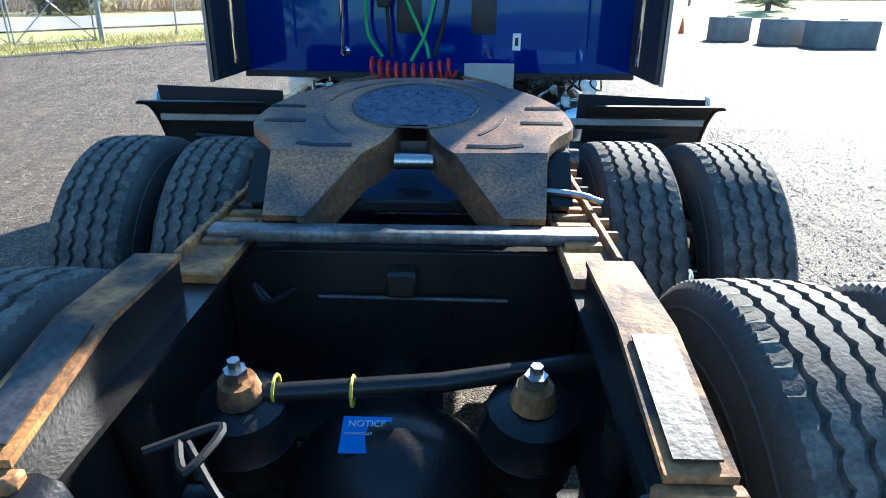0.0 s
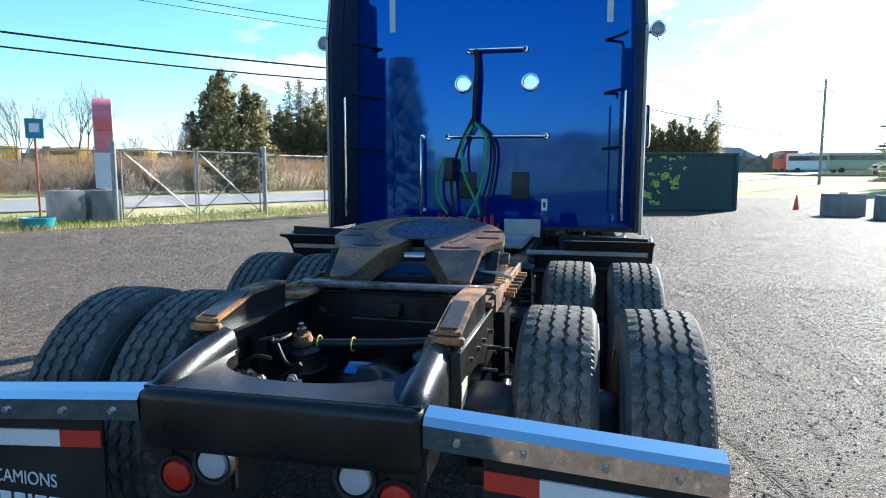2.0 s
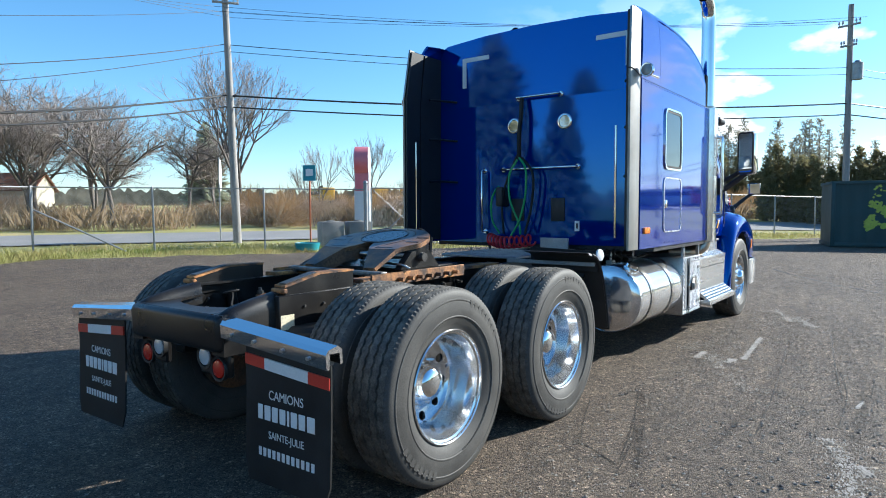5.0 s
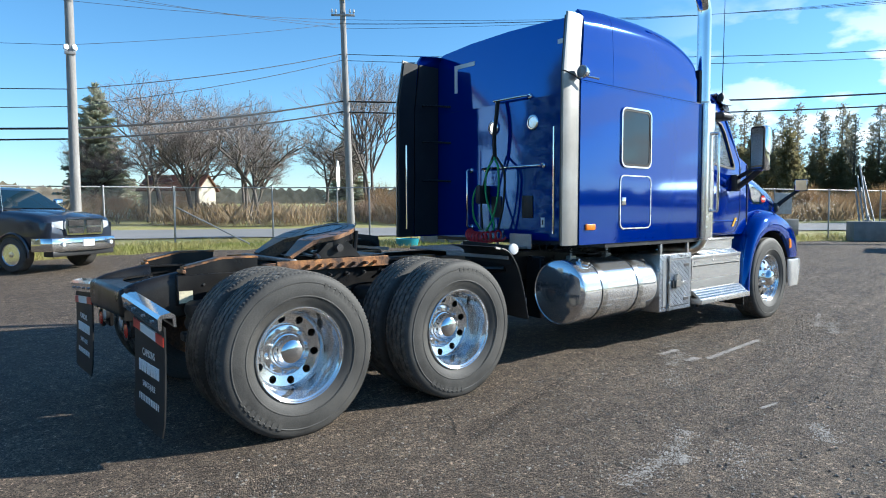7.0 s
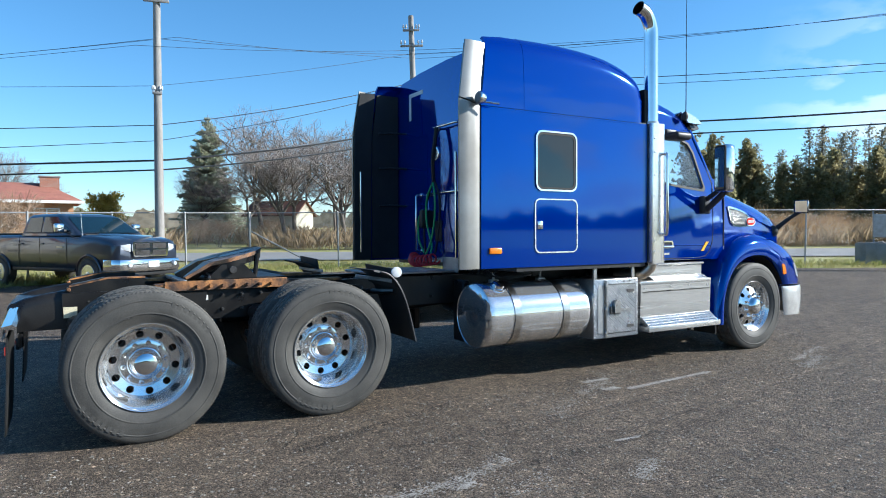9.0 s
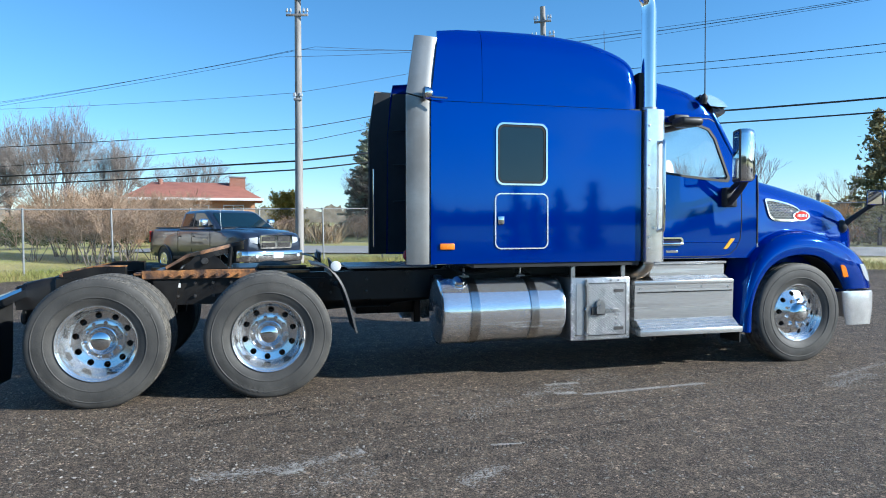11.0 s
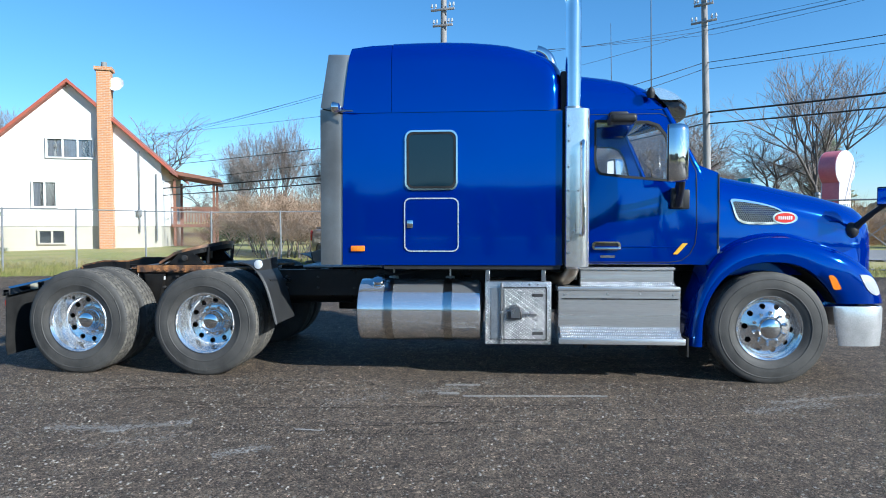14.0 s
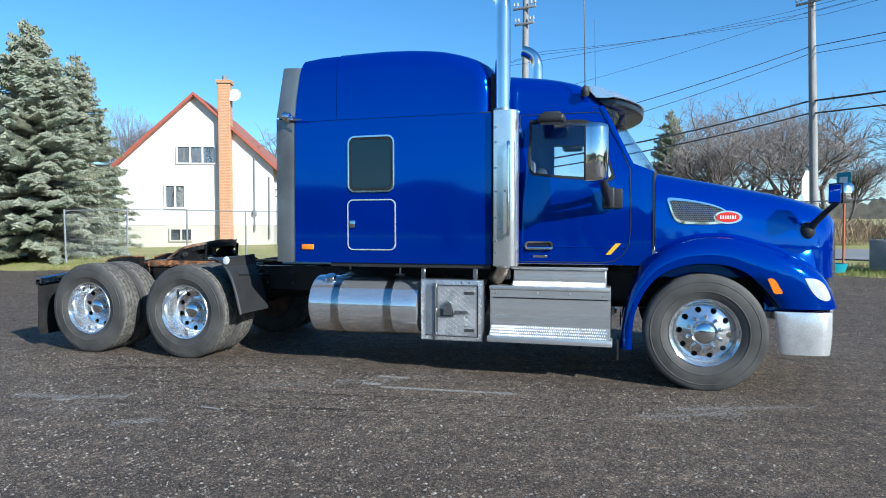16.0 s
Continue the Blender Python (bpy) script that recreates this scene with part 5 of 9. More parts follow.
def far_band(a0, a1, r, h0, h1, material, name, label, n=160, seed=1, rag=0.4, wave=0.23):
    rng = random.Random(seed)
    verts, faces = [], []
    for i in range(n + 1):
        a = radians(a0 + (a1 - a0) * i / n)
        x, y = r * math.sin(a), r * math.cos(a)
        g = rise(x, y)
        hh = h0 + (h1 - h0) * (0.5 + 0.5 * noise.noise(Vector((i * wave, seed, 0)))) + rng.uniform(-0.2, 0.2) * h1 * rag
        verts += [(x, y, g - 2), (x, y, g + hh), (x * 1.04, y * 1.04, g + hh * 0.8), (x * 1.04, y * 1.04, g - 2)]
    for i in range(n):
        b = i * 4
        for j in range(3):
            faces.append((b + j, b + 4 + j, b + 5 + j, b + 1 + j))
    single(name, raw_mesh(name, verts, faces, material), material, label, "backdrop", kind="structure")


# ---- far traffic and sheds across the road ----
M_BUSYEL = mat("bus_yellow", (0.62, 0.33, 0.02), rough=0.4, fine_amt=0.06)
M_FARBLUE = mat("blue_grey_metal_roof", (0.16, 0.21, 0.27), rough=0.5, fine_amt=0.08)


def school_bus(x, y, turn):
    b = thing("school_bus", "yellow school bus parked far across the road", "bus", "parked buses")
    part("body", box(B(), -1.2, 1.2, -4.5, 4.0, 0.8, 3.1, 0.2, 3), M_BUSYEL, b)
    part("bonnet", box(B(), -1.05, 1.05, 4.0, 5.4, 0.8, 1.7, 0.15, 2), M_BUSYEL, b)
    for sd in (1, -1):
        part("window_strip", box(B(), sd * 1.2 - 0.02, sd * 1.2 + 0.02, -4.2, 3.6, 1.9, 2.6), M_WINDOW, b)
        for yy in (-2.6, 4.3):
            part("wheel", cyl(B(), (sd * 0.9, yy, 0.5), (sd * 1.2, yy, 0.5), 0.5, n=16), M_TYRE, b)
    b.matrix_world = pose(x, y, rise(x, y) + 0.35, 0, 0, turn)


for k in range(6):
    school_bus(-86 + k * 7.0, 80 + k * 5.4, 62 + 9 * (k % 3))


def warehouse(x, y, turn, L, roof):
    w = thing("warehouse", "long low metal warehouse with a blue-grey roof far away", "warehouse")
    part("wall", box(B(), -L / 2, L / 2, -6, 6, -1, 3.4), M_FOUND, w)
    part("roof", loft(B(), [[(xx, -6.5, 3.4), (xx, 0, 5.0), (xx, 6.5, 3.4)] for xx in (-L / 2 - 0.4, L / 2 + 0.4)]), roof, w)
    w.matrix_world = pose(x, y, rise(x, y), 0, 0, turn)


warehouse(-50, 112, 25, 26, M_FARBLUE)
warehouse(58, 128, -20, 30, M_FARBLUE)


def far_vehicle(x, y, turn, L, h, m_body, label):
    v_ = thing("far_vehicle", label, "vehicle", "far parked vehicles")
    part("body", box(B(), -1.2, 1.2, -L / 2, L / 2, 0.5, h, 0.15, 3), m_body, v_)
    part("window_strip", box(B(), -1.23, 1.23, -L / 2 + 0.3, L / 2 - 0.3, h * 0.62, h * 0.86), M_WINDOW, v_)
    for sd in (1, -1):
        for yy in (-L * 0.3, L * 0.3):
            part("wheel", cyl(B(), (sd * 0.9, yy, 0.45), (sd * 1.22, yy, 0.45), 0.45, n=14), M_TYRE, v_)
    v_.matrix_world = pose(x, y, rise(x, y) + 0.4, 0, 0, turn)


M_FARGREEN = mat("pale_green_van_paint", (0.42, 0.44, 0.30), rough=0.4, fine_amt=0.06)
far_vehicle(37.5, 134, 5, 6.0, 4.0, M_TAPE_R, "red lorry parked far away")
far_vehicle(39.5, 123, 70, 9.0, 3.4, M_WHITE, "white box trailer far away")
far_vehicle(46.0, 120, 75, 11.0, 3.4, M_FARGREEN, "pale green trailer far away")
for k in range(7):
    far_vehicle(43 + k * 2.9, 103 - k * 0.8, 20, 4.4, 1.5, (M_WHITE, M_GALV, M_FARBLUE, M_WHITE)[k % 4], "pale car in a far parking row")
bm = lathe(B(), [(0, 0.19), (0.03, 0.19), (0.035, 0.13), (0.68, 0.03), (0.7, 0.0)], (0, 0, 0), (0, 0, 1), 16)
M_CONE = mat("orange_cone_plastic", (0.75, 0.14, 0.03), rough=0.5, fine_amt=0.08)
o = single("traffic_cone", bm, M_CONE, "orange plastic traffic cone on the yard edge", "traffic cone")
o.location = (9.9, 30.0, rise(9.9, 30.0) - 0.03)
# dull panel and leaning poles at the fence
pn = single("metal_sign", box(B(), -0.42, 0.42, -0.02, 0.02, 1.0, 1.88, 0.01, 1), M_GALV, "blank grey metal sign hung on the fence", "sign")
pn.matrix_world = pose(-6.52, 27.05, rise(-6.52, 27.05), 0, 0, 62)
for k in range(5):
    a = cyl(B(), (-4.6 + k * 0.13, 30.3 + k * 0.1, 0.0), (-5.1 + k * 0.05, 30.9 + k * 0.06, 2.3 + 0.5 * (k % 3)), 0.035, n=8)
    single("steel_pipe", a, M_GALV, "bare steel pipe leaning against the fence", "pipe", "leaning pipes")


far_band(-180, 180, 180, 2.5, 6.0, M_WOODS, "far_woods", "low line of far bare woods on the horizon", 1800, 3, 0.7, 0.12)
far_band(75, 190, 75, 4.5, 7.5, M_WOODS, "yard_hedge", "dark hedge line closing the far side of the yard", 300, 8, 0.03, 0.06)
far_band(-30, 60, 1600, 10, 75, M_HILL, "far_hills", "far hills on the horizon, haze put into their pale colour", 90, 5)


from mathutils.bvhtree import BVHTree


# ---- the road tractor: y runs forward, x to its right ----
truck = thing("semi_truck", "dark blue sleeper-cab road tractor with polished aluminium wheels", "truck")
HUB_R, HUB_F, HUB_M = 1.05, 7.78, 2.37
R_HUB = 0.515
R_TYRE = 0.528


# ---- wheels ----
def tyre_mesh(width, grooves, zig, notch, name):
    """Bulging sidewalls, serrated shoulders, ribs parted by saw-toothed grooves with side notches."""
    n = 240
    half = width / 2
    xs = [-half + 0.020]
    for g in grooves:
        xs += [g - 0.0068, g - 0.0045, g + 0.0045, g + 0.0068]
    xs.append(half - 0.020)
    rad = []
    for i, x in enumerate(xs):
        depth = 0.013 if 0 < i < len(xs) - 1 and (i - 1) % 4 in (1, 2) else 0.0
        rad.append(R_TYRE - depth - 0.007 * (x / half) ** 2)
    side = [(-0.009, 0.016), (-0.001, 0.030), (0.003, 0.050), (0.005, 0.062), (0.0085, 0.065), (0.0085, 0.070), (0.0065, 0.073), (0.009, 0.090), (0.011, 0.115), (0.011, 0.135), (0.0095, 0.150), (0.0115, 0.153), (0.011, 0.158), (0.006, 0.162), (0.001, 0.178), (-0.010, 0.203), (-0.022, 0.222), (-0.030, 0.238)]
    side = [(half + dx, R_TYRE - dr) for dx, dr in side]
    left = [(-x, r) for x, r in side[::-1]]
    prof = left + list(zip(xs, rad)) + side
    m = len(prof)
    nl = len(left)
    wave = (-0.2, 1.0, 0.25, -1.0)
    verts, faces, mats = [], [], []
    for k in range(n):
        a = 2 * math.pi * k / n
        for i, (x, r) in enumerate(prof):
            if nl < i < nl + len(xs) - 1:
                g = (i - nl - 1) // 4
                q = (i - nl - 1) % 4
                x += zig * wave[(k + g) % 4]
                if notch and (k + g) % 4 == 1 and q >= 2:
                    x += 0.006
                if notch and (k + g) % 4 == 3 and q <= 1:
                    x -= 0.004
            if notch and i in (nl - 1, nl, nl + len(xs) - 1, nl + len(xs)) and k % 2 == 0:
                r -= 0.007
            verts.append((x, r * math.cos(a), r * math.sin(a)))
    for k in range(n):
        k2 = (k + 1) % n
        for i in range(m - 1):
            faces.append((k * m + i, k2 * m + i, k2 * m + i + 1, k * m + i + 1))
            mats.append(1 if nl <= i < nl + len(xs) - 1 else 0)
    me = raw_mesh(name, verts, faces, M_TYRE, True)
    me.materials.append(M_TREAD)
    me.polygons.foreach_set("material_index", mats)
    me.set_sharp_from_angle(angle=radians(30))
    return me


def disc_with_holes(bm, s_of, r0, r1, rh, hr, n=10, depth=0.016):
    k = 16
    for q in range(n):
        th0 = 2 * math.pi * (q + 0.5) / n
        outer, hole, deep = [], [], []
        for i in range(k):
            ph = 2 * math.pi * i / k
            c, s = math.cos(ph), math.sin(ph)
            mx = max(abs(c), abs(s))
            u, v = c / mx, s / mx
            r = rh + u * ((r1 - rh) if u > 0 else (rh - r0))
            th = th0 + v * math.pi / n
            outer.append(bm.verts.new((s_of(r), r * math.cos(th), r * math.sin(th))))
            y, z = rh * math.cos(th0) + hr * (c * math.cos(th0) - s * math.sin(th0)), rh * math.sin(th0) + hr * (c * math.sin(th0) + s * math.cos(th0))
            hole.append(bm.verts.new((s_of(math.hypot(y, z)), y, z)))
            deep.append(bm.verts.new((s_of(math.hypot(y, z)) - depth, y, z)))
        skin(bm, outer, hole)
        skin(bm, hole, deep)
    bmesh.ops.remove_doubles(bm, verts=bm.verts[:], dist=0.0008)


def sidewall_bars(groups, r0, r1, x):
    """Raised blocks standing in for moulded sidewall lettering: (start angle, count, step) groups."""
    bm = B()
    for a0, cnt, st in groups:
        for k in range(cnt):
            a, b = radians(a0 + k * st), radians(a0 + k * st + st * 0.62)
            q = []
            for xx in (x - 0.004, x + 0.0025):
                q.append([(xx, r0 * math.cos(a), r0 * math.sin(a)), (xx, r0 * math.cos(b), r0 * math.sin(b)), (xx, r1 * math.cos(b), r1 * math.sin(b)), (xx, r1 * math.cos(a), r1 * math.sin(a))])
            loft(bm, q)
    return mesh_of("sidewall_lettering", bm, M_TYRE)


ME_BARS = sidewall_bars(((20, 8, 5.5), (200, 8, 5.5)), 0.430, 0.470, 0.141)
ME_BARS2 = sidewall_bars(((95, 14, 3.6), (275, 14, 3.6)), 0.362, 0.386, 0.1415)


ME_DRIVE = tyre_mesh(0.268, (-0.075, -0.026, 0.026, 0.075), 0.0026, True, "tyre")
ME_STEER = tyre_mesh(0.280, (-0.078, -0.027, 0.027, 0.078), 0.0, False, "tyre")


def rim_meshes():
    out = {}
    # outer drive wheel: a deep polished dish
    bm = lathe(B(), [(-0.088, 0.236), (-0.075, 0.250), (-0.05, 0.258), (0.02, 0.264), (0.06, 0.270), (0.104, 0.279), (0.110, 0.290), (0.120, 0.293), (0.124, 0.299), (0.118, 0.304), (0.100, 0.300)], (0, 0, 0), (1, 0, 0), 72)
    bm.faces.ensure_lookup_table()
    bmesh.ops.delete(bm, geom=[f for f in bm.faces if len(f.verts) > 4], context="FACES")
    disc_with_holes(bm, lambda r: -0.088 - 0.03 * (0.236 - r) / 0.12, 0.165, 0.236, 0.206, 0.026)
    lathe(bm, [(-0.125, 0.173), (-0.098, 0.170), (-0.090, 0.165), (-0.087, 0.158), (-0.087, 0.110)], (0, 0, 0), (1, 0, 0), 60)
    out["rim"] = mesh_of("rim", bm, M_ALU, 30)
    bm = lathe(B(), [(-0.12, 0.118), (-0.074, 0.118), (-0.066, 0.113), (-0.064, 0.103), (-0.04, 0.100), (-0.02, 0.098), (-0.002, 0.092), (0.012, 0.078), (0.022, 0.055), (0.027, 0.028), (0.028, 0.0)], (0, 0, 0), (1, 0, 0), 40)
    out["hub_cap"] = mesh_of("hub_cap", bm, M_CHROME, 50)
    bm = lathe(B(), [(-0.1, 0.018), (-0.078, 0.0175), (-0.076, 0.0145), (-0.064, 0.014), (-0.06, 0.009)], (0, 0, 0), (1, 0, 0), 8)
    out["lug_nut"] = mesh_of("lug_nut", bm, M_CHROME, 30)
    bm = lathe(B(), [(-0.30, 0.20), (-0.16, 0.21), (-0.13, 0.205), (-0.128, 0.02)], (0, 0, 0), (1, 0, 0), 32)
    out["brake_drum"] = mesh_of("brake_drum", bm, M_BLACK)
    # steer wheel: disc pushed outwards
    bm = lathe(B(), [(0.062, 0.246), (0.058, 0.253), (0.045, 0.260), (0.06, 0.268), (0.10, 0.279), (0.108, 0.290), (0.120, 0.293), (0.124, 0.299), (0.118, 0.304), (0.10, 0.300)], (0, 0, 0), (1, 0, 0), 72)
    bmesh.ops.delete(bm, geom=[f for f in bm.faces if len(f.verts) > 4], context="FACES")
    disc_with_holes(bm, lambda r: 0.062 + 0.045 * (0.246 - r) / 0.10, 0.10, 0.246, 0.209, 0.026)
    out["rim_f"] = mesh_of("rim", bm, M_ALU, 30)
    bm = lathe(B(), [(0.06, 0.118), (0.118, 0.116), (0.124, 0.11), (0.128, 0.104), (0.15, 0.098), (0.168, 0.080), (0.178, 0.05), (0.181, 0.0)], (0, 0, 0), (1, 0, 0), 40)
    out["hub_cap_f"] = mesh_of("hub_cap", bm, M_CHROME, 50)
    bm = lathe(B(), [(0.08, 0.017), (0.125, 0.016), (0.135, 0.014), (0.142, 0.008)], (0, 0, 0), (1, 0, 0), 8)
    out["lug_nut_f"] = mesh_of("lug_nut", bm, M_CHROME, 30)
    # inner dual: plain steel rim, seen between the tyres
    bm = lathe(B(), [(-0.12, 0.28), (-0.125, 0.30), (-0.1, 0.302), (-0.06, 0.262), (0.06, 0.262), (0.1, 0.302), (0.12, 0.30), (0.12, 0.27)], (0, 0, 0), (1, 0, 0), 40)
    out["rim_in"] = mesh_of("rim", bm, M_RUSTDARK)
    return out


RIM = rim_meshes()


def wheel(side, y, x, kind, turn):
    w = new("wheel")
    w.parent = truck
    w.matrix_local = pose(side * x, y, R_HUB) @ (Matrix.Identity(4) if side > 0 else pose(0, 0, 0, 0, 0, 180)) @ pose(0, 0, 0, turn, 0, 0)
    part("tyre", ME_STEER if kind == "steer" else ME_DRIVE, M_TYRE, w)
    if kind == "inner":
        part("rim", RIM["rim_in"], M_RUSTDARK, w)
        return
    sfx = "_f" if kind == "steer" else ""
    if kind == "outer":
        tagged(part("sidewall_lettering", ME_BARS, M_TYRE, w), kind="stuff")
        tagged(part("sidewall_lettering", ME_BARS2, M_TYRE, w), kind="stuff")
    part("rim", RIM["rim" + sfx], M_ALU, w, "polished aluminium rim with round hand holes")
    part("hub_cap", RIM["hub_cap" + sfx], M_CHROME, w, "chrome hub cap")
    part("brake_drum", RIM["brake_drum"], M_BLACK, w)
    rl = 0.141
    for k in range(10):
        a = 2 * math.pi * k / 10
        o = part("lug_nut", RIM["lug_nut" + sfx], M_CHROME, w)
        o.matrix_local = pose(0, (rl if sfx == "" else 0.145) * math.cos(a), (rl if sfx == "" else 0.145) * math.sin(a))


for side in (1, -1):
    for y, tn in ((HUB_R, 8), (HUB_M, 31)):
        wheel(side, y, 1.10, "outer", tn)
        wheel(side, y, 0.748, "inner", tn)
    wheel(side, HUB_F, 1.055, "steer", 14)


# ---- chassis ----
def rail(s):
    pts = [(s * 0.43, 1.0), (s * 0.36, 1.0), (s * 0.36, 0.988), (s * 0.42, 0.988), (s * 0.42, 0.732), (s * 0.36, 0.732), (s * 0.36, 0.72), (s * 0.43, 0.72)]
    bm = loft(B(), [[(x, y, z if y > 0.5 or z < 0.9 else z - 0.03) for x, z in pts] for y in (0.555, 0.6, 4.0, 8.7)])
    part("frame_rail", bm, M_BLACK, truck, "black steel frame rail")
    rng = random.Random(17 if s > 0 else 18)
    for y in [0.62, 0.72, 0.86, 0.98, 1.12, 1.25, 1.42, 1.55, 1.7, 1.86, 2.02, 2.2, 2.45, 2.6, 2.95, 3.3, 3.7]:
        for z in (0.80, 0.92):
            if rng.random() < 0.85:
                bm = cyl(B(), (s * 0.425, y, z), (s * (0.455 + rng.uniform(0, 0.03)), y, z), 0.008, n=6)
                cyl(bm, (s * 0.43, y, z), (s * 0.452, y, z), 0.015, n=6)
                part("frame_bolt", bm, M_WORN, truck)


mirrored(rail)
for y in (1.7, 3.2, 4.6, 5.9, 7.0):
    bm = box(B(), -0.42, 0.42, y - 0.05, y + 0.05, 0.76, 0.97, 0.01, 1)
    part("cross_member", bm, M_BLACK, truck)
part("suspension_member", box(B(), -0.42, 0.42, 1.385, 1.43, 0.66, 1.0, 0.008, 1), M_BLACK, truck)
part("suspension_plate", box(B(), -0.42, 0.10, 1.12, 1.385, 0.655, 0.67, 0.004, 1), M_BLACK, truck)
part("suspension_plate", box(B(), 0.30, 0.42, 1.12, 1.385, 0.655, 0.67, 0.004, 1), M_BLACK, truck)
part("valve_bracket", box(B(), -0.035, 0.035, 1.33, 1.385, 0.90, 0.965, 0.008, 1), M_BLACK, truck)
part("cross_tube", cyl(B(), (-0.2, 1.37, 0.885), (0.25, 1.37, 0.88), 0.006, n=6), M_WORN, truck)
# rear closing member with a curved gusset plate round an open bay
part("rear_cross_member", box(B(), -0.43, 0.43, 0.20, 0.29, 0.735, 0.925, 0.035, 4), M_BLACK, truck, "black rear cross member with rounded edges")
hole = []
for i in range(17):
    a = math.pi * i / 16
    hole.append((0.31 * math.cos(a), 0.55 - 0.21 * math.sin(a) ** 0.8))
out = [(-0.42, 0.23), (0.42, 0.23), (0.42, 0.62), (0.335, 0.62), (0.33, 0.58)] + hole + [(-0.33, 0.58), (-0.335, 0.62), (-0.42, 0.62)]
bm = plate(B(), out, [], lambda u, v, w: (u, v, 0.913 + 0.03 * (v - 0.22) + w), 0.012)
part("gusset_plate", bm, M_BLACK, truck)
for s in (1, -1):
    for yy in (0.29, 0.345):
        part("gusset_bolt", cyl(B(), (s * 0.385, yy, 0.925), (s * 0.385, yy, 0.943), 0.015, n=6), M_RUST if s > 0 else M_BLACK, truck)


def ramp(s):
    """Lead-in ramp welded on the rail behind the coupling: black sides, rusty top, worn pad."""
    x0, x1 = sorted((s * 0.384 - 0.015, s * 0.472 - 0.015))
    prof = [(0.60, 0.926), (0.60, 1.036), (0.855, 1.088), (1.11, 1.086), (1.11, 0.98)]
    rp = part("ramp", loft(B(), [[(x, y, z) for y, z in prof] for x in (x0 + 0.003, x1 - 0.003)]), M_BLACK, truck, "black lead-in ramp with rusty top")
    top = [(0.595, 1.030), (0.595, 1.042), (0.855, 1.096), (1.115, 1.094), (1.115, 1.083), (0.855, 1.085)]
    part("ramp_top", loft(B(), [[(x, y, z) for y, z in top] for x in (x0, x1)]), M_RUST, rp, "orange rusty top plate")
    xa, xb = x0 + 0.014, x1 - 0.014
    bm = loft(B(), [[(x, y, 1.0445 + (y - 0.595) * 0.2077 + d) for x, d in ((xa, 0.0), (xb, 0.0), (xb, 0.004), (xa, 0.004))] for y in (0.612, 0.83)])
    part("ramp_pad", bm, M_WORN, rp, "worn bare steel wear pad")
    part("ramp_stop", box(B(), x0 - 0.012, x1 + 0.012, 0.575, 0.605, 1.000, 1.026, 0.006, 1), M_RUST, rp)
    part("side_plate", box(B(), min(s * 0.43, s * 0.466), max(s * 0.43, s * 0.466), 0.545, 1.26, 0.79, 0.99, 0.004, 1), M_BLACK, truck)
    # rounded rail end rising to the ramp
    secs = []
    for y, z in ((0.225, 0.90), (0.24, 0.93), (0.30, 0.957), (0.42, 0.985), (0.605, 1.016)):
        pr = [(0.335, 0.72), (0.335, z - 0.05), (0.35, z - 0.014), (0.38, z), (0.41, z - 0.008), (0.43, z - 0.035), (0.437, z - 0.08), (0.437, 0.72)]
        secs.append([(s * x, y, zz) for x, zz in pr])
    part("frame_horn", loft(B(), secs), M_BLACK, truck, angle=55)


mirrored(ramp)


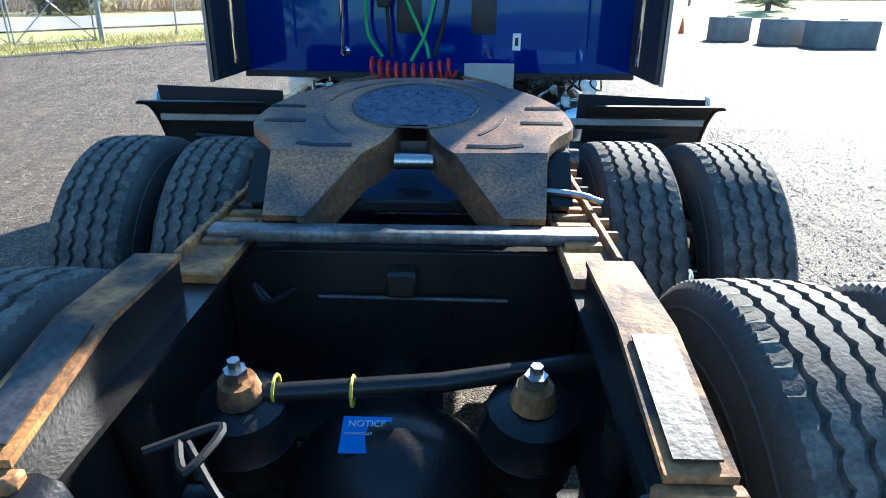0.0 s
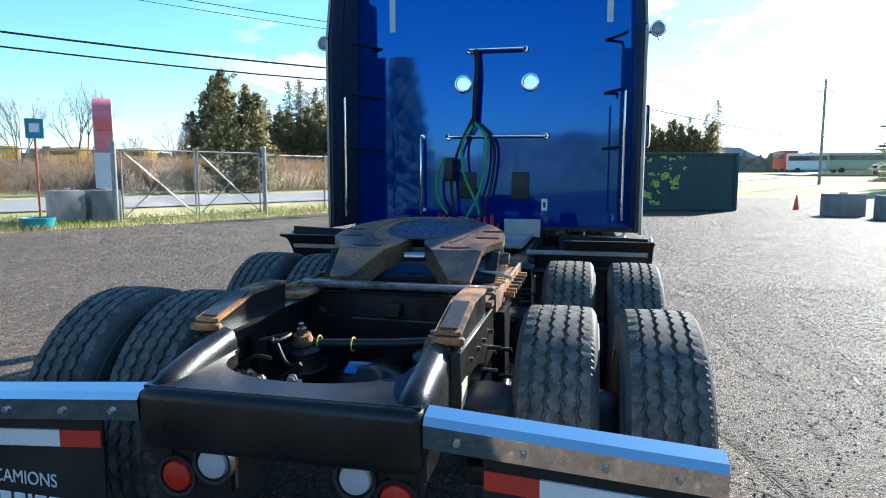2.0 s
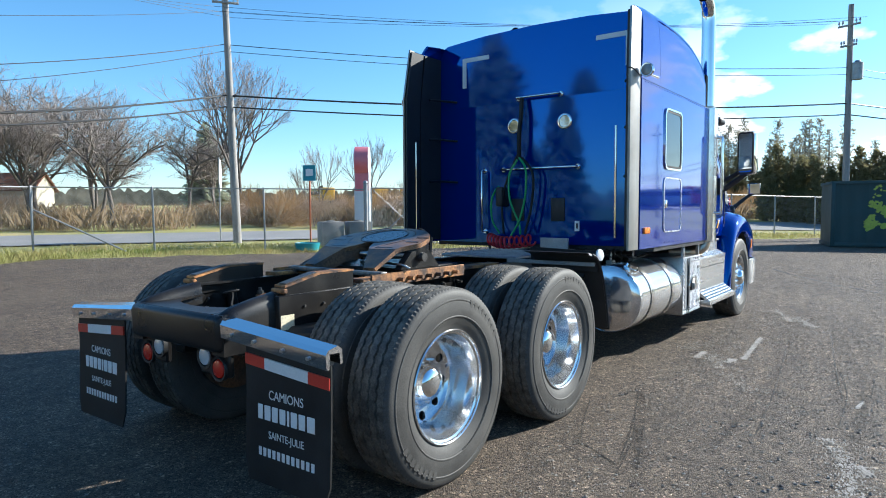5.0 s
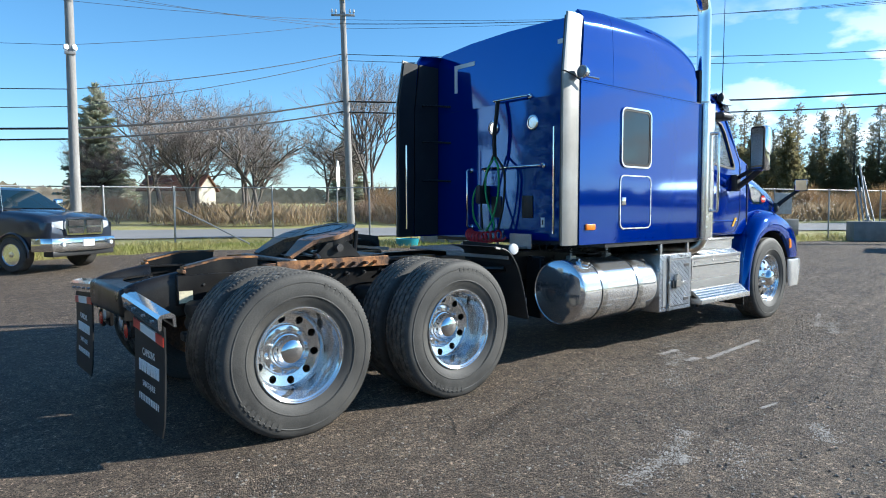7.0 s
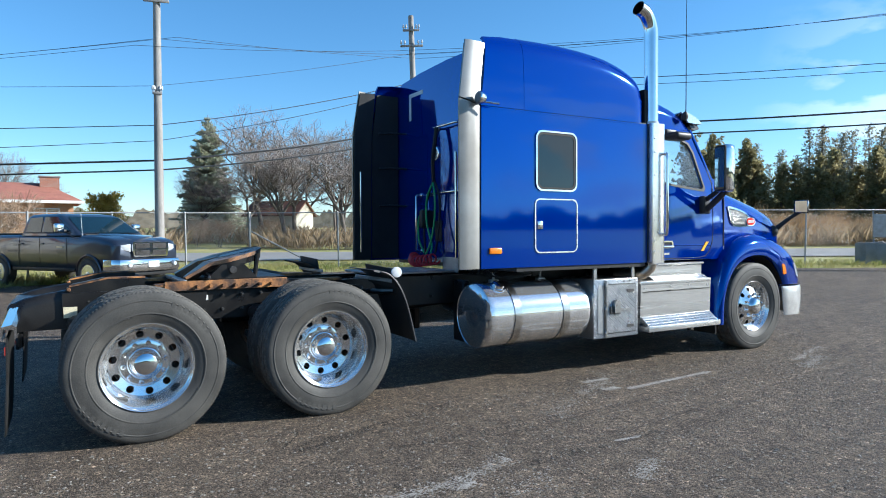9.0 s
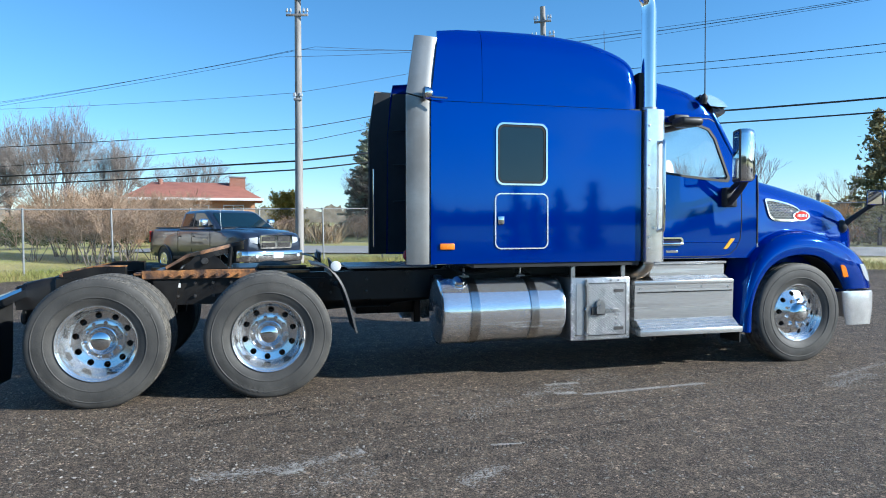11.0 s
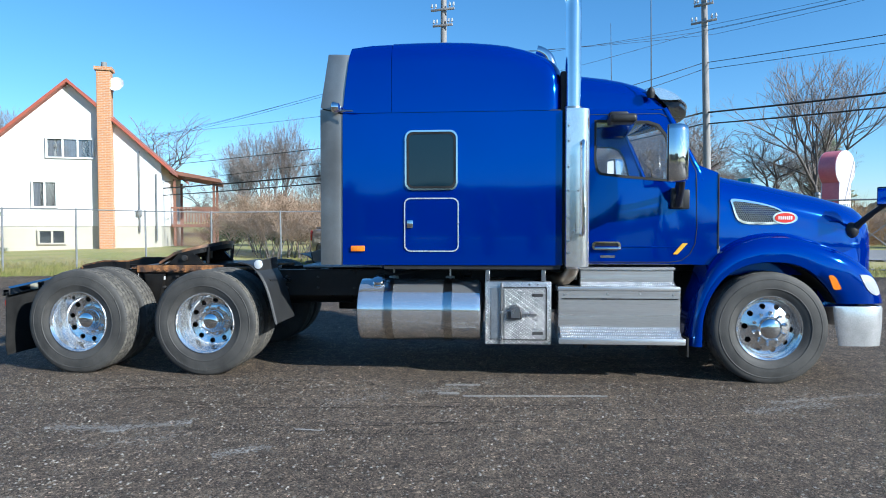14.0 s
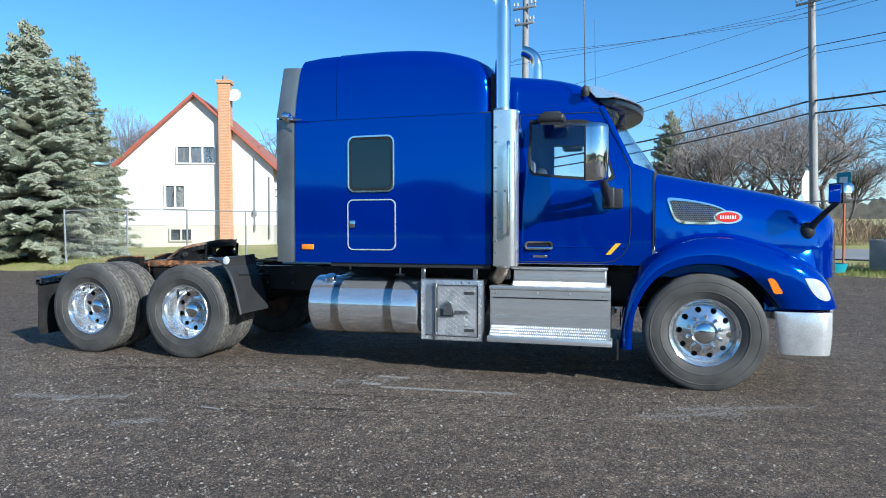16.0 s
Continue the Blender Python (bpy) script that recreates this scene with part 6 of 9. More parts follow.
# ---- coupling (fifth wheel) ----
def fifth_wheel():
    def zt(y):
        return 1.187 + 0.24 * (y - 1.626)

    top = new("fifth_wheel")
    top.parent = truck
    tagged(top, "tilted greasy rust-streaked fifth wheel coupling plate")
    CY = 1.78
    right = [(0.0, 1.862), (0.020, 1.857), (0.034, 1.835), (0.040, 1.77), (0.052, 1.71), (0.078, 1.655), (0.117, 1.602), (0.355, 1.612), (0.366, 1.655), (0.392, 1.70), (0.425, 1.735)]
    for i in range(19):
        a = radians(-3 + 93 * i / 18)
        right.append((0.442 * math.cos(a), CY + 0.34 * math.sin(a)))
    right[-1] = (0.0, right[-1][1])
    left = [(-x, y) for x, y in right[::-1] if x > 0]
    bm = plate(B(), right + left, [], lambda u, v, w: (u, v, zt(v) - w), 0.032)
    part("top_plate", bm, M_PLATE, top, "greasy plate with orange rust and bare steel specks")
    rim = [(x, y) for x, y in right[9:]]
    rim = rim + [(-x, y) for x, y in rim[::-1][1:]]
    bm = loft(B(), [[(x * k, CY + (y - CY) * k, zt(y) - d) for k, d in ((0.985, 0.02), (0.985, 0.085), (0.955, 0.085), (0.955, 0.02))] for x, y in rim])
    part("skirt", bm, M_BLACK, top)
    for s in (1, -1):
        z0, z1 = zt(1.605), 1.068
        secs = [[(s * 0.117, 1.604, z0), (s * 0.355, 1.614, z0), (s * 0.355, 1.622, z0 - 0.03), (s * 0.117, 1.622, z0 - 0.03)], [(s * 0.235, 1.425, z1), (s * 0.335, 1.425, z1), (s * 0.335, 1.44, z1 - 0.02), (s * 0.235, 1.44, z1 - 0.02)]]
        part("approach_ramp", loft(B(), secs), M_PLATE, top)
        th = [(0.034, 1.835), (0.040, 1.77), (0.052, 1.71), (0.078, 1.655), (0.117, 1.602), (0.235, 1.425)]
        bm = loft(B(), [[(s * x, y, zz), (s * (x + 0.018), y, zz), (s * (x + 0.018), y, zz - 0.10), (s * x, y, zz - 0.10)] for (x, y), zz in zip(th, [zt(y) - 0.004 for _, y in th[:5]] + [z1 - 0.004])])
        part("throat_wall", bm, M_RUSTDARK, top)

        def groove(pts, w):
            """A shallow dark grease groove lying on the plate."""
            q = [Vector((x, y)) for x, y in pts]
            secs = []
            for i, p in enumerate(q):
                d = (q[min(i + 1, len(q) - 1)] - q[max(i - 1, 0)]).normalized()
                nx, ny = -d.y * w / 2, d.x * w / 2
                secs.append([(s * (p.x + nx), p.y + ny, zt(p.y + ny) + 0.002), (s * (p.x - nx), p.y - ny, zt(p.y - ny) + 0.002), (s * (p.x - nx), p.y - ny, zt(p.y - ny) - 0.004), (s * (p.x + nx), p.y + ny, zt(p.y + ny) - 0.004)])
            return loft(B(), secs)

        for pts in ([(0.32, 1.882), (0.42, 1.886)], [(0.300, 1.785), (0.415, 1.785)], [(0.15, 1.640), (0.245, 1.638), (0.295, 1.650)]):
            part("grease_slot", groove(pts, 0.017), M_BLACK, top)
        for r, a0, a1 in ((0.262, -46, -12), (0.262, 14, 78), (0.335, 30, 66)):
            part("grease_slot", groove([(r * math.cos(radians(a0 + (a1 - a0) * i / 9)), 1.87 + 0.86 * r * math.sin(radians(a0 + (a1 - a0) * i / 9))) for i in range(10)], 0.009), M_RUSTDARK, top)
        # pivot bracket on the slide rail
        bm = loft(B(), [[(x, 1.58, 1.05), (x, 2.0, 1.05), (x, 1.88, 1.175), (x, 1.70, 1.165)] for x in (s * 0.37, s * 0.425)])
        part("pivot_bracket", bm, M_BLACK, top)
        part("pivot_pin", cyl(B(), (s * 0.36, 1.79, 1.125), (s * 0.465, 1.79, 1.125), 0.03, n=12), M_WORN, top)
        part("tilt_prop", cyl(B(), (s * 0.33, 2.0, 1.06), (s * 0.33, 2.02, 1.25), 0.02, n=8), M_BLACK, top)
    pts = []
    for i in range(48):
        a = 2 * math.pi * i / 48
        y = 1.90 + 0.16 * math.sin(a)
        pts.append((0.185 * math.cos(a), y, zt(y) + 0.0012))
    part("wear_ring", tube(B(), pts[:34] + pts[38:], 0.0035, 6, closed=False), M_WORN, top)
    disc = [(x * 0.96, 1.90 + (y - 1.90) * 0.96) for x, y, _ in pts if not (abs(x) < 0.09 and y < 1.85)]
    part("wear_disc", plate(B(), disc, [], lambda u, v, w: (u, v, zt(v) + w), 0.0012), M_DISC, top, "bluish worn bare steel disc")
    part("lock_jaw", loft(B(), [[(x, 1.79, 1.09), (x, 1.89, 1.10), (x, 1.89, zt(1.89) - 0.034), (x, 1.80, zt(1.80) - 0.06)] for x in (-0.045, 0.045)]), M_BLACK, top)
    part("lock_bar", cyl(B(), (-0.045, 1.70, 1.135), (0.06, 1.70, 1.135), 0.022, n=14), M_STEEL, top)
    part("release_handle", tube(B(), smooth_path([(0.2, 1.62, 1.09), (0.42, 1.60, 1.08), (0.50, 1.59, 1.06)], 5), 0.009, 6), M_STEEL, top)
    for k in range(7):
        yy = 1.5 + k * 0.1
        part("rail_bolt", cyl(B(), (0.475, yy, 1.0), (0.525, yy, 1.0), 0.014, n=6), M_RUST, top)
        part("rail_bolt", cyl(B(), (-0.475, yy, 1.0), (-0.525, yy, 1.0), 0.014, n=6), M_RUST, top)
    # slide rails with locking teeth
    for s in (1, -1):
        part("slide_rail", box(B(), min(s * 0.36, s * 0.47), max(s * 0.36, s * 0.47), 1.18, 2.75, 1.0, 1.025, 0.004, 1), M_RUST, top, "rusty toothed slide rail")
        part("angle_rail", box(B(), s * 0.47 - 0.008, s * 0.47 + 0.008, 1.25, 2.24, 0.965, 1.045, 0.003, 1), M_RUST, top)
        for i in range(9):
            y = 1.34 + i * 0.065
            part("rail_tooth", box(B(), min(s * 0.37, s * 0.455), max(s * 0.37, s * 0.455), y, y + 0.03, 1.022, 1.036, 0.003, 1), M_RUST, top)
    part("tie_plate", box(B(), -0.45, 0.45, 1.365, 1.425, 1.022, 1.052, 0.006, 2), M_TIE, top, "worn steel cross tie plate")
    part("carrier_plate", box(B(), -0.42, 0.42, 1.60, 2.25, 1.02, 1.055, 0.006, 1), M_BLACK, top)


fifth_wheel()


# ---- axles, springs, brake parts ----
for y in (HUB_R, HUB_M):
    part("axle_housing", cyl(B(), (-0.95, y, R_HUB), (0.95, y, R_HUB), 0.07, n=14), M_BLACK, truck)
    bm = B()
    ball(bm, (0.0, y, R_HUB + 0.03), 0.24, 20, 14, (1.0, 0.85, 1.0))
    cyl(bm, (-0.02, y + 0.1, R_HUB + 0.1), (-0.02, y + 0.42, R_HUB + 0.14), 0.12, 0.07, 14)
    part("differential", bm, M_BLACK, truck)
    for s in (1, -1):
        part("air_spring", lathe(B(), [(0, 0.10), (0.02, 0.13), (0.06, 0.14), (0.10, 0.125), (0.14, 0.14), (0.18, 0.13), (0.2, 0.1)], (s * 0.52, y - 0.34, 0.62), (0, 0, 1), 18), M_RUBBER, truck)
        part("spring_beam", box(B(), s * 0.52 - 0.05, s * 0.52 + 0.05, y - 0.5, y + 0.45, 0.56, 0.62, 0.01, 1), M_BLACK, truck)
        part("damper", cyl(B(), (s * 0.40, y - 0.12, 0.5), (s * 0.40, y - 0.2, 0.93), 0.035, n=10), M_BLACK, truck)
        bm = lathe(B(), [(0, 0.05), (0.01, 0.085), (0.08, 0.09), (0.09, 0.098), (0.10, 0.09), (0.17, 0.085), (0.18, 0.06)], (s * 0.272, y - 0.02, 0.68), (0.0, -0.2, 1), 18)
        part("brake_chamber", bm, M_BLACK, truck)
        bm = cyl(B(), (s * 0.272, y - 0.055, 0.86), (s * 0.272, y - 0.063, 0.90), 0.045, 0.035, 12)
        part("chamber_cap", bm, M_RUST, truck, "rusty chamber cap")
        bm = cyl(B(), (s * 0.272, y - 0.063, 0.89), (s * 0.272, y - 0.068, 0.945), 0.012, n=6)
        cyl(bm, (s * 0.272, y - 0.064, 0.905), (s * 0.272, y - 0.066, 0.925), 0.022, n=6)
        part("caging_bolt", bm, M_STEEL, truck)
        part("hanger_bracket", loft(B(), [[(x, y + 0.30, 0.95), (x, y + 0.52, 0.95), (x, y + 0.45, 0.55), (x, y + 0.36, 0.55)] for x in (s * 0.44, s * 0.50)]), M_BLACK, truck)
        part("torque_rod", cyl(B(), (s * 0.5, y + 0.35, 0.62), (s * 0.5, y - 0.05, 0.5), 0.028, n=10), M_BLACK, truck)
    for yy, xx, zz in ((0.05, 0.46, 0.86), (0.25, 0.48, 0.8), (-0.12, 0.47, 0.82), (0.14, 0.5, 0.72)):
        part("bracket_stud", cyl(B(), (xx, y + yy, zz), (xx + 0.06, y + yy, zz), 0.009, n=6), M_WORN, truck)
part("tie_rod", tube(B(), [(-0.3, 1.0, 0.855), (0.1, 1.04, 0.868), (0.40, 1.10, 0.885)], 0.02, 10), M_BLACK, truck)
m_yel = mat("yellow_zip_tie", (0.6, 0.52, 0.06), rough=0.5)
for x in (-0.21, -0.065):
    bm = B()
    tube(bm, [(x, 1.015 + 0.028 * math.cos(a), 0.862 + 0.028 * math.sin(a)) for a in [2 * math.pi * i / 12 for i in range(12)]], 0.0035, 5, closed=True)
    part("yellow_tie", bm, m_yel, truck, "yellow cable tie")
for x0, y0 in ((-0.33, 0.75), (-0.18, 0.55), (-0.28, 1.25)):
    rng = random.Random(int(x0 * 1000))
    pts = [Vector((x0, y0, 0.93))]
    for i in range(6):
        pts.append(pts[-1] + Vector((rng.uniform(-0.12, 0.12), rng.uniform(-0.09, 0.11), rng.uniform(-0.08, 0.03))))
    part("air_line", tube(B(), smooth_path(pts, 5), 0.007, 6), M_RUBBER, truck)
# pneumatic fittings near the rear member
for i, (x, y, z) in enumerate(((-0.22, 0.52, 0.86), (-0.14, 0.47, 0.84), (-0.10, 0.55, 0.87), (-0.27, 0.60, 0.85), (-0.05, 0.5, 0.82))):
    rng = random.Random(i + 40)
    d = Vector((rng.uniform(-1, 1), rng.uniform(-1, 1), rng.uniform(-0.2, 0.9))).normalized() * 0.06
    bm = cyl(B(), (x, y, z), Vector((x, y, z)) + d, 0.012, n=8)
    cyl(bm, Vector((x, y, z)) + d * 0.4, Vector((x, y, z)) + d * 0.65, 0.018, n=6)
    part("brass_fitting", bm, M_STEEL, truck)
# maker's service label on the differential
lab = part("service_label", loft(B(), [[(x, 0.965, 0.757), (x, 1.04, 0.783), (x, 1.04, 0.786), (x, 0.965, 0.760)] for x in (-0.09, 0.005)]), M_NOTICE, truck, "blue notice label")
tilt = pose(-0.0425, 1.0025, 0.7742, 19.1, 0, 0)
letters("label_text", "NOTICE", 0.02, tilt @ Matrix.Translation((0, 0.022, 0.0)), M_WHITE, lab)
letters("label_text", "SYNTHETIC LUBRICANT", 0.0078, tilt @ Matrix.Translation((0, 0.0, 0.0)), M_WHITE, lab)


# ---- rear lamps, mudflap hangers ----
def mudflap(s):
    hx0, hx1 = 0.43, 1.185
    secs = []
    for i in range(7):
        t = i / 6
        x = s * (hx0 + (hx1 - hx0) * t)
        zt = 0.905 - 0.055 * t
        secs.append([(x, 0.215, zt - 0.085), (x, 0.21, zt - 0.02), (x, 0.225, zt), (x, 0.28, zt + 0.012), (x, 0.305, zt - 0.005), (x, 0.31, zt - 0.07), (x, 0.295, zt - 0.07), (x, 0.29, zt - 0.02), (x, 0.235, zt - 0.018), (x, 0.23, zt - 0.085)])
    bar = part("flap_hanger", loft(B(), secs), M_CHROME, truck, "bright chrome mudflap hanger bar")
    for t in (0.12, 0.35, 0.62, 0.85):
        x = s * (hx0 + (hx1 - hx0) * t)
        part("hanger_bolt", cyl(B(), (x, 0.211, 0.85 - 0.055 * t), (x, 0.203, 0.85 - 0.055 * t), 0.009, n=6), M_STEEL, bar)
    x0, x1 = 0.585, 1.175
    slope = 0.07
    secs = []
    for i in range(8):
        z = 0.82 - 0.665 * i / 7
        yy = 0.247 - 0.02 * (i / 7) ** 2
        cut = 0.03 if i == 7 else 0.0
        secs.append([(s * (x0 + cut), yy, z), (s * (x1 - cut), yy, z - slope * (x1 - x0) * (1 - i / 7)), (s * (x1 - cut), yy + 0.009, z - slope * (x1 - x0) * (1 - i / 7)), (s * (x0 + cut), yy + 0.009, z)])
    flap = part("mudflap", loft(B(), secs), M_RUBBER, truck, "black mudflap with white lettering")
    xs = [x0 + 0.004, x0 + 0.150, x0 + 0.452, x1 - 0.003]
    for k, m_ in enumerate((M_TAPE_R, M_WHITE, M_TAPE_R)):
        quad = [(xs[k], 0.765), (xs[k + 1], 0.765), (xs[k + 1], 0.712), (xs[k], 0.712)]
        bm = loft(B(), [[(s * x, y, z - slope * (x - x0)) for x, z in quad] for y in (0.238, 0.2465)])
        part("reflective_tape", bm, m_, flap, ("red", "white", "red")[k] + " reflective tape")
    xc = s * (x0 + x1) / 2
    back = Matrix(((1, 0, 0, xc), (0, 0, -1, 0.242), (0, 1, 0, 0), (0, 0, 0, 1)))
    letters("flap_lettering", "CAMIONS", 0.062, Matrix.Translation((0, -0.001, 0.582)) @ back, M_WHITE, flap, squeeze=0.88)
    for k, w in enumerate((0.018, 0.022, 0.021, 0.021, 0.008, 0.022, 0.022, 0.026)):
        x = xc + (-0.186, -0.134, -0.080, -0.026, 0.014, 0.054, 0.108, 0.168)[k]
        part("flap_lettering", box(B(), x - w, x + w, 0.2395, 0.245, 0.458, 0.530, 0.003, 1), M_WHITE, flap)
    letters("flap_lettering", "SAINTE-JULIE", 0.050, Matrix.Translation((0, -0.0045, 0.392)) @ back, M_WHITE, flap, squeeze=0.86)
    for k in range(12):
        x = xc + (-5.5 + k) * 0.0335
        part("flap_lettering", box(B(), x - 0.0105, x + 0.0105, 0.234, 0.2395, 0.286, 0.326), M_WHITE, flap)


mirrored(mudflap)
for s in (1, -1):
    bm = box(B(), min(s * 0.16, s * 0.42), max(s * 0.16, s * 0.42), 0.265, 0.30, 0.60, 0.76, 0.01, 1)
    part("lamp_bracket", bm, M_BLACK, truck)
    for x, z, m_, lb in ((0.342, 0.642, M_RED, "round red tail lamp"), (0.222, 0.692, M_LENS, "round clear reversing lamp")):
        bm = lathe(B(), [(0, 0.050), (0.012, 0.050), (0.022, 0.044), (0.028, 0.02), (0.029, 0.0)], (s * x, 0.272, z), (0, -1, 0), 24)
        lp = part("tail_lamp", bm, m_, truck, lb)
        part("lamp_ring", lathe(B(), [(-0.005, 0.052), (0.02, 0.054), (0.022, 0.064), (0.0, 0.066)], (s * x, 0.272, z), (0, -1, 0), 24), M_PLASTIC, lp)
    part("side_marker", box(B(), s * 0.325 - 0.06, s * 0.325 + 0.06, 0.235, 0.265, 0.732, 0.762, 0.006, 1), M_RED, truck, "small red rectangular marker lamp")
part("frame_label", box(B(), 0.466, 0.469, 0.555, 0.645, 0.805, 0.885), M_LABEL, truck, "cream weight label")
part("frame_label", box(B(), 0.478, 0.4805, 1.52, 1.58, 0.885, 0.925), M_WHITE, truck, "small white label")


# ---- quarter fenders ahead of the drive wheels ----
def quarter_fender(s):
    prof = smooth_path([(2.72, 1.125), (2.86, 1.085), (2.96, 0.97), (3.03, 0.80), (3.10, 0.52)], 4)
    secs = []
    for p in prof:
        secs.append([(s * 0.70, p[0], p[1]), (s * 1.235, p[0], p[1]), (s * 1.245, p[0] + 0.006, p[1] - 0.012), (s * 1.235, p[0] + 0.014, p[1] + 0.004), (s * 0.70, p[0] + 0.014, p[1] + 0.004)])
    q = part("quarter_fender", loft(B(), secs), M_PLASTIC, truck, "black plastic quarter fender")
    part("fender_flange", loft(B(), [[(s * 0.66, y, z), (s * 1.22, y, z - 0.02 * s), (s * 1.22, y + 0.012, z - 0.02 * s), (s * 0.66, y + 0.012, z)] for y, z in ((2.93, 0.99), (2.90, 1.15))]), M_PLASTIC, truck)
    part("fender_strap", box(B(), min(s * 0.45, s * 1.22), max(s * 0.45, s * 1.22), 2.885, 2.90, 1.015, 1.045, 0.003, 1), M_GALV, truck)
    tr = [(s * 1.246, p[0] - 0.004, p[1]) for p in prof[2:]]
    part("fender_edge", tube(B(), tr, 0.008, 6), M_PLASTIC, truck)
    part("fender_reflector", lathe(B(), [(0, 0.045), (0.012, 0.043), (0.016, 0.03), (0.017, 0.0)], (s * 1.235, 2.93, 1.10), (s, -0.2, 0.1), 20), M_WHITE, truck, "round white reflector")
    part("fender_arm", cyl(B(), (s * 0.42, 2.98, 0.88), (s * 1.1, 2.98, 0.93), 0.024, n=8), M_BLACK, truck)


mirrored(quarter_fender)


# ---- deck plate, gap gear ----
bm = box(B(), -0.40, 0.40, 3.12, 4.0, 1.02, 1.045, 0.006, 1)
part("deck_plate", bm, M_GREY, truck, "grey aluminium deck plate")
for i in range(9):
    part("deck_rib", box(B(), -0.38, 0.38, 3.16 + i * 0.09, 3.18 + i * 0.09, 1.044, 1.05), M_GREY, truck)
part("deck_kick_plate", box(B(), 0.16, 0.46, 4.0, 4.015, 1.02, 1.17), M_GREY, truck)
part("battery_box", box(B(), -0.95, -0.48, 3.3, 4.0, 0.45, 0.95, 0.02, 2), M_BLACK, truck)
part("air_tank", cyl(B(), (0.0, 2.75, 0.72), (0.0, 3.6, 0.72), 0.13, n=20), M_BLACK, truck)
part("transmission", box(B(), -0.28, 0.28, 4.2, 6.4, 0.55, 1.0, 0.08, 3), M_BLACK, truck)
part("engine_block", box(B(), -0.4, 0.4, 6.6, 8.5, 0.62, 1.45, 0.1, 3), M_BLACK, truck)
part("front_axle", box(B(), -0.95, 0.95, HUB_F - 0.06, HUB_F + 0.06, 0.40, 0.50, 0.02, 2), M_BLACK, truck)
part("drive_shaft", cyl(B(), (0, 2.7, 0.62), (0, 4.2, 0.72), 0.06, n=14), M_BLACK, truck)


# ---- sleeper ----
SX = 1.235
Y_BACK, Y_FRONT = 4.15, 5.87


def sleeper_body():
    pts = rounded(-SX, SX, Y_BACK, Y_FRONT - 0.025, 0.04, 5)
    bm = loft(B(), [[(x, y, z) for x, y in pts] for z in (1.10, 1.13, 2.55)])
    body = part("sleeper_body", bm, M_BLUE, truck, "glossy dark blue sleeper box")
    # lower sill
    part("sleeper_sill", box(B(), -SX + 0.01, SX - 0.01, Y_BACK + 0.02, Y_FRONT - 0.02, 1.06, 1.10), M_PLASTIC, truck)
    return body


body = sleeper_body()


def roof_top(y):
    tab = [(3.75, 3.205), (4.05, 3.24), (4.4, 3.25), (4.75, 3.25), (5.1, 3.235), (5.35, 3.20), (5.55, 3.15), (5.7, 3.09), (5.8, 3.03), (5.87, 2.96)]
    for (a, za), (b, zb) in zip(tab, tab[1:]):
        if y <= b:
            return za + (zb - za) * (y - a) / (b - a)
    return tab[-1][1]


def roof_section(y, grow=0.0):
    zt = roof_top(y)
    inset = 0.0
    if y > 5.73:
        k = (y - 5.73) / 0.14
        inset = 0.14 * (1 - math.sqrt(max(0.0, 1 - k * k)))
    w = SX - inset
    sec = [(w, 2.555), (w, 2.8), (w - 0.012, zt - 0.22)]
    for i in range(1, 8):
        a = math.pi / 2 * i / 7
        sec.append((w - 0.012 - 0.16 * (1 - math.cos(a)), zt - 0.22 + 0.22 * math.sin(a)))
    sec += [(0.6, zt + 0.035), (0.0, zt + 0.05)]
    full = sec + [(-x, z) for x, z in sec[::-1][1:]]
    return [(x, y, z) for x, z in full]


part("roof_rear", loft(B(), [[(x * 0.985, y, z - 0.004) for x, y, z in roof_section(q)] for q in (4.15, 4.2, 4.247)]), M_BLUE, truck, angle=50)
part("roof_cap", loft(B(), [roof_section(y) for y in (4.253, 4.5, 4.75, 5.0, 5.2, 5.35, 5.5, 5.6, 5.68, 5.73, 5.77, 5.80, 5.83, 5.85, 5.865)]), M_BLUE, truck, "aerodynamic blue roof cap", angle=50)
part("roof_seam", box(B(), -SX + 0.004, SX - 0.004, Y_BACK + 0.004, Y_FRONT - 0.02, 2.545, 2.562), M_PLASTIC, truck)
for s in (1, -1):
    for i in range(27):
        y = 3.86 + i * 0.073
        part("rivet", cyl(B(), (s * SX, y, 2.535), (s * (SX + 0.008), y, 2.535), 0.006, n=6), M_BLUE, truck)


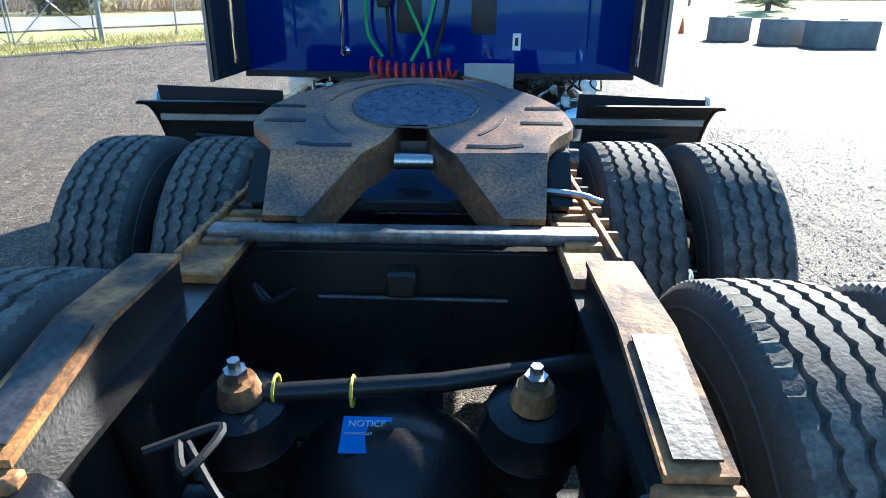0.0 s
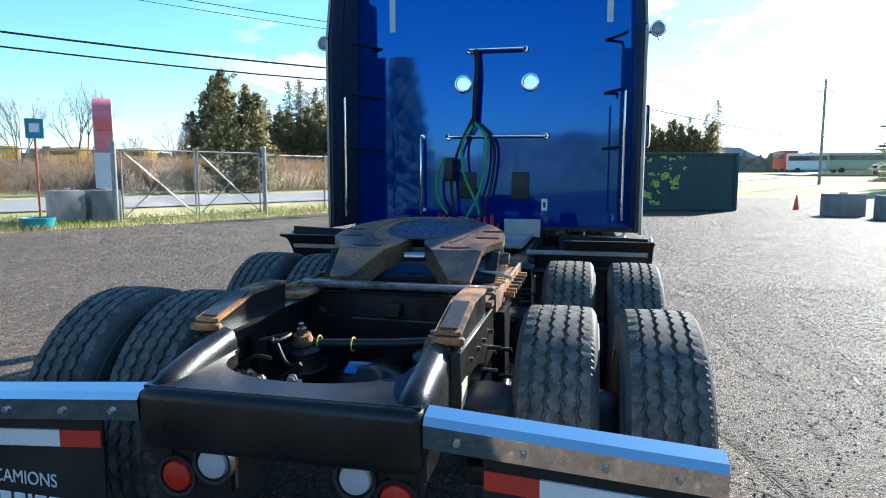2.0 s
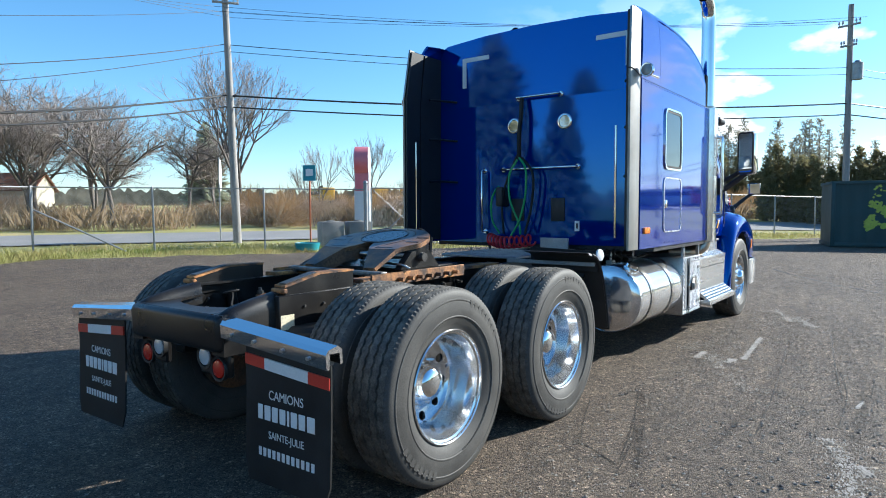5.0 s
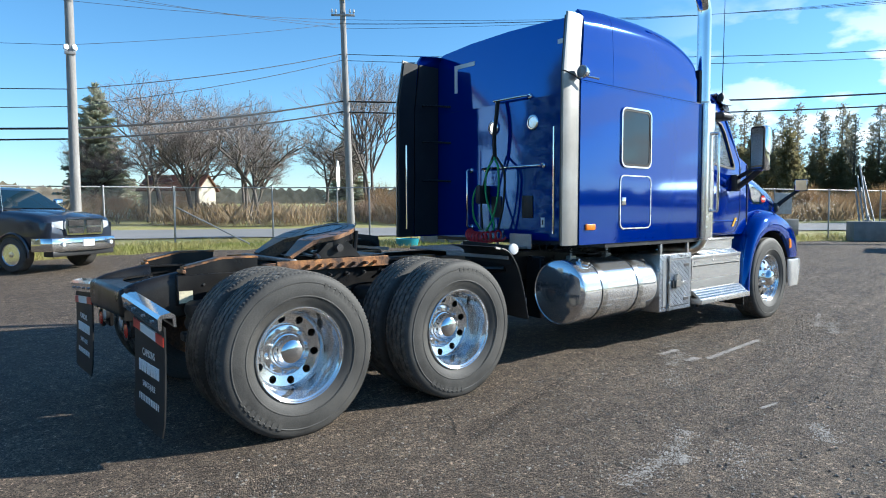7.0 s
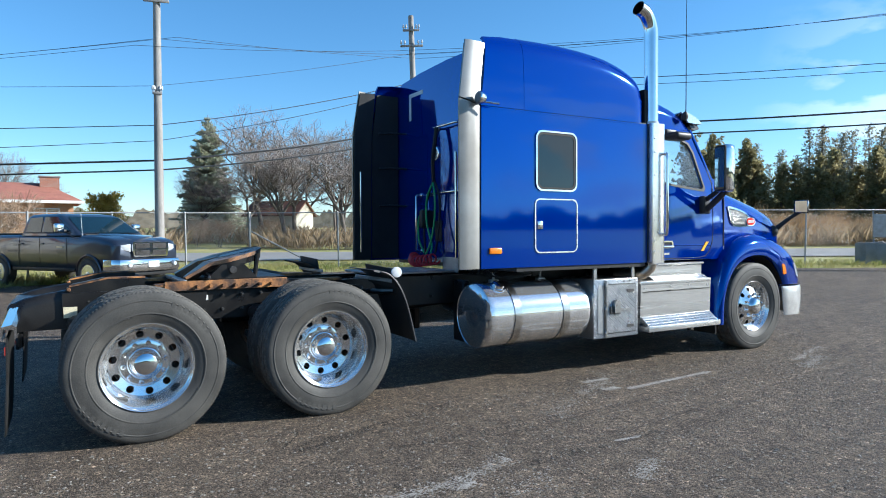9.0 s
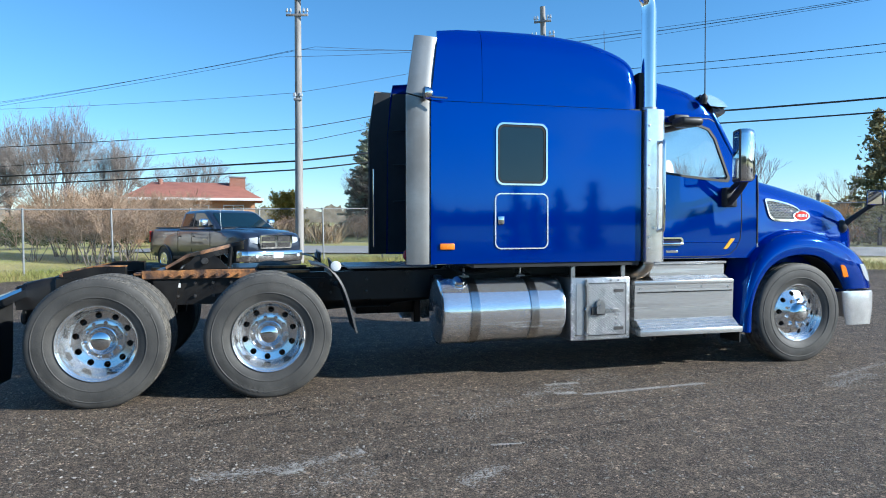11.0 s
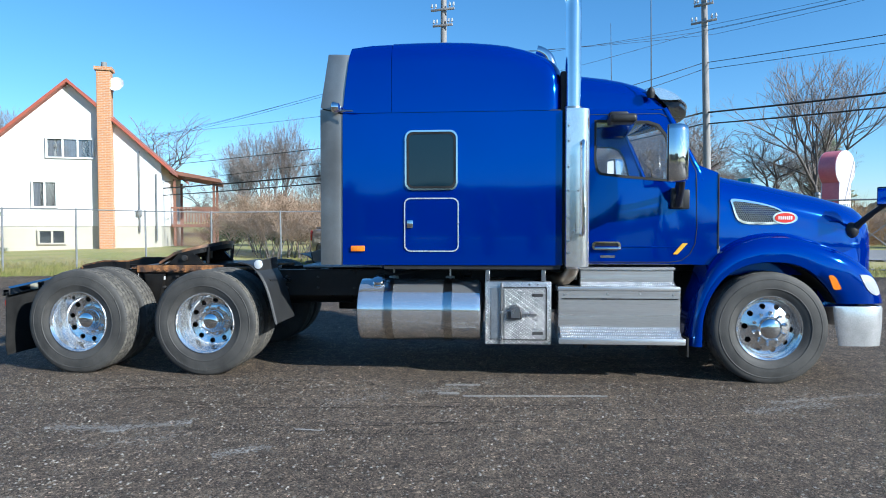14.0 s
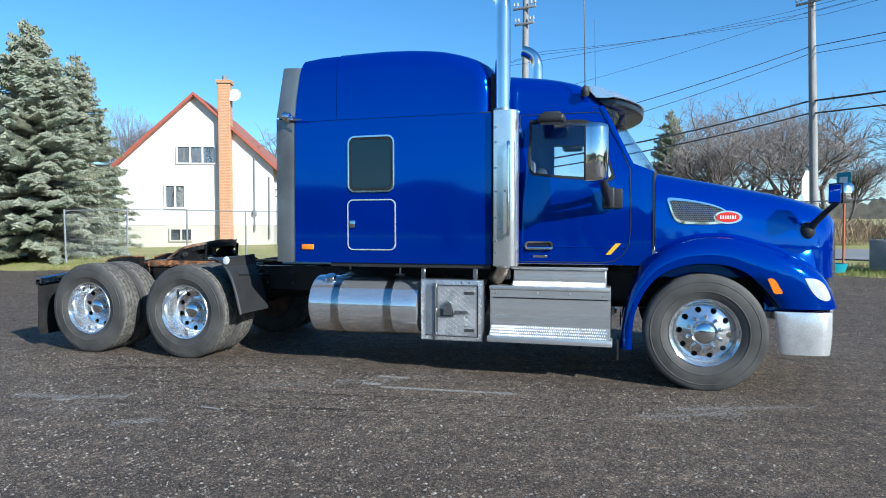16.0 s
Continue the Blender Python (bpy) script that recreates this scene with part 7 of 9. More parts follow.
# side extenders: blue fin then grey rubber edge, dark inside
def extender(s):
    outer = [(3.77, 1.10), (4.15, 1.10), (4.15, 2.55), (3.775, 2.55)]
    put = lambda u, v, w: (s * (SX - w), u, v)
    fin = part("side_fin", plate(B(), outer, [], put, 0.03), M_BLUE, truck)
    secs = []
    for k in range(5):
        sec = []
        for x, _, z in roof_section(4.2)[:8]:
            ys_ = 3.775 + 0.117 * (z - 2.56)
            y = ys_ + (4.249 - ys_) * k / 4
            zz = z if z < 2.9 else z + (roof_top(y) - roof_top(4.2)) * (z - 2.9) / 0.34
            sec.append((x, y, zz))
        secs.append([(s * x, y, z) for x, y, z in sec] + [(s * (x - 0.028), y, z - (0.012 if z > 3.1 else 0.0)) for x, y, z in sec[::-1]])
    part("fin_crown", loft(B(), secs), M_BLUE, fin, angle=50)
    inner = [(3.79, 1.12), (4.14, 1.12), (4.14, 3.1), (3.86, 3.1), (3.80, 2.56)]
    part("fin_lining", plate(B(), inner, [], lambda u, v, w: (s * (SX - 0.034 - w - max(0.0, v - 2.9) * 0.10), u, v), 0.02), M_PLASTIC, fin)
    # grey strip, lower and upper pieces, bowed inwards at the rear edge
    for pts in ([(3.55, 1.10), (3.765, 1.10), (3.775, 2.545), (3.555, 2.60)], [(3.557, 2.612), (3.775, 2.56), (3.84, 3.115), (3.635, 3.125)]):
        (ya, za), (yb, zb), (yc, zc), (yd, zd) = pts
        secs2 = []
        for k in range(13):
            q = k / 12
            sec = []
            for (y0_, z0_), (y1_, z1_) in (((ya, za), (yb, zb)), ((yd, zd), (yc, zc))):
                y, z = y0_ + (y1_ - y0_) * q, z0_ + (z1_ - z0_) * q
                x = SX + 0.004 - max(0.0, z - 2.9) * 0.10 - 0.014 * (1 - min(1.0, q / 0.45)) ** 2 - 0.012 * max(0.0, (q - 0.62) / 0.38) ** 2
                sec.append((x, y, z))
            (x0_, y0_, z0_), (x1_, y1_, z1_) = sec
            secs2.append([(s * x0_, y0_, z0_), (s * x1_, y1_, z1_), (s * (x1_ - 0.02), y1_, z1_), (s * (x0_ - 0.02), y0_, z0_)])
        part("fairing_strip", loft(B(), secs2), M_STRIP, truck, "grey satin fairing strip", angle=60)
    part("fairing_backing", plate(B(), [(3.56, 1.11), (3.77, 1.11), (3.79, 2.56), (3.83, 3.10), (3.64, 3.10), (3.57, 2.6)], [], lambda u, v, w: (s * (SX - 0.034 - w - max(0.0, v - 2.9) * 0.10), u, v), 0.02), M_PLASTIC, truck, "black inner fairing lining")
    part("fairing_trim", cyl(B(), (s * (SX - 0.15), 3.60, 1.2), (s * (SX - 0.15), 3.60, 2.15), 0.010, n=8), M_CHROME, truck)
    # work lamp
    lp = part("work_lamp", lathe(B(), [(0, 0.015), (0.01, 0.042), (0.05, 0.058), (0.07, 0.058), (0.075, 0.052), (0.07, 0.0)], (s * (SX + 0.07), 3.77, 2.60), (0, -1, 0), 24), M_CHROME, truck, "round chrome work lamp")
    part("lamp_lens", lathe(B(), [(0.0, 0.05), (0.012, 0.04), (0.016, 0.0)], (s * (SX + 0.07), 3.698, 2.60), (0, -1, 0), 20), M_LAMPGLASS, lp)
    part("lamp_bracket", cyl(B(), (s * SX, 3.80, 2.59), (s * (SX + 0.07), 3.77, 2.60), 0.012, n=8), M_CHROME, lp)
    part("lamp_switch", cyl(B(), (s * (SX + 0.07), 3.77, 2.57), (s * (SX + 0.10), 3.90, 2.56), 0.01, n=8), M_CHROME, lp)


mirrored(extender)


def gap_seal(s):
    """Black strip standing in for the shade in the gap between sleeper and cab."""
    a, b = sorted((s * (SX - 0.12), s * (SX - 0.02)))
    part("gap_seal", box(B(), a, b, Y_FRONT - 0.02, Y_FRONT + 0.03, 1.11, 2.92, 0.008, 1), M_RUBBER, truck, "black strip standing for the shaded gap")


mirrored(gap_seal)


def side_window(s):
    skin_out = SX + 0.004
    put = lambda u, v, w: (s * (skin_out + w), u, v)
    part("side_panel", plate(B(), [(3.768, 1.10), (5.862, 1.10), (5.862, 2.548), (3.776, 2.548)], [], lambda u, v, w: (s * (SX - 0.004 + w), u, v), 0.008), M_BLUE, truck, "flat riveted blue side panel")
    fr = part("window_frame", plate(B(), rounded(4.378, 4.882, 1.813, 2.382, 0.072), [rounded(4.394, 4.866, 1.829, 2.366, 0.062)], put, 0.014), M_CHROME, truck, "bright metal window rim")
    part("window_seal", plate(B(), rounded(4.395, 4.865, 1.83, 2.365, 0.062), [rounded(4.415, 4.845, 1.85, 2.345, 0.05)], put, 0.010), M_RUBBER, fr)
    part("window_glass", plate(B(), rounded(4.40, 4.86, 1.835, 2.36, 0.06), [], put, 0.006), M_TINT, fr, "dark tinted glass")
    dr = part("locker_door", plate(B(), rounded(4.375, 4.885, 1.235, 1.735, 0.055), [], put, 0.004), M_BLUE, truck, "blue luggage door with bright edge")
    part("door_edge", plate(B(), rounded(4.368, 4.892, 1.228, 1.742, 0.06), [rounded(4.379, 4.881, 1.239, 1.731, 0.052)], put, 0.009), M_STUD, dr)
    part("latch", box(B(), s * SX - 0.002, s * SX + 0.020 * s + 0.002, 4.395, 4.455, 1.455, 1.53, 0.006, 2), M_CHROME, dr, "chrome paddle latch")
    part("side_marker", box(B(), min(s * SX, s * (SX + 0.022)), max(s * SX, s * (SX + 0.022)), 3.85, 3.985, 1.23, 1.285, 0.008, 2), M_AMBER, truck, "amber side marker lamp")
    for y in [4.3 + 0.13 * i for i in range(6)]:
        part("rivet", cyl(B(), (s * SX, y, 1.135), (s * (SX + 0.008), y, 1.135), 0.007, n=6), M_BLUE, truck)
    for z in [1.15 + 0.12 * i for i in range(12)]:
        part("rivet", cyl(B(), (s * SX, 4.315, z), (s * (SX + 0.0065), 4.315, z), 0.004, n=6), M_BLUE, truck)


mirrored(side_window)


# ---- back wall gear ----
YB = Y_BACK
for x in (-0.225, 0.345):
    bm = lathe(B(), [(0, 0.078), (0.014, 0.078), (0.02, 0.070), (0.02, 0.060), (0.01, 0.054)], (x, YB, 2.305), (0, -1, 0), 28)
    v_ = part("vent_port", bm, M_CHROME, truck, "round bright-rimmed vent port")
    part("vent_face", lathe(B(), [(0, 0.054), (0.006, 0.053), (0.007, 0.0)], (x, YB, 2.305), (0, -1, 0), 24), M_VENT, v_)


def grab_bar(a, b, out=0.07, r=0.013):
    a, b = Vector(a), Vector(b)
    o = Vector((0, -out, 0))
    bar = part("grab_bar", tube(B(), [a, a + o * 0.85, a + o + (b - a) * 0.02, b + o - (b - a) * 0.02, b + o * 0.85, b], r, 10), M_CHROME, truck, "chrome grab bar")
    for p in (a, b):
        part("bar_foot", lathe(B(), [(0, 0.032), (0.012, 0.03), (0.02, 0.02)], p, (0, -1, 0), 12), M_CHROME, bar)


grab_bar((-0.17, YB, 2.575), (0.30, YB, 2.575))
grab_bar((-0.35, YB, 1.86), (0.485, YB, 1.86))
grab_bar((-0.585, YB, 1.86), (-0.58, YB, 1.22))
for x, k in ((-0.875, 1), (1.0, -1)):
    for a in (box(B(), min(x, x + k * 0.34), max(x, x + k * 0.34), YB - 0.003, YB, 3.03, 3.075), box(B(), min(x, x + k * 0.05), max(x, x + k * 0.05), YB - 0.003, YB, 2.76, 3.03)):
        part("reflective_tape", a, M_WHITE, truck, "white reflective corner tape")
for x in (-0.18, 0.275):
    part("vent_grille", box(B(), x - 0.075, x + 0.075, YB - 0.012, YB, 1.33, 1.56, 0.006, 2), M_PLASTIC, truck, "black plastic vent grille")
part("warning_sticker", box(B(), 0.455, 0.505, YB - 0.0025, YB, 1.235, 1.335), M_WHITE, truck, "small white warning sticker")
part("sticker_mark", box(B(), 0.47, 0.49, YB - 0.004, YB - 0.0025, 1.26, 1.31), M_PLASTIC, truck)
for z in (2.62, 2.2, 1.75):
    for s in (1, -1):
        part("fairing_strut", tube(B(), [(s * 0.95, YB, z), (s * 1.08, YB - 0.16, z + 0.01), (s * 1.1, YB - 0.3, z)], 0.012, 8), M_BLACK, truck)


def hose(name, pts, r, m_, label):
    return part(name, tube(B(), smooth_path(pts, 6), r, 7), m_, truck, label)


y0 = YB - 0.10
hose("cable_holder", [(-0.10, YB - 0.07, 2.57), (-0.09, y0, 2.4), (-0.10, y0 - 0.02, 2.2), (-0.11, y0, 1.95)], 0.022, M_RUBBER, "black hose holder spring")
hose("air_hose", [(-0.12, y0 - 0.02, 1.95), (-0.20, y0 - 0.04, 1.80), (-0.19, y0 - 0.05, 1.55), (-0.08, y0 - 0.05, 1.30), (-0.05, y0 - 0.08, 1.20)], 0.011, M_GREEN_HOSE, "green air hose")
hose("air_hose", [(-0.10, y0 - 0.02, 1.97), (-0.01, y0 - 0.05, 1.85), (-0.01, y0 - 0.05, 1.6), (-0.07, y0 - 0.06, 1.35), (-0.16, y0 - 0.08, 1.18)], 0.011, M_GREEN_HOSE, "green air hose")
hose("air_hose", [(-0.34, y0, 1.20), (-0.42, y0 - 0.02, 1.34), (-0.42, y0 - 0.03, 1.55), (-0.34, y0 - 0.02, 1.68), (-0.30, y0, 1.55)], 0.011, M_GREEN_HOSE, "green air hose")
hose("electric_cable", [(-0.08, y0, 1.97), (0.06, y0 - 0.03, 1.8), (0.05, y0 - 0.03, 1.5), (-0.02, y0 - 0.04, 1.2)], 0.013, M_RUBBER, "black coiled electric cable")
hose("electric_cable", [(-0.13, y0, 2.0), (-0.24, y0 - 0.02, 1.75), (-0.30, y0 - 0.02, 1.5), (-0.28, y0 - 0.02, 1.2)], 0.012, M_RUBBER, "black electric cable")
part("gladhand", box(B(), -0.36, -0.28, y0 - 0.06, YB, 1.48, 1.68, 0.02, 2), M_PLASTIC, truck, "black air coupling")
coil = []
for i in range(150):
    a = i * 2 * math.pi / 15
    t = i / 149
    cx_ = -0.40 + 0.50 * t
    coil.append((cx_ + 0.012 * math.cos(a), YB - 0.20 + 0.05 * math.cos(a) - 0.1 * math.sin(math.pi * t), 1.15 + 0.055 * math.sin(a) - 0.03 * math.sin(math.pi * t)))
part("coiled_hose", tube(B(), coil, 0.011, 6), M_RED_HOSE, truck, "red coiled air hose")
for i in range(8):
    rng = random.Random(60 + i)
    x = 0.5 + i * 0.07
    pts = [(x, YB + 0.1, 1.10), (x + rng.uniform(-0.05, 0.05), YB - 0.05, 1.04), (x + rng.uniform(-0.08, 0.08), YB + 0.05, 0.99), (x + rng.uniform(-0.1, 0.1), YB + 0.3, 1.02)]
    hose("loose_wire", pts, 0.006, M_RUBBER, "loose black wire")


# ---- fuel tank, tool box, steps ----
def fuel_tank(s):
    x, z, r = s * 0.905, 0.635, 0.308
    prof = [(-0.045, 0.0), (-0.043, r * 0.25), (-0.036, r * 0.5), (-0.022, r * 0.75), (-0.008, r * 0.9), (0.002, r * 0.955), (0.006, r * 0.975), (0.0, r * 0.99), (0.012, r), (0.05, r), (1.14, r), (1.178, r), (1.19, r * 0.99), (1.184, r * 0.975), (1.188, r * 0.955), (1.198, r * 0.9), (1.21, r * 0.7), (1.222, r * 0.35), (1.225, 0.0)]
    t = part("fuel_tank", lathe(B(), prof, (x, 3.90, z), (0, 1, 0), 64), M_TANK, truck, "polished aluminium cylindrical fuel tank")
    for y in (4.20, 4.78):
        pts = []
        for i in range(41):
            a = radians(-150 + 285 * i / 40) if s > 0 else radians(330 - 285 * i / 40)
            pts.append((x + (r + 0.004) * math.cos(a), z + (r + 0.004) * math.sin(a)))
        bm = loft(B(), [[(px, y - 0.04, pz), (px, y + 0.04, pz), (x + (px - x) * 1.012, y + 0.04, z + (pz - z) * 1.012), (x + (px - x) * 1.012, y - 0.04, z + (pz - z) * 1.012)] for px, pz in pts])
        part("tank_strap", bm, M_STRAP, t, "polished metal strap")
        part("strap_bolt", cyl(B(), (x - s * 0.10, y, z + r - 0.02), (x - s * 0.10, y, z + r + 0.09), 0.012, n=8), M_STEEL, t)
        part("strap_clamp", box(B(), x - s * 0.10 - 0.03, x - s * 0.10 + 0.03, y - 0.045, y + 0.045, z + r - 0.03, z + r + 0.02, 0.006, 1), M_STEEL, t)
    d = Vector((s * 0.45, 0, 0.89))
    part("filler_cap", lathe(B(), [(0, 0.075), (0.02, 0.075), (0.022, 0.06), (0.05, 0.058), (0.055, 0.03), (0.056, 0.0)], Vector((x, 4.08, z)) + d * (r - 0.01), d, 24), M_CHROME, t, "chrome filler cap")
    for y in (4.0, 4.95):
        part("tank_bracket", box(B(), min(s * 0.43, s * 0.62), max(s * 0.43, s * 0.62), y - 0.04, y + 0.04, 0.34, 0.95, 0.01, 1), M_BLACK, t)


mirrored(fuel_tank)


def tool_box(s):
    a, b = sorted((s * 0.66, s * 1.205))
    t = part("tool_box", box(B(), a, b, 5.14, 5.77, 0.34, 0.945, 0.012, 2), M_TREADPLATE, truck, "diamond-plate aluminium tool box")
    xo = s * 1.205
    put = lambda u, v, w: (xo + s * w, u, v)
    dr = part("box_door", plate(B(), rounded(5.313, 5.715, 0.392, 0.884, 0.012, 2), [], put, 0.012), M_TREADPLATE, t)
    part("door_seam", plate(B(), rounded(5.300, 5.727, 0.383, 0.893, 0.012, 2), [rounded(5.314, 5.714, 0.393, 0.883, 0.012, 2)], put, 0.004), M_BLACK, t)
    part("hinge_plate", plate(B(), rounded(5.198, 5.279, 0.396, 0.884, 0.006, 2), [], put, 0.005), M_GREY, t, "flat grey hinge plate")
    # raised diamond tread on the door and the end strip
    verts, faces = [], []
    k = 0
    y = 5.15
    row = 0
    while y < 5.76:
        z = 0.354 + (0.0125 if row % 2 else 0.0)
        while z < 0.935:
            if 5.185 < y < 5.312 and 0.385 < z < 0.895:
                z += 0.025
                k += 1
                continue
            ondoor = 5.32 < y < 5.71 and 0.40 < z < 0.878
            ox = 0.0125 if ondoor else 0.0004
            sg = 1 if (row + k) % 2 else -1
            c = [(-0.011, -0.011 * sg), (0.0045, -0.0045 * sg), (0.011, 0.011 * sg), (-0.0045, 0.0045 * sg)]
            bse = len(verts)
            for dy, dz in c:
                verts.append((xo + s * ox, y + dy * 1.0 + (0.003 if dz > 0 else -0.003) * sg, z + dz))
            verts.append((xo + s * (ox + 0.0055), y, z))
            faces += [(bse, bse + 1, bse + 4), (bse + 1, bse + 2, bse + 4), (bse + 2, bse + 3, bse + 4), (bse + 3, bse, bse + 4)]
            z += 0.025
            k += 1
        y += 0.0165
        row += 1
    o = part("diamond_tread", raw_mesh("diamond_tread", verts, faces, M_STUD), M_STUD, t)
    tagged(o, kind="stuff")
    cx0, cx1 = sorted((xo + s * 0.012, xo + s * 0.045))
    part("latch_knob", plate(B(), [(5.388, 0.60), (5.472, 0.60), (5.472, 0.70), (5.455, 0.725), (5.43, 0.735), (5.405, 0.725), (5.388, 0.70)], [], lambda u, v, w: (xo + s * (0.02 + w), u, v), 0.03), M_STEEL, dr, "arched steel latch handle")
    part("latch_plate", box(B(), cx0, cx1 - 0.012, 5.345, 5.49, 0.585, 0.665, 0.006, 1), M_WORN, dr)
    part("latch_bar", box(B(), cx0, cx1 - 0.018, 5.49, 5.635, 0.612, 0.645, 0.004, 1), M_STEEL, dr)
    part("hinge_rod", cyl(B(), (xo + s * 0.016, 5.298, 0.345), (xo + s * 0.016, 5.298, 0.93), 0.010, n=8), M_STEEL, dr)
    for yy in (5.56, 5.64):
        part("lock_hole", cyl(B(), (xo - s * 0.01, yy, 0.914), (xo + s * 0.007, yy, 0.914), 0.009, n=8), M_BLACK, t)
    for yy in (5.165, 5.695):
        part("hanger_tab", box(B(), min(xo - s * 0.03, xo), max(xo - s * 0.03, xo), yy - 0.022, yy + 0.022, 0.94, 1.06, 0.004, 1), M_STEEL, t)
    for yy, zz in [(5.155, 0.36 + 0.11 * k) for k in range(6)] + [(5.755, 0.36 + 0.11 * k) for k in range(6)] + [(5.30 + 0.14 * k, 0.925) for k in range(4)]:
        part("box_rivet", lathe(B(), [(0, 0.009), (0.003, 0.008), (0.005, 0.0)], (xo, yy, zz), (s, 0, 0), 8), M_STUD, t)
    for z in (0.40, 0.64, 0.88):
        part("hinge_block", box(B(), min(xo, xo + s * 0.026), max(xo, xo + s * 0.026), 5.280, 5.314, z - 0.022, z + 0.022, 0.006, 1), M_STEEL, t)
    for z in (0.452, 0.815):
        part("hinge", box(B(), min(xo + s * 0.012, xo + s * 0.02), max(xo + s * 0.012, xo + s * 0.02), 5.587, 5.69, z - 0.016, z + 0.016, 0.003, 1), M_WORN, dr)


mirrored(tool_box)


def steps(s):
    xo = s * 1.225
    fr = part("step_box", loft(B(), [[(s * 0.70, y, 0.40), (s * 1.165, y, 0.40), (s * 1.178, y, 0.86), (s * 0.70, y, 0.86)] for y in (5.84, 6.97)]), M_STEP, truck, "brushed aluminium step panel")
    part("lower_step", box(B(), min(s * 1.1, s * 1.30), max(s * 1.1, s * 1.30), 5.83, 6.99, 0.365, 0.425, 0.008, 2), M_STEP, fr)
    part("upper_step", box(B(), min(s * 0.85, s * 1.185), max(s * 0.85, s * 1.185), 5.83, 6.97, 0.855, 0.895, 0.008, 2), M_STEP, fr)
    part("riser", box(B(), min(s * 0.8, s * 1.09), max(s * 0.8, s * 1.09), 6.05, 6.93, 0.895, 1.055, 0.01, 1), M_STEP, fr)
    part("top_tread", box(B(), min(s * 0.8, s * 1.11), max(s * 0.8, s * 1.11), 6.03, 6.94, 1.05, 1.075, 0.006, 1), M_STEP, fr)
    part("panel_groove", box(B(), min(s * 1.15, s * 1.1795), max(s * 1.15, s * 1.1795), 5.87, 6.95, 0.775, 0.785), M_BLACK, fr)
    verts, faces = [], []
    for (xa, za), (xb, zb), y0_, y1_, rows_ in (((1.172, 0.515), (1.285, 0.424), 5.86, 6.95, 4), ((1.10, 0.935), (1.172, 0.896), 6.06, 6.92, 3)):
        part("tread_strip", loft(B(), [[(s * xa, y, za), (s * xb, y, zb), (s * (xb - 0.01), y, zb - 0.02), (s * (xa - 0.02), y, za - 0.03)] for y in (y0_ - 0.01, y1_ + 0.01)]), M_STEP, fr, "serrated aluminium tread")
        nrm = Vector((za - zb, xb - xa)).normalized()
        n = int((y1_ - y0_) / 0.02)
        for i in range(n):
            for q in range(rows_):
                t = (q + 0.5) / rows_
                y = y0_ + i * 0.02 + (0.01 if q % 2 else 0)
                x, z = xa + (xb - xa) * t, za + (zb - za) * t
                b = len(verts)
                r = 0.0085
                ux, uz = (xb - xa) * 0.011 / 0.12, (zb - za) * 0.011 / 0.12
                verts += [(s * (x - ux), y, z - uz), (s * x, y - r, z), (s * (x + ux), y, z + uz), (s * x, y + r, z), (s * (x + nrm.x * 0.008), y, z + nrm.y * 0.008)]
                faces += [(b, b + 1, b + 4), (b + 1, b + 2, b + 4), (b + 2, b + 3, b + 4), (b + 3, b, b + 4)]
    o = part("grip_studs", raw_mesh("grip_studs", verts, faces, M_STUD), M_STUD, fr)
    tagged(o, kind="stuff")
    for y, z in ((5.9, 0.82), (6.3, 0.83), (6.91, 0.82), (5.9, 0.46), (6.91, 0.47), (6.6, 0.83)):
        part("panel_rivet", cyl(B(), (s * 1.16, y, z), (s * 1.183, y, z), 0.008, n=8), M_STEEL, fr)
    for y in (6.1, 6.7):
        part("step_hanger", cyl(B(), (s * 1.1, y, 0.30), (s * 1.1, y, 0.40), 0.022, n=10), M_BLACK, fr)


mirrored(steps)


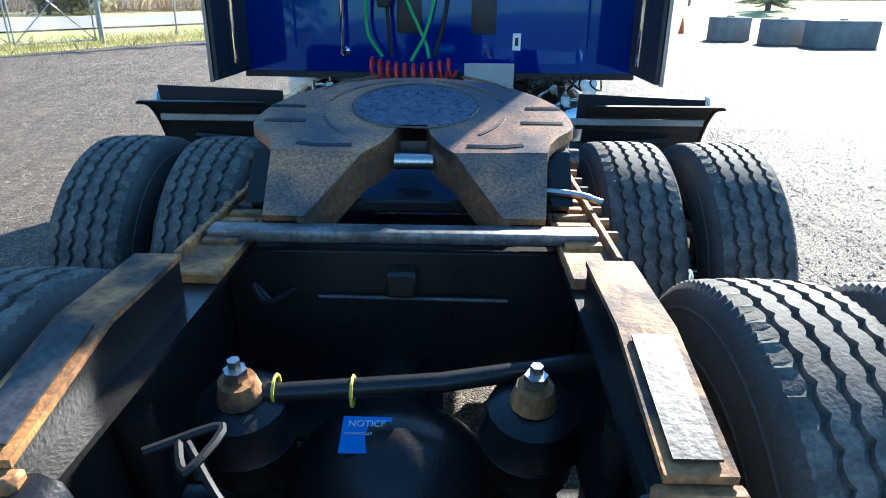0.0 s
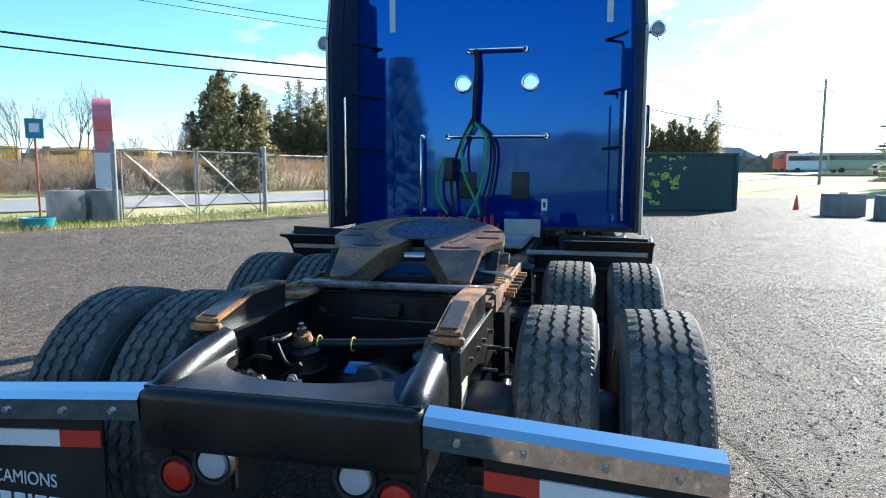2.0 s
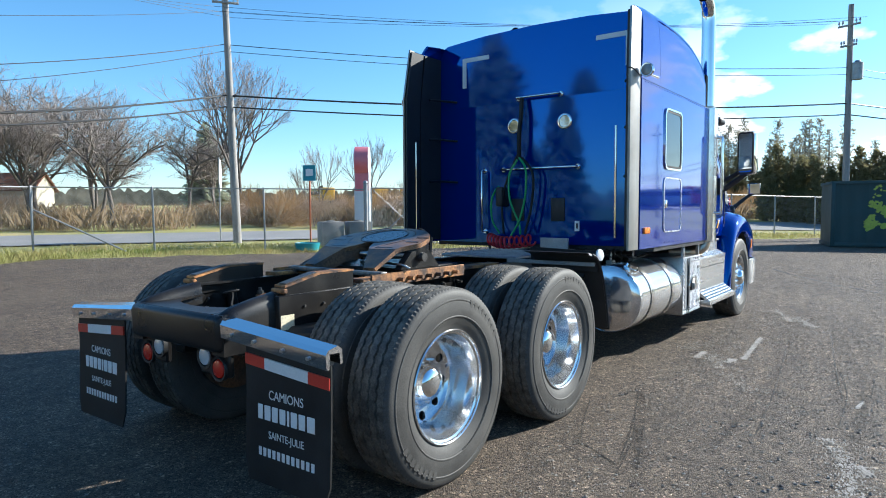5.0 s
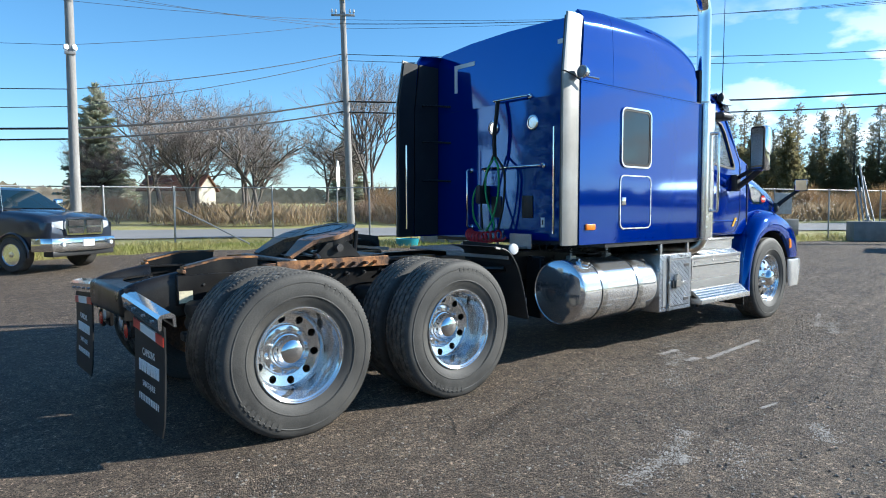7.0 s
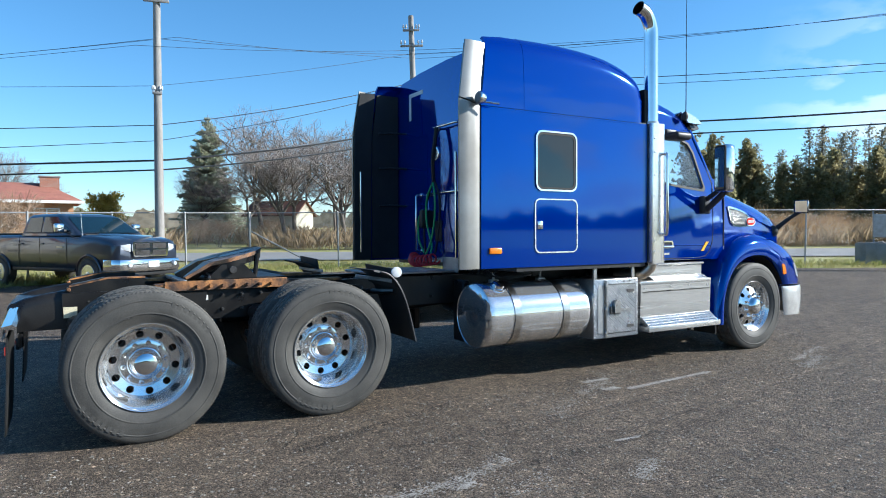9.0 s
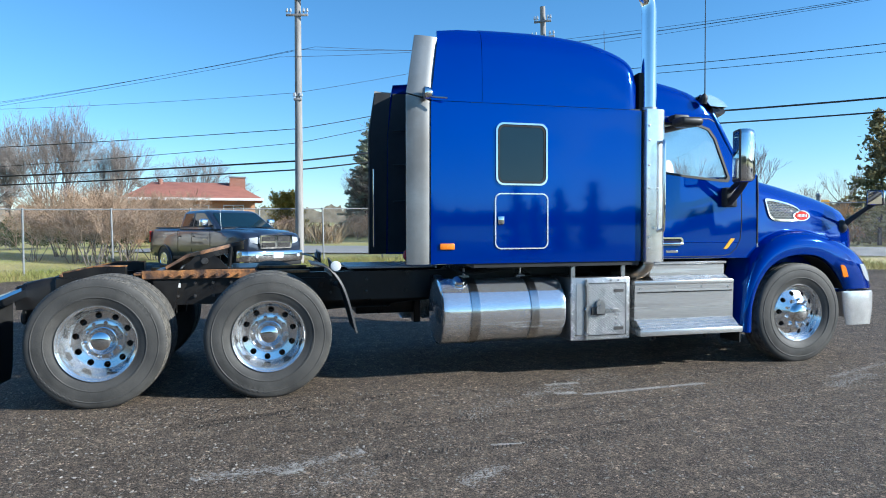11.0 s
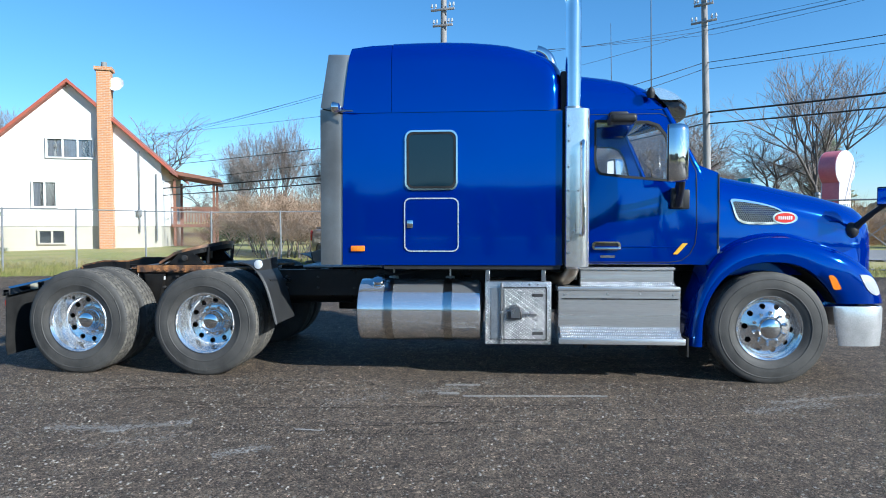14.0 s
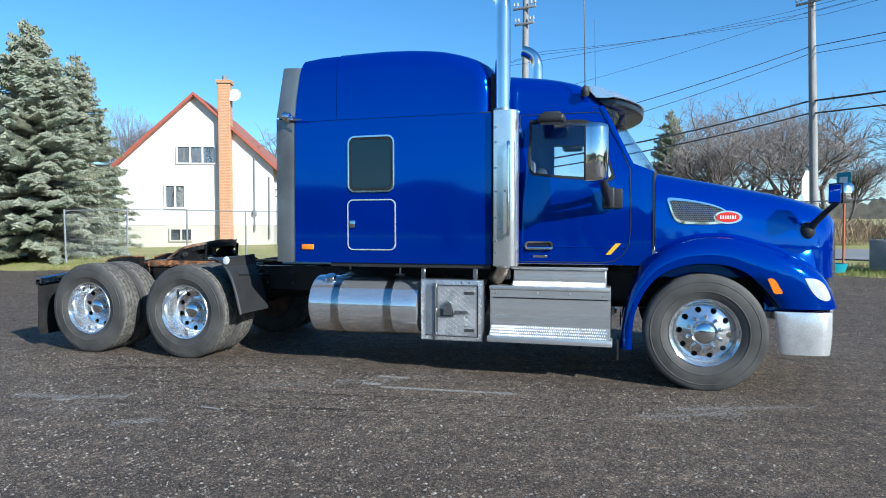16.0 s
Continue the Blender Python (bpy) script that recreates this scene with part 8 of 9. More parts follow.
# ---- exhaust stacks ----
def stack(s):
    x, y = s * 1.195, 5.965
    st = part("exhaust_pipe", tube(B(), smooth_path([(x, y, 1.07), (x, y, 1.6), (x, y, 2.4), (x, y, 3.3), (x, y, 3.52), (x, y - 0.012, 3.60), (x, y - 0.05, 3.68), (x, y - 0.12, 3.735), (x, y - 0.19, 3.76)], 3), 0.074, 28, caps=False), M_CHROME, truck, "tall chrome exhaust stack with curved tip")
    part("pipe_bore", tube(B(), smooth_path([(x, y, 3.3), (x, y, 3.52), (x, y - 0.012, 3.60), (x, y - 0.05, 3.68), (x, y - 0.12, 3.735), (x, y - 0.186, 3.7585)], 3), 0.071, 28, caps=False), M_BLACK, st)
    # flat outer plate bent round the front of the pipe
    pts = [(0.0, -0.077), (0.085, -0.079), (0.098, -0.07), (0.100, -0.03), (0.100, 0.03)]
    for i in range(1, 10):
        a = radians(90 * i / 9)
        pts.append((0.02 + 0.08 * math.cos(a), 0.065 + 0.085 * math.sin(a)))
    pts.append((-0.02, 0.15))
    inner = [(px * 0.96 - 0.002, py * 0.97) for px, py in pts[::-1]]
    secs = [[(x + s * px, y + py, z) for px, py in pts + inner] for z in (1.09, 1.6, 2.1, 2.56)]
    sh = part("heat_shield", loft(B(), secs), M_SHIELD, st, "flat chrome heat shield with screws")
    for z, dy in ((1.22, -0.05), (1.33, -0.05), (1.42, 0.0), (1.55, -0.05), (1.80, -0.05), (1.80, 0.04), (2.02, -0.05), (2.26, -0.05), (2.40, -0.05)):
        part("shield_screw", lathe(B(), [(0, 0.011), (0.003, 0.010), (0.005, 0.0)], (x + s * 0.100, y + dy, z), (s, 0, 0), 10), M_STEEL, sh)
    part("stack_clamp", cyl(B(), (x, y, 2.555), (x, y, 2.585), 0.083, n=28), M_STEEL, st)
    part("elbow", tube(B(), smooth_path([(x, y, 1.15), (x, y, 1.08), (x - s * 0.02, y - 0.02, 1.02), (x - s * 0.10, y - 0.07, 0.965), (x - s * 0.35, y - 0.16, 0.955)], 5), 0.062, 20), M_COPPER, st, "heat-stained exhaust elbow")
    part("handrail", tube(B(), smooth_path([(x + s * 0.095, y + 0.065, 2.245), (x + s * 0.135, y + 0.075, 2.235), (x + s * 0.15, y + 0.08, 2.18), (x + s * 0.15, y + 0.08, 1.46), (x + s * 0.135, y + 0.075, 1.405), (x + s * 0.095, y + 0.065, 1.395)], 4), 0.015, 10), M_CHROME, truck, "chrome entry grab rail")
    part("stack_mast", box(B(), min(s * 1.0, s * 1.13), max(s * 1.0, s * 1.13), 5.90, 6.02, 0.95, 2.6, 0.02, 2), M_PLASTIC, truck)


mirrored(stack)


# ---- cab ----
def cab_x(y, z):
    """Half-width of the cab flank."""
    w = 1.09 - 0.03 * max(0.0, y - 6.6)
    if z > 1.9:
        w -= 0.17 * (z - 1.9)
    return w


DOOR_WIN = [(6.20, 2.49), (6.70, 2.475), (6.80, 2.44), (6.87, 2.34), (6.99, 1.93), (6.96, 1.895), (6.80, 1.905), (6.48, 1.935), (6.24, 1.965), (6.205, 2.0), (6.19, 2.1)]


def cab_side(s):
    outline = [(5.93, 1.11), (6.3, 1.11), (6.7, 1.11), (7.02, 1.105), (7.2, 1.10), (7.345, 1.10), (7.345, 1.5), (7.345, 1.97), (7.16, 2.05), (6.95, 2.50), (6.86, 2.585), (6.6, 2.60), (5.93, 2.60)]
    put = lambda u, v, w: (s * (cab_x(u, v) - w), u, v)
    sd = part("cab_side", plate(B(), outline, [DOOR_WIN], put, 0.045), M_BLUE, truck, "blue cab flank with door")
    part("window_seal", plate(B(), [(6.495 + (u - 6.495) * 1.02, 2.2 + (v - 2.2) * 1.03) for u, v in DOOR_WIN], [[(6.495 + (u - 6.495) * 0.955, 2.2 + (v - 2.2) * 0.94) for u, v in DOOR_WIN]], lambda u, v, w: (s * (cab_x(u, v) + 0.004 - w), u, v), 0.02), M_RUBBER, sd)
    g = part("door_glass", plate(B(), [(6.495 + (u - 6.495) * 0.99, 2.2 + (v - 2.2) * 0.985) for u, v in DOOR_WIN], [], lambda u, v, w: (s * (cab_x(u, v) - 0.018 - w), u, v), 0.005), M_GLASS, sd, "clear door glass")
    g.visible_shadow = False
    # door shut lines
    gap = [(6.10, 1.125), (6.10, 2.55), (6.82, 2.55), (6.92, 2.50), (7.135, 1.99), (7.145, 1.45), (7.13, 1.30), (7.08, 1.20), (7.0, 1.14), (6.9, 1.125)]
    pts = []
    for (u0, v0), (u1, v1) in zip(gap, gap[1:] + gap[:1]):
        pts += [(s * (cab_x(u0 + (u1 - u0) * k / 6, v0 + (v1 - v0) * k / 6) + 0.0005), u0 + (u1 - u0) * k / 6, v0 + (v1 - v0) * k / 6) for k in range(6)]
    part("door_gap", tube(B(), pts, 0.0045, 5, closed=True), M_PLASTIC, sd)
    part("cowl_gap", tube(B(), [(s * (cab_x(7.34, z) + 0.002), 7.345, z) for z in (1.25, 1.5, 1.75, 1.96)], 0.008, 5), M_PLASTIC, sd)
    cr = [(6.02, 1.30), (6.6, 1.29), (7.1, 1.285)]
    part("door_crease", tube(B(), [(s * (cab_x(u, v) - 0.003), u, v - 0.02) for u, v in cr], 0.008, 6), M_BLUE, sd)
    ph = lambda u, v, w: (s * (1.088 + w), u, v)
    hd = part("door_handle", plate(B(), rounded(6.163, 6.433, 1.240, 1.322, 0.035), [rounded(6.185, 6.412, 1.262, 1.306, 0.02)], ph, 0.014), M_CHROME, sd, "chrome oval door handle")
    part("handle_recess", plate(B(), rounded(6.18, 6.416, 1.258, 1.310, 0.02), [], ph, 0.005), M_BLACK, hd)
    part("handle_grip", box(B(), s * 1.11 - 0.012, s * 1.11 + 0.012, 6.18, 6.43, 1.243, 1.268, 0.008, 2), M_CHROME, hd)
    part("door_badge", box(B(), s * 1.089 - 0.003, s * 1.089 + 0.003, 6.24, 6.38, 1.165, 1.19, 0.002, 1), M_CHROME, sd, "small chrome script badge")
    par = [(6.92, 1.20), (6.965, 1.20), (7.06, 1.305), (7.01, 1.305)]
    part("reflector", plate(B(), par, [], lambda u, v, w: (s * (cab_x(u, v) + 0.001 + w), u, v), 0.006), M_YELLOW, sd, "yellow slanted reflector")
    return sd


mirrored(cab_side)


def cab_roof():
    tab = [(5.93, 2.985), (6.1, 2.965), (6.31, 2.935), (6.45, 2.905), (6.58, 2.865), (6.68, 2.82), (6.76, 2.76), (6.82, 2.69), (6.86, 2.62)]
    secs = []
    for y, zt in tab:
        w = cab_x(y, 2.6)
        sec = [(w, 2.595), (w - 0.01, 2.595 + (zt - 2.595) * 0.45)]
        for i in range(1, 6):
            a = math.pi / 2 * i / 5
            sec.append((w - 0.01 - 0.22 * (1 - math.cos(a)), 2.595 + (zt - 2.595) * (0.45 + 0.55 * math.sin(a))))
        sec += [(0.4, zt + 0.03), (0, zt + 0.035)]
        full = sec + [(-x, z) for x, z in sec[::-1][1:]]
        fw = 0.16 * (y - 5.93) / 0.93
        secs.append([(x, y + fw * (1 - (x / w) ** 2), z) for x, z in full])
    part("cab_roof", loft(B(), secs), M_BLUE, truck, "blue aerodynamic cab roof", angle=50)
    # windscreen, pillars, dash
    rows = []
    for t in (0, 0.25, 0.5, 0.75, 1.0):
        z = 2.58 - 0.60 * t
        row = []
        for i in range(13):
            u = -1 + 2 * i / 12
            w = (0.955 + 0.085 * t)
            y = 6.87 + 0.29 * t + (0.17 + 0.12 * t) * (1 - u * u)
            row.append((u * w, y, z))
        rows.append(row)
    bm = B()
    vr = [[bm.verts.new(p) for p in r] for r in rows]
    for a, b in zip(vr, vr[1:]):
        skin(bm, a, b, False)
    ws = part("windscreen", bm, M_GLASS, truck, "curved windscreen glass")
    ws.visible_shadow = False
    for s in (1, -1):
        part("pillar", tube(B(), [(s * 0.945, 6.865, 2.60), (s * 0.985, 6.985, 2.35), (s * 1.03, 7.165, 1.975), (s * 1.035, 7.20, 1.90)], 0.032, 10), M_BLUE, ws)
    part("cowl", loft(B(), [[(u * 1.05, 7.13 + 0.28 * (1 - u * u), z), (u * 1.05, 7.345 + 0.1 * (1 - u * u), z - 0.02), (u * 1.05, 7.345 + 0.1 * (1 - u * u), z - 0.12), (u * 1.05, 7.13 + 0.28 * (1 - u * u), z - 0.12)] for u, z in [(-1 + i / 6, 1.99) for i in range(13)]]), M_PLASTIC, truck)
    part("cab_floor", box(B(), -1.04, 1.04, 5.94, 7.3, 1.10, 1.16), M_INTERIOR, truck)
    part("dashboard", box(B(), -1.0, 1.0, 6.95, 7.25, 1.5, 1.93, 0.06, 3), M_INTERIOR, truck)
    part("firewall", box(B(), -1.02, 1.02, 7.26, 7.34, 1.12, 1.95), M_INTERIOR, truck)
    part("cab_back", box(B(), -1.0, 1.0, 5.875, 5.93, 1.1, 2.95), M_INTERIOR, truck)
    for x in (0.52, -0.52):
        st = part("seat", box(B(), x - 0.25, x + 0.25, 6.15, 6.65, 1.5, 1.66, 0.05, 3), M_INTERIOR, truck)
        bm = box(B(), x - 0.24, x + 0.24, 6.05, 6.2, 1.62, 2.0, 0.05, 3)
        box(bm, x - 0.13, x + 0.13, 6.07, 6.17, 2.0, 2.16, 0.04, 3)
        part("seat_back", bm, M_INTERIOR, st)
    bm = B()
    tube(bm, [(-0.52 + 0.23 * math.cos(a), 6.82 - 0.12 * math.sin(a), 1.88 + 0.2 * math.sin(a)) for a in [2 * math.pi * i / 24 for i in range(24)]], 0.016, 7, closed=True)
    part("steering_wheel", bm, M_PLASTIC, truck)
    # chrome sun visor wrapped round the roof edge, black underneath
    over, under = [], []
    for i in range(17):
        u = -1 + 2 * i / 16
        b = 1 - u * u
        up = 0.02 * b
        pt = [(u * 0.95, 6.72 + 0.15 * b, 2.800 + up), (u * 0.985, 6.82 + 0.18 * b, 2.795 + up), (u * 1.0, 6.91 + 0.23 * b, 2.755 + up), (u * 1.005, 6.965 + 0.26 * b, 2.715 + up), (u * 1.005, 7.0 + 0.275 * b, 2.675 + up)]
        back = [(u * 0.99, 6.986 + 0.275 * b, 2.672 + up), (u * 0.985, 6.952 + 0.26 * b, 2.705 + up), (u * 0.985, 6.90 + 0.23 * b, 2.74 + up), (u * 0.97, 6.815 + 0.18 * b, 2.78 + up), (u * 0.93, 6.715 + 0.15 * b, 2.785 + up)]
        over.append(pt + back)
        under.append([(u * 0.975, 6.98 + 0.27 * b, 2.672 + up), (u * 0.98, 7.0 + 0.272 * b, 2.645 + up), (u * 0.99, 6.995 + 0.27 * b, 2.62), (u * 0.98, 6.95 + 0.25 * b, 2.605), (u * 0.975, 6.89 + 0.18 * b, 2.615), (u * 0.97, 6.85 + 0.17 * b, 2.66), (u * 0.97, 6.90 + 0.21 * b, 2.69)])
    vz = part("sun_visor", loft(B(), over), M_VISOR, truck, "chrome sun visor wrapped over the windscreen")
    part("visor_underside", loft(B(), under), M_GLOSSBLACK, vz, "black visor underside")
    for s in (1, -1):
        cap = [(6.72, 2.80), (6.82, 2.795), (6.91, 2.755), (6.965, 2.715), (7.0, 2.675), (6.91, 2.672), (6.82, 2.685)]
        part("visor_end", plate(B(), cap, [], lambda u, v, w: (s * (0.952 + 0.22 * max(0.0, u - 6.72) + w), u, v), 0.014), M_VISOR, vz)
    # roof horns: antennas
    for s in (1, -1):
        part("antenna_base", lathe(B(), [(0, 0.035), (0.05, 0.04), (0.08, 0.03), (0.1, 0.01)], (s * 1.0, 6.72, 2.70), (s * 0.3, 0, 1), 12), M_PLASTIC, truck)
        part("antenna", cyl(B(), (s * 1.03, 6.72, 2.78), (s * 1.05, 6.70, 4.05), 0.006, 0.003, 6), M_PLASTIC, truck)


cab_roof()


def mirrors(s):
    pts = [(1.355, 6.785), (1.545, 6.785), (1.552, 6.82), (1.548, 6.88), (1.525, 6.95), (1.48, 6.99), (1.42, 6.995), (1.375, 6.96), (1.352, 6.88), (1.349, 6.82)]
    secs = []
    for z, k in ((1.860, 0.78), (1.872, 0.92), (1.90, 1.0), (2.32, 1.0), (2.355, 0.93), (2.368, 0.80)):
        secs.append([(s * (1.45 + (x - 1.45) * k), 6.785 + (y - 6.785) * k * 0.78, z) for x, y in pts])
    swing = pose(s * 1.45, 6.83, 0, 0, 0, -20 * s) @ pose(-s * 1.45, -6.83, 0)

    def turned(bm):
        bm.transform(swing)
        return bm
    m = part("door_mirror", turned(loft(B(), secs)), M_CHROME, truck, "tall chrome-backed door mirror", angle=50)
    part("mirror_face", turned(plate(B(), rounded(-0.085, 0.085, 1.885, 2.345, 0.03), [], lambda u, v, w: (s * 1.45 + u, 6.776 - w, v), 0.004)), M_MIRROR, m)
    part("mirror_shell", turned(plate(B(), rounded(-0.101, 0.101, 1.863, 2.366, 0.035), [], lambda u, v, w: (s * 1.45 + u, 6.777 + w, v), 0.012)), M_PLASTIC, m)
    part("mirror_arm", tube(B(), smooth_path([(s * 1.11, 6.95, 1.66), (s * 1.2, 6.94, 1.72), (s * 1.33, 6.92, 1.81), (s * 1.43, 6.90, 1.89)], 4), 0.034, 12), M_PLASTIC, m)
    part("mirror_arm", tube(B(), smooth_path([(s * 1.11, 6.95, 1.78), (s * 1.2, 6.93, 1.82), (s * 1.30, 6.91, 1.87), (s * 1.38, 6.89, 1.93)], 4), 0.026, 12), M_PLASTIC, m)
    part("mirror_foot", box(B(), min(s * 1.07, s * 1.15), max(s * 1.07, s * 1.15), 6.89, 7.0, 1.63, 1.83, 0.02, 3), M_PLASTIC, m)
    part("foot_plate", box(B(), min(s * 1.07, s * 1.10), max(s * 1.07, s * 1.10), 6.95, 7.07, 1.63, 1.815, 0.012, 2), M_PLASTIC, m)
    c = part("spot_mirror", box(B(), s * 1.16 - 0.10, s * 1.16 + 0.10, 6.30, 6.55, 2.43, 2.515, 0.035, 4), M_PLASTIC, truck, "black look-down mirror over the door glass")
    part("spot_arm", box(B(), s * 1.02 - 0.04, s * 1.02 + 0.08, 6.32, 6.50, 2.50, 2.56, 0.02, 2), M_PLASTIC, c)
    # hood mirror on a slanting arm
    bm = box(B(), -0.085, 0.085, -0.065, 0.065, -0.088, 0.088, 0.045, 4)
    bm.transform(pose(s * 1.12, 8.855, 1.74, 0, 0, 24 * s))
    h = part("hood_mirror", bm, M_CHROME, truck, "small squarish chrome hood mirror on a black arm", angle=60)
    bm = box(B(), -0.072, 0.072, -0.070, -0.060, -0.075, 0.075, 0.004, 1)
    bm.transform(pose(s * 1.12, 8.855, 1.74, 0, 0, 24 * s))
    part("mirror_face", bm, M_MIRROR, h)
    bm = box(B(), -0.083, 0.083, -0.064, -0.05, -0.086, 0.086, 0.006, 1)
    bm.transform(pose(s * 1.12, 8.855, 1.74, 0, 0, 24 * s))
    part("mirror_rim", bm, M_PLASTIC, h)
    part("mirror_arm", tube(B(), smooth_path([(s * 0.86, 8.675, 1.43), (s * 0.92, 8.71, 1.50), (s * 1.01, 8.77, 1.59), (s * 1.10, 8.83, 1.67)], 4), [0.033] * 4 + [0.028] * 4 + [0.024] * 5, 10), M_PLASTIC, h)
    part("arm_base", ball(B(), (s * 0.85, 8.66, 1.425), 0.078, 16, 10, (0.8, 0.85, 1.0)), M_PLASTIC, h)


mirrors(1)
mirrors(-1)


# ---- hood, fenders, bumper ----
def hood():
    tab = [(7.36, 1.975, 1.045), (7.6, 1.925, 1.02), (7.85, 1.875, 0.99), (8.1, 1.82, 0.955), (8.35, 1.765, 0.92), (8.55, 1.71, 0.89), (8.72, 1.655, 0.86), (8.81, 1.60, 0.82), (8.875, 1.545, 0.77), (8.91, 1.49, 0.70)]
    secs = []
    for y, zt, w in tab:
        sec = [(w, 1.0), (w, 1.25), (w - 0.005, zt - 0.28)]
        for i in range(1, 7):
            a = math.pi / 2 * i / 6
            sec.append((w - 0.005 - 0.30 * (1 - math.cos(a)), zt - 0.28 + 0.28 * math.sin(a)))
        sec += [(0.3, zt + 0.03), (0, zt + 0.035)]
        full = sec + [(-x, z) for x, z in sec[::-1][1:]]
        bow = 0.14 * (y - 7.36) / 1.6
        secs.append([(x, y + bow * (1 - min(1.0, abs(x) / w) ** 2), z) for x, z in full])
    h = part("hood", loft(B(), secs), M_BLUE, truck, "sloping glossy blue hood", angle=60)
    secs = []
    for z, w, yf in ((0.70, 0.98, 8.99), (0.95, 0.96, 9.01), (1.20, 0.89, 9.015), (1.36, 0.82, 9.0), (1.46, 0.75, 8.96), (1.52, 0.66, 8.89)):
        row = []
        for i in range(17):
            u = -1 + 2 * i / 16
            row.append((u * w, yf - 0.21 * (u * w / 0.85) ** 2 - 0.10 * max(0.0, abs(u) - 0.8) / 0.2, z))
        secs.append(row + [(w, 8.3, z), (-w, 8.3, z)])
    part("nose", loft(B(), secs), M_BLUE, h, angle=60)
    part("grille", loft(B(), [[(u * 0.45, 9.055 - 0.21 * (u * 0.45 / 0.85) ** 2, z) for z in (0.76, 1.40)] + [(u * 0.45, 8.95, z) for z in (1.40, 0.76)] for u in (-1, -0.5, 0, 0.5, 1)]), M_CHROME, truck, "chrome front grille")
    tree = BVHTree.FromPolygons([v.co.copy() for v in h.data.vertices], [tuple(q.vertices) for q in h.data.polygons])
    for s in (1, -1):
        # side vent with mesh and oval badge, lying on the hood's flank
        def put(u, v, w):
            hit = tree.ray_cast(Vector((s * 2, u, v)), Vector((-s, 0, 0)))[0]
            return (hit.x + s * w, u, v)

        out = smooth_path([(a, b, 0) for a, b in ((7.462, 1.712), (7.50, 1.728), (7.70, 1.70), (7.88, 1.655), (7.98, 1.60), (8.0, 1.535), (7.93, 1.487), (7.66, 1.484), (7.57, 1.50), (7.515, 1.55), (7.462, 1.712))], 3)
        out = [(q.x, q.y) for q in out[:-1]]
        cx_, cz_ = 7.72, 1.598
        inn = [(cx_ + (u - cx_) * 0.915, cz_ + (v - cz_) * 0.80) for u, v in out]
        part("side_vent", plate(B(), out, [inn], put, 0.014), M_CHROME, h, "chrome-rimmed side vent")
        part("vent_backing", plate(B(), inn, [], put, 0.003), M_BLACK, h)
        bm = B()
        for i in range(30):
            for j in range(14):
                u, v = 7.46 + i * 0.02 + (0.01 if j % 2 else 0), 1.48 + j * 0.018
                if inside((u, v), inn):
                    cyl(bm, put(u, v, 0.002), put(u, v, 0.007), 0.0098, 0.006, 6)
        part("vent_mesh", bm, M_STEEL, h)
        for k, dep, m_, nm, lb in ((1.0, 0.020, M_CHROME, "badge_rim", ""), (0.80, 0.024, M_RED, "badge", "red oval badge")):
            bd = [(7.987 + 0.124 * k * math.cos(a), 1.545 + (0.061 * k - 0.002) * math.sin(a)) for a in [2 * math.pi * i / 32 for i in range(32)]]
            part(nm, plate(B(), bd, [], put, dep), m_, h, lb)
        for k in range(7):
            uu = 7.925 + k * 0.0206
            part("badge_mark", plate(B(), rounded(uu - 0.005, uu + 0.005, 1.528, 1.562, 0.004, 2), [], put, 0.026), M_WHITE, h)


def inside(p, poly):
    c = False
    for (x0, y0), (x1, y1) in zip(poly, poly[1:] + poly[:1]):
        if (y0 > p[1]) != (y1 > p[1]) and p[0] < (x1 - x0) * (p[1] - y0) / (y1 - y0) + x0:
            c = not c
    return c


hood()


